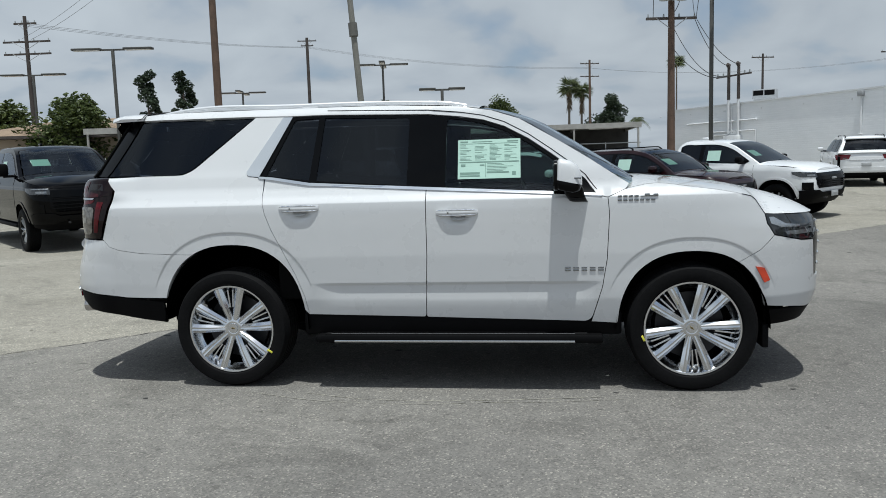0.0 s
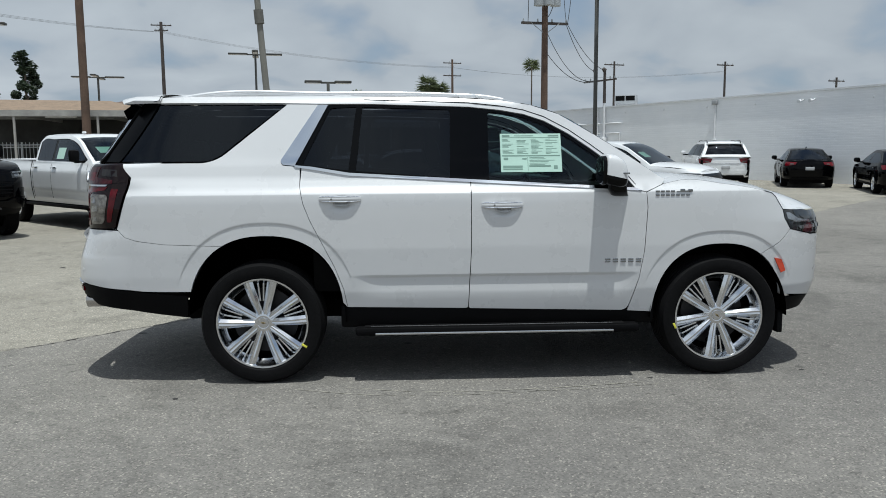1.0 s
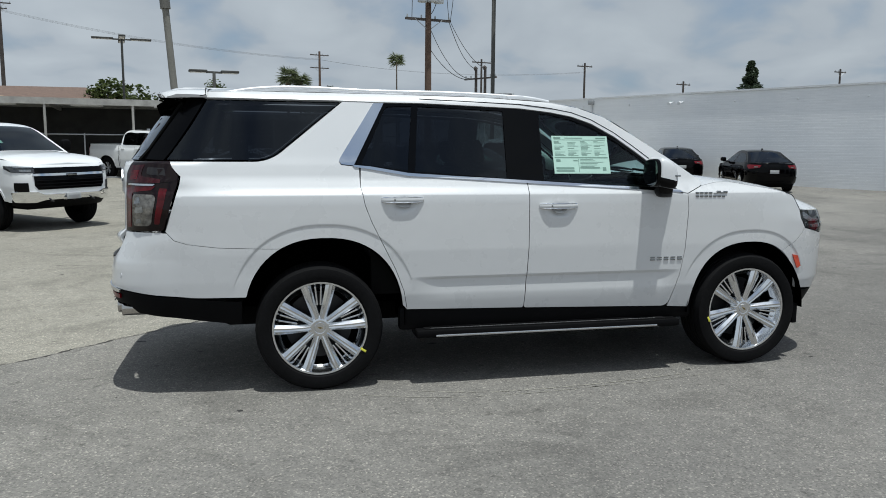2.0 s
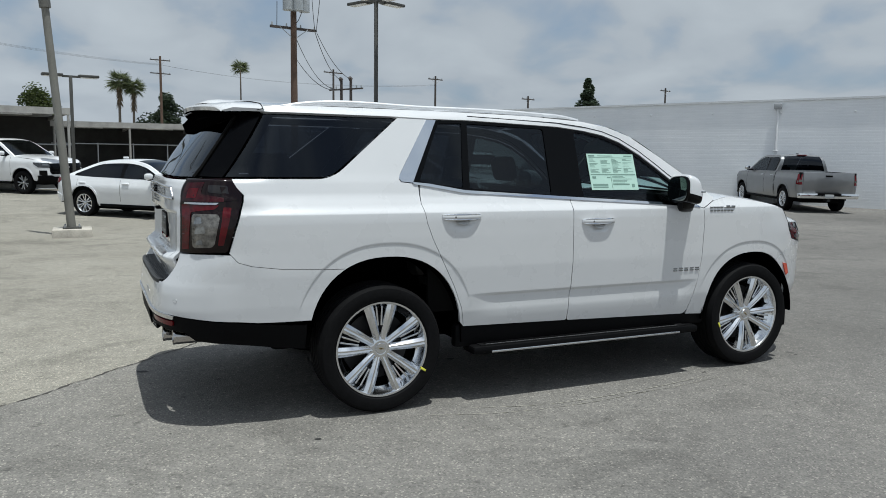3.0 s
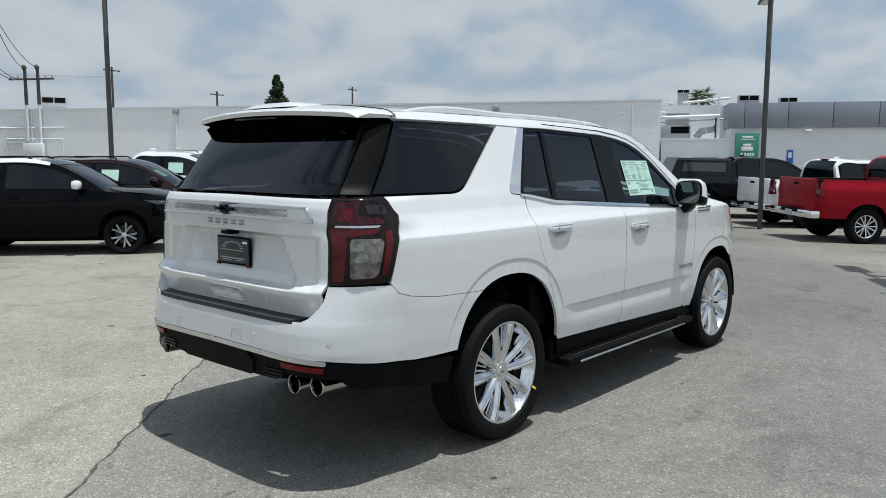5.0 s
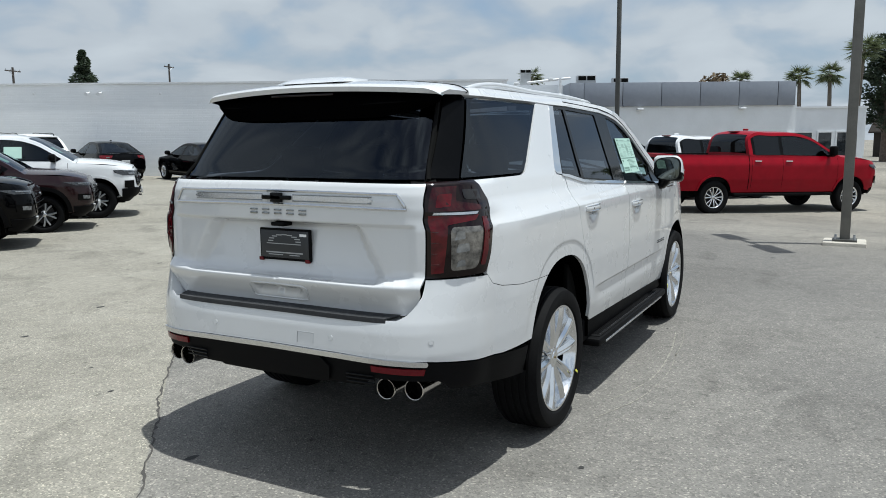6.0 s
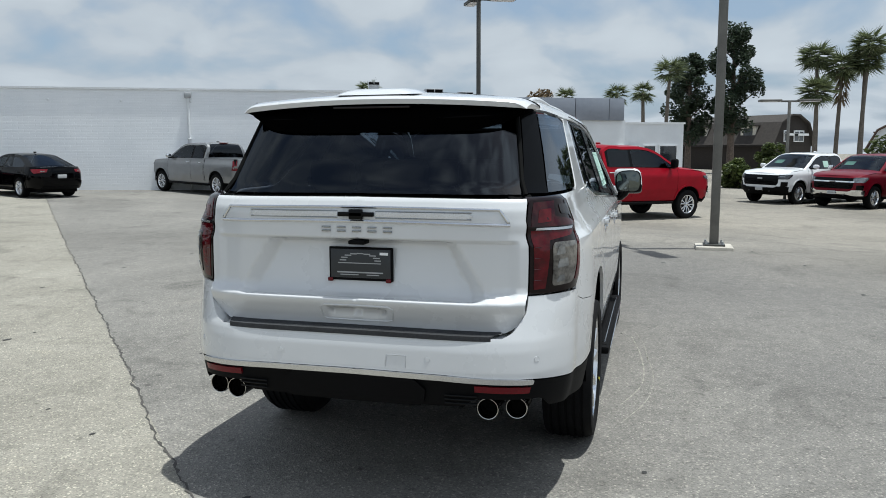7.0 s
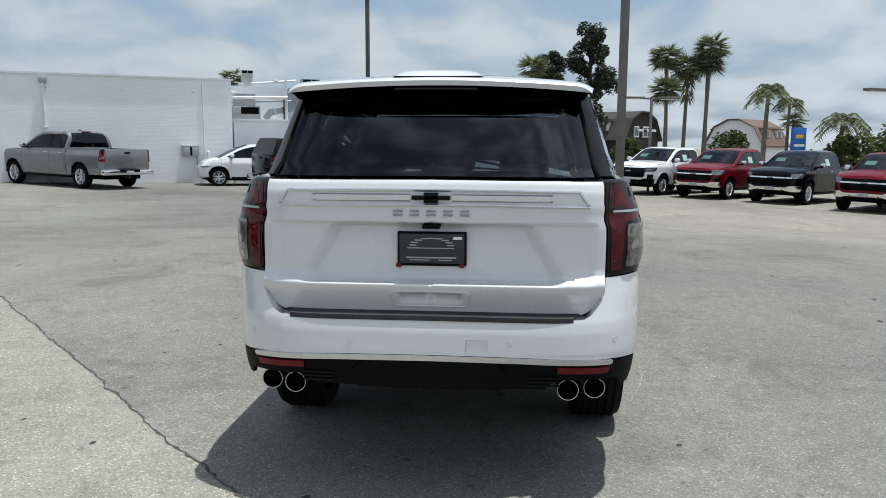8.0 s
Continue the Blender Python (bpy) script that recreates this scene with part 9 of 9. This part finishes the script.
utility_pole(-12.8, 24.5, 13.0, 0.17, ((0.5, 2.4),), 20, "tall brown wooden pole", M["wood_pole"])
utility_pole(6.6, 34.0, 11.2, 0.2, ((1.05, 0.5), (3.2, 2.5)), 10, "brown wooden pole with transformers and a crossarm", M["wood_pole"], cans=3)
utility_pole(-30.2, 92.0, 17.2, 0.26, ((0.4, 2.4), (1.0, 1.6)), 10)
utility_pole(6.0, 102.0, 13.9, 0.2, ((0.5, 2.6), (2.2, 2.6)), 15, material=M["wood_pole"])
utility_pole(-35.8, 45.0, 12.2, 0.17, ((0.5, 1.6), (1.75, 3.4), (2.6, 3.4)), 5)
utility_pole(24.0, 85.0, 11.6, 0.16, ((0.4, 2.6),), 15)
utility_pole(36.0, 82.0, 11.2, 0.16, ((0.4, 2.2),), 15)
utility_pole(48.0, 80.0, 9.2, 0.16, ((0.4, 2.2),), 15)
utility_pole(70.0, 80.0, 11.3, 0.16, ((0.4, 2.2),), 15)


def wires(name, a, b, sag, n=1, gap=0.35, radius=0.014):
    a, b = Vector(a), Vector(b)
    t = thing(name, "black overhead cables between poles", "cable", pose(0, 0, 0))
    d = Vector((b.y - a.y, a.x - b.x, 0)).normalized()
    for k in range(n):
        o = d * (k - (n - 1) / 2) * gap
        pts = [a.lerp(b, s) + o - Vector((0, 0, sag * 4 * s * (1 - s))) for s in np.linspace(0, 1, 18)]
        item("cable", wire_mesh("cable", pts, radius, M["wire"], 4), t)


MASTS = [WALL_A + WALL_U * along + WALL_N * 0.2 for along in (29.65, 28.95)]
for tap, mast, z, sag in (((7.75, 34.15, 8.05), MASTS[0], 6.0, 0.45), ((7.85, 34.2, 8.05), MASTS[1], 6.0, 0.35), ((6.75, 34.0, 7.6), MASTS[0], 5.5, 0.75), ((6.75, 34.0, 6.6), MASTS[0], 5.45, 0.5)):
    wires("overhead_cable", tap, (mast.x, mast.y, z), sag, 1, 0.3, 0.02)
for tap, foot, sag in (((5.75, 33.9, 9.4), (5.7, 33.8, 8.05), 0.1), ((7.1, 33.8, 9.4), (6.7, 33.8, 8.4), 0.15), ((7.5, 33.9, 10.2), (7.75, 34.1, 8.1), 0.35), ((8.0, 33.9, 10.4), (7.78, 34.1, 8.1), 0.2)):
    wires("drop_cable", tap, foot, sag, 1, 0.3, 0.018)
wires("overhead_cable", (-35.8, 45.0, 12.0), (-30.2, 92.0, 16.7), 0.4, 3, 0.6, 0.010)
wires("overhead_cable", (-30.2, 92.0, 16.7), (6.0, 102.0, 13.5), 0.8, 3, 0.7, 0.010)
wires("overhead_cable", (6.0, 102.0, 13.5), (36.0, 82.0, 10.8), 1.0, 2, 0.8, 0.008)
wires("overhead_cable", (-35.8, 45.0, 11.0), (-12.8, 24.5, 12.4), 0.5, 2, 0.6, 0.012)
wires("overhead_cable", (-12.8, 24.5, 12.2), (-60.0, 30.0, 11.0), 0.8, 3, 0.6, 0.012)


# ---- trees ----
def leaf_mesh(name, spots, size, material, rng, flat=0.4):
    """Many small leaf clumps: crossed, tilted quads."""
    verts, faces = [], []
    for p in spots:
        for _ in range(2):
            u = Vector((rng.gauss(0, 1), rng.gauss(0, 1), rng.gauss(0, flat))).normalized()
            v = u.cross(Vector((rng.gauss(0, 1), rng.gauss(0, 1), rng.gauss(0, 1)))).normalized()
            s = size * rng.uniform(0.6, 1.3)
            b = len(verts)
            c = Vector(p)
            verts += [c - u * s, c - v * s * 0.45, c + u * s, c + v * s * 0.45]
            faces.append((b, b + 1, b + 2, b + 3))
    return mesh_of(name, verts, faces, material, sharp=180)


def tree(x, y, h, crown_r, label, material, seed, blobs=14, leaves=2600, size=0.16, trunk=0.3, low=0.35, tall=1.0, z=None, cone=False, puff=(0.28, 0.5)):
    rng = random.Random(seed)
    base = float(ground_z(x, y)) if z is None else z
    t = thing("tree", label, "tree", pose(x, y, base - 0.2))
    bm = bmesh.new()
    tube(bm, (0, 0, 0), (0, 0, h * 0.8), trunk, trunk * 0.35, 8)
    spots = []
    for k in range(blobs):
        f = (k + 0.5) / blobs
        zz = h * (low + (0.95 - low) * f)
        a = rng.uniform(0, 6.28)
        rr = crown_r * (1 - abs(2 * f - 0.9) ** 2 * 0.55) * rng.uniform(0.25, 0.8)
        if cone:
            rr = crown_r * (1.02 - f) * rng.uniform(0.2, 0.75)
        c = Vector((math.cos(a) * rr, math.sin(a) * rr, zz))
        tube(bm, (0, 0, max(0.2, zz - rr * 0.9)), c, trunk * 0.25, trunk * 0.07, 5)
        br = crown_r * (rng.uniform(0.5, 0.8) if tall > 1 else rng.uniform(*puff))
        if cone:
            br = crown_r * (0.55 - 0.4 * f)
        for _ in range(leaves // blobs):
            d = Vector((rng.gauss(0, 1), rng.gauss(0, 1), rng.gauss(0, 0.8) * tall))
            d = d.normalized() * br * rng.uniform(0.35, 1.0) ** 0.5
            spots.append(c + d)
    part("trunk", bm, M["bark"], t)
    item("crown", leaf_mesh("crown", spots, size, material, rng), t)
    return t


def palm(x, y, h, label, seed, r=0.22, fan=True, spread=1.3, fronds=34, skirt=False, z=None):
    rng = random.Random(seed)
    base = float(ground_z(x, y)) if z is None else z
    t = thing("palm_tree", label, "palm tree", pose(x, y, base - 0.2))
    bm = bmesh.new()
    lean = Vector((rng.uniform(-0.3, 0.3), rng.uniform(-0.3, 0.3), 0))
    last = Vector((0, 0, 0))
    n = 8
    for k in range(n):
        nxt = Vector((lean.x * ((k + 1) / n) ** 2, lean.y * ((k + 1) / n) ** 2, h * (k + 1) / n))
        tube(bm, last, nxt, r * 0.8 * (1 - 0.35 * k / n) * 1.04, r * 0.8 * (1 - 0.35 * (k + 1) / n), 9)
        last = nxt
    part("trunk", bm, M["palm_bark"], t)
    verts, faces = [], []

    def blade(a, b, w):
        d = (b - a).normalized()
        s = d.cross(Vector((rng.gauss(0, 1), rng.gauss(0, 1), rng.gauss(0, 1)))).normalized() * w
        i = len(verts)
        verts.extend([a - s * 0.5, a + s * 0.5, b])
        faces.append((i, i + 1, i + 2))

    for k in range(fronds):
        a = rng.uniform(0, 6.28)
        up = rng.uniform(-0.8, 1.0) if fan else rng.uniform(-0.1, 0.95)
        d = Vector((math.cos(a) * (1 - up * up * 0.6), math.sin(a) * (1 - up * up * 0.6), up)).normalized()
        if fan:
            stem = last + d * spread * 0.45
            blade(last, stem, 0.05)
            side = d.cross(Vector((0, 0, 1)))
            side = side.normalized() if side.length > 0.1 else Vector((1, 0, 0))
            for j in range(13):
                g = (j - 6) / 6 * 1.75
                e = d * math.cos(g) + side * math.sin(g)
                blade(stem, stem + (e * spread * rng.uniform(0.55, 0.7) - Vector((0, 0, spread * 0.12))), 0.06 * spread)
        else:
            pts = [last]
            for j in range(1, 9):
                f = j / 8
                pts.append(last + d * spread * f * 1.6 - Vector((0, 0, spread * 1.15 * f * f)))
            for p0, p1 in zip(pts, pts[1:]):
                blade(p0, p1, 0.06)
                side = (p1 - p0).cross(Vector((0, 0, 1))).normalized()
                for s in (-1, 1):
                    for q in (0.25, 0.75):
                        c = p0.lerp(p1, q)
                        blade(c, c + side * s * spread * 0.38 + (p1 - p0) * 0.6 - Vector((0, 0, spread * 0.16)), 0.07)
    item("fronds", mesh_of("fronds", verts, faces, M["leaf_palm"], sharp=180), t)
    if skirt:
        verts, faces = [], []
        for k in range(160):
            a, f = rng.uniform(0, 6.28), rng.uniform(0, 1)
            p = last + Vector((math.cos(a) * 0.25, math.sin(a) * 0.25, -f * h * 0.3))
            blade(p, p + Vector((math.cos(a) * 0.22, math.sin(a) * 0.22, -0.38)) * spread, 0.08 * spread)
        item("dry_skirt", mesh_of("dry_skirt", verts, faces, M["leaf_dry"], sharp=180), t)
    return t


tree(-24.8, 33.0, 5.1, 2.6, "rounded olive green broadleaf tree beside a house", M["leaf_mid"], 1, 26, 7500, 0.14, 0.2, 0.3)
tree(-30.6, 36.0, 5.0, 2.2, "broad green tree by the utility pole", M["leaf_mid"], 2, 16, 3500, 0.2)
tree(-33.0, 56.0, 9.5, 1.25, "dark upright pine with an open ragged crown", M["leaf_dark"], 3, 20, 2600, 0.15, 0.16, 0.3, puff=(0.26, 0.46))
tree(-30.3, 57.0, 9.4, 1.25, "dark upright pine with an open ragged crown", M["leaf_dark"], 4, 20, 2600, 0.15, 0.16, 0.3, puff=(0.26, 0.46))
tree(-15.0, 249.0, 20.0, 7.0, "olive green tree far beyond the carports", M["leaf_mid"], 5, 26, 5200, 0.45, 0.5)
tree(16.5, 252.0, 13.0, 8.0, "low dark tree far beyond the carports", M["leaf_dark"], 15, 20, 3200, 0.5, 0.5)
tree(-12.0, 55.0, 5.0, 3.2, "green tree behind the carport", M["leaf_mid"], 16, 16, 3000, 0.22)
palm(6.6, 249.0, 23.5, "shaggy fan palm with a dry skirt", 6, 0.6, True, 4.2, 70, True)
palm(10.6, 250.0, 22.0, "shaggy fan palm with a dry skirt", 26, 0.55, True, 3.8, 70, True)
tree(19.9, 249.0, 20.5, 4.6, "dark bushy tree beside fan palms", M["leaf_dark"], 7, 22, 4200, 0.42, 0.4, 0.3)
palm(28.5, 249.0, 12.0, "feathery palm far beyond the carports", 8, 0.4, False, 2.4, 40)
palm(25.0, 151.0, 18.6, "tall slender fan palm", 9, 0.24, True, 2.0, 60)
tree(60.8, 85.2, 12.9, 2.6, "dark conifer showing over the wall", M["leaf_dark"], 10, 26, 5200, 0.2, low=0.45, cone=True)
palm(50.2, 19.9, 6.3, "fan palm showing over the showroom", 11, 0.22, True, 1.1, 40)
palm(53.8, 5.3, 6.0, "fan palm behind the showroom", 12, 0.22, True, 0.95, 44)
palm(54.1, 1.5, 6.2, "fan palm behind the showroom", 13, 0.22, True, 1.05, 44)
palm(54.2, -0.4, 6.3, "fan palm behind the showroom", 14, 0.22, True, 1.05, 44)
palm(58.0, -2.0, 8.2, "fan palm in front of dark pines", 31, 0.22, True, 1.5, 36)
tree(61.0, 8.0, 7.0, 2.0, "reddish tree behind the showroom", M["leaf_dry"], 32, 12, 1600, 0.2)
tree(63.8, -4.0, 10.4, 2.4, "tall dark pine with open layers", M["leaf_dark"], 17, 46, 9000, 0.13, 0.3, 0.3, puff=(0.18, 0.34))
tree(63.5, -7.4, 12.8, 2.4, "tall dark pine with open layers", M["leaf_dark"], 18, 60, 12000, 0.13, 0.34, 0.3, puff=(0.18, 0.34))
for k, (px, py, ph) in enumerate(((52.7, -12.0, 8.6), (52.4, -13.2, 7.9), (52.1, -14.6, 9.3), (53.0, -14.9, 8.3), (51.0, -11.6, 6.2))):
    palm(px, py, ph, "tall fan palm in a group by the street", 40 + k, 0.2, True, 1.45, 64, k in (1,))
palm(40.0, -15.0, 5.5, "feather palm with drooping fronds", 50, 0.2, False, 0.85, 30)
palm(40.6, -16.5, 4.9, "slim feather palm with drooping fronds", 51, 0.14, False, 0.62, 24)
palm(41.5, -17.4, 3.9, "bushy fan palm behind the pylon sign", 53, 0.2, True, 0.9, 36)
palm(40.0, -19.2, 3.9, "low feather palm with drooping fronds", 52, 0.2, False, 1.0, 34)
for k, (bx, by, bh, br) in enumerate(((40.0, -20.0, 2.8, 2.2), (44.0, -24.0, 3.0, 2.6), (55.0, -17.5, 3.2, 1.8), (54.0, -9.5, 2.6, 1.4), (48.0, -28.0, 3.6, 3.0), (60.0, -33.0, 4.2, 3.5), (37.5, -5.5, 1.6, 1.0))):
    tree(bx, by, bh, br, "green shrubs along the street", M["leaf_mid"], 60 + k, 10, 1500, 0.18, 0.12, 0.15)

sign = thing("pylon_sign", "blue upright panel sign with a gold emblem", "sign", pose(40.0, -16.94, 0, 0, 0, -72))
part("sign_panel", boxed(-0.45, 0.45, -0.1, 0.1, 1.0, 2.6, bevel=0.03), M["sign_blue"], sign)
part("sign_leg", boxed(-0.2, 0.2, -0.06, 0.06, float(ground_z(40.0, -16.94)) - 0.3, 1.0), M["white_metal"], sign)
part("emblem", boxed(-0.26, 0.26, -0.12, -0.1, 1.98, 2.2, bevel=0.02), M["sign_gold"], sign)
part("print_bar", boxed(-0.34, 0.34, -0.115, -0.1, 1.52, 1.66), M["sign_white"], sign)
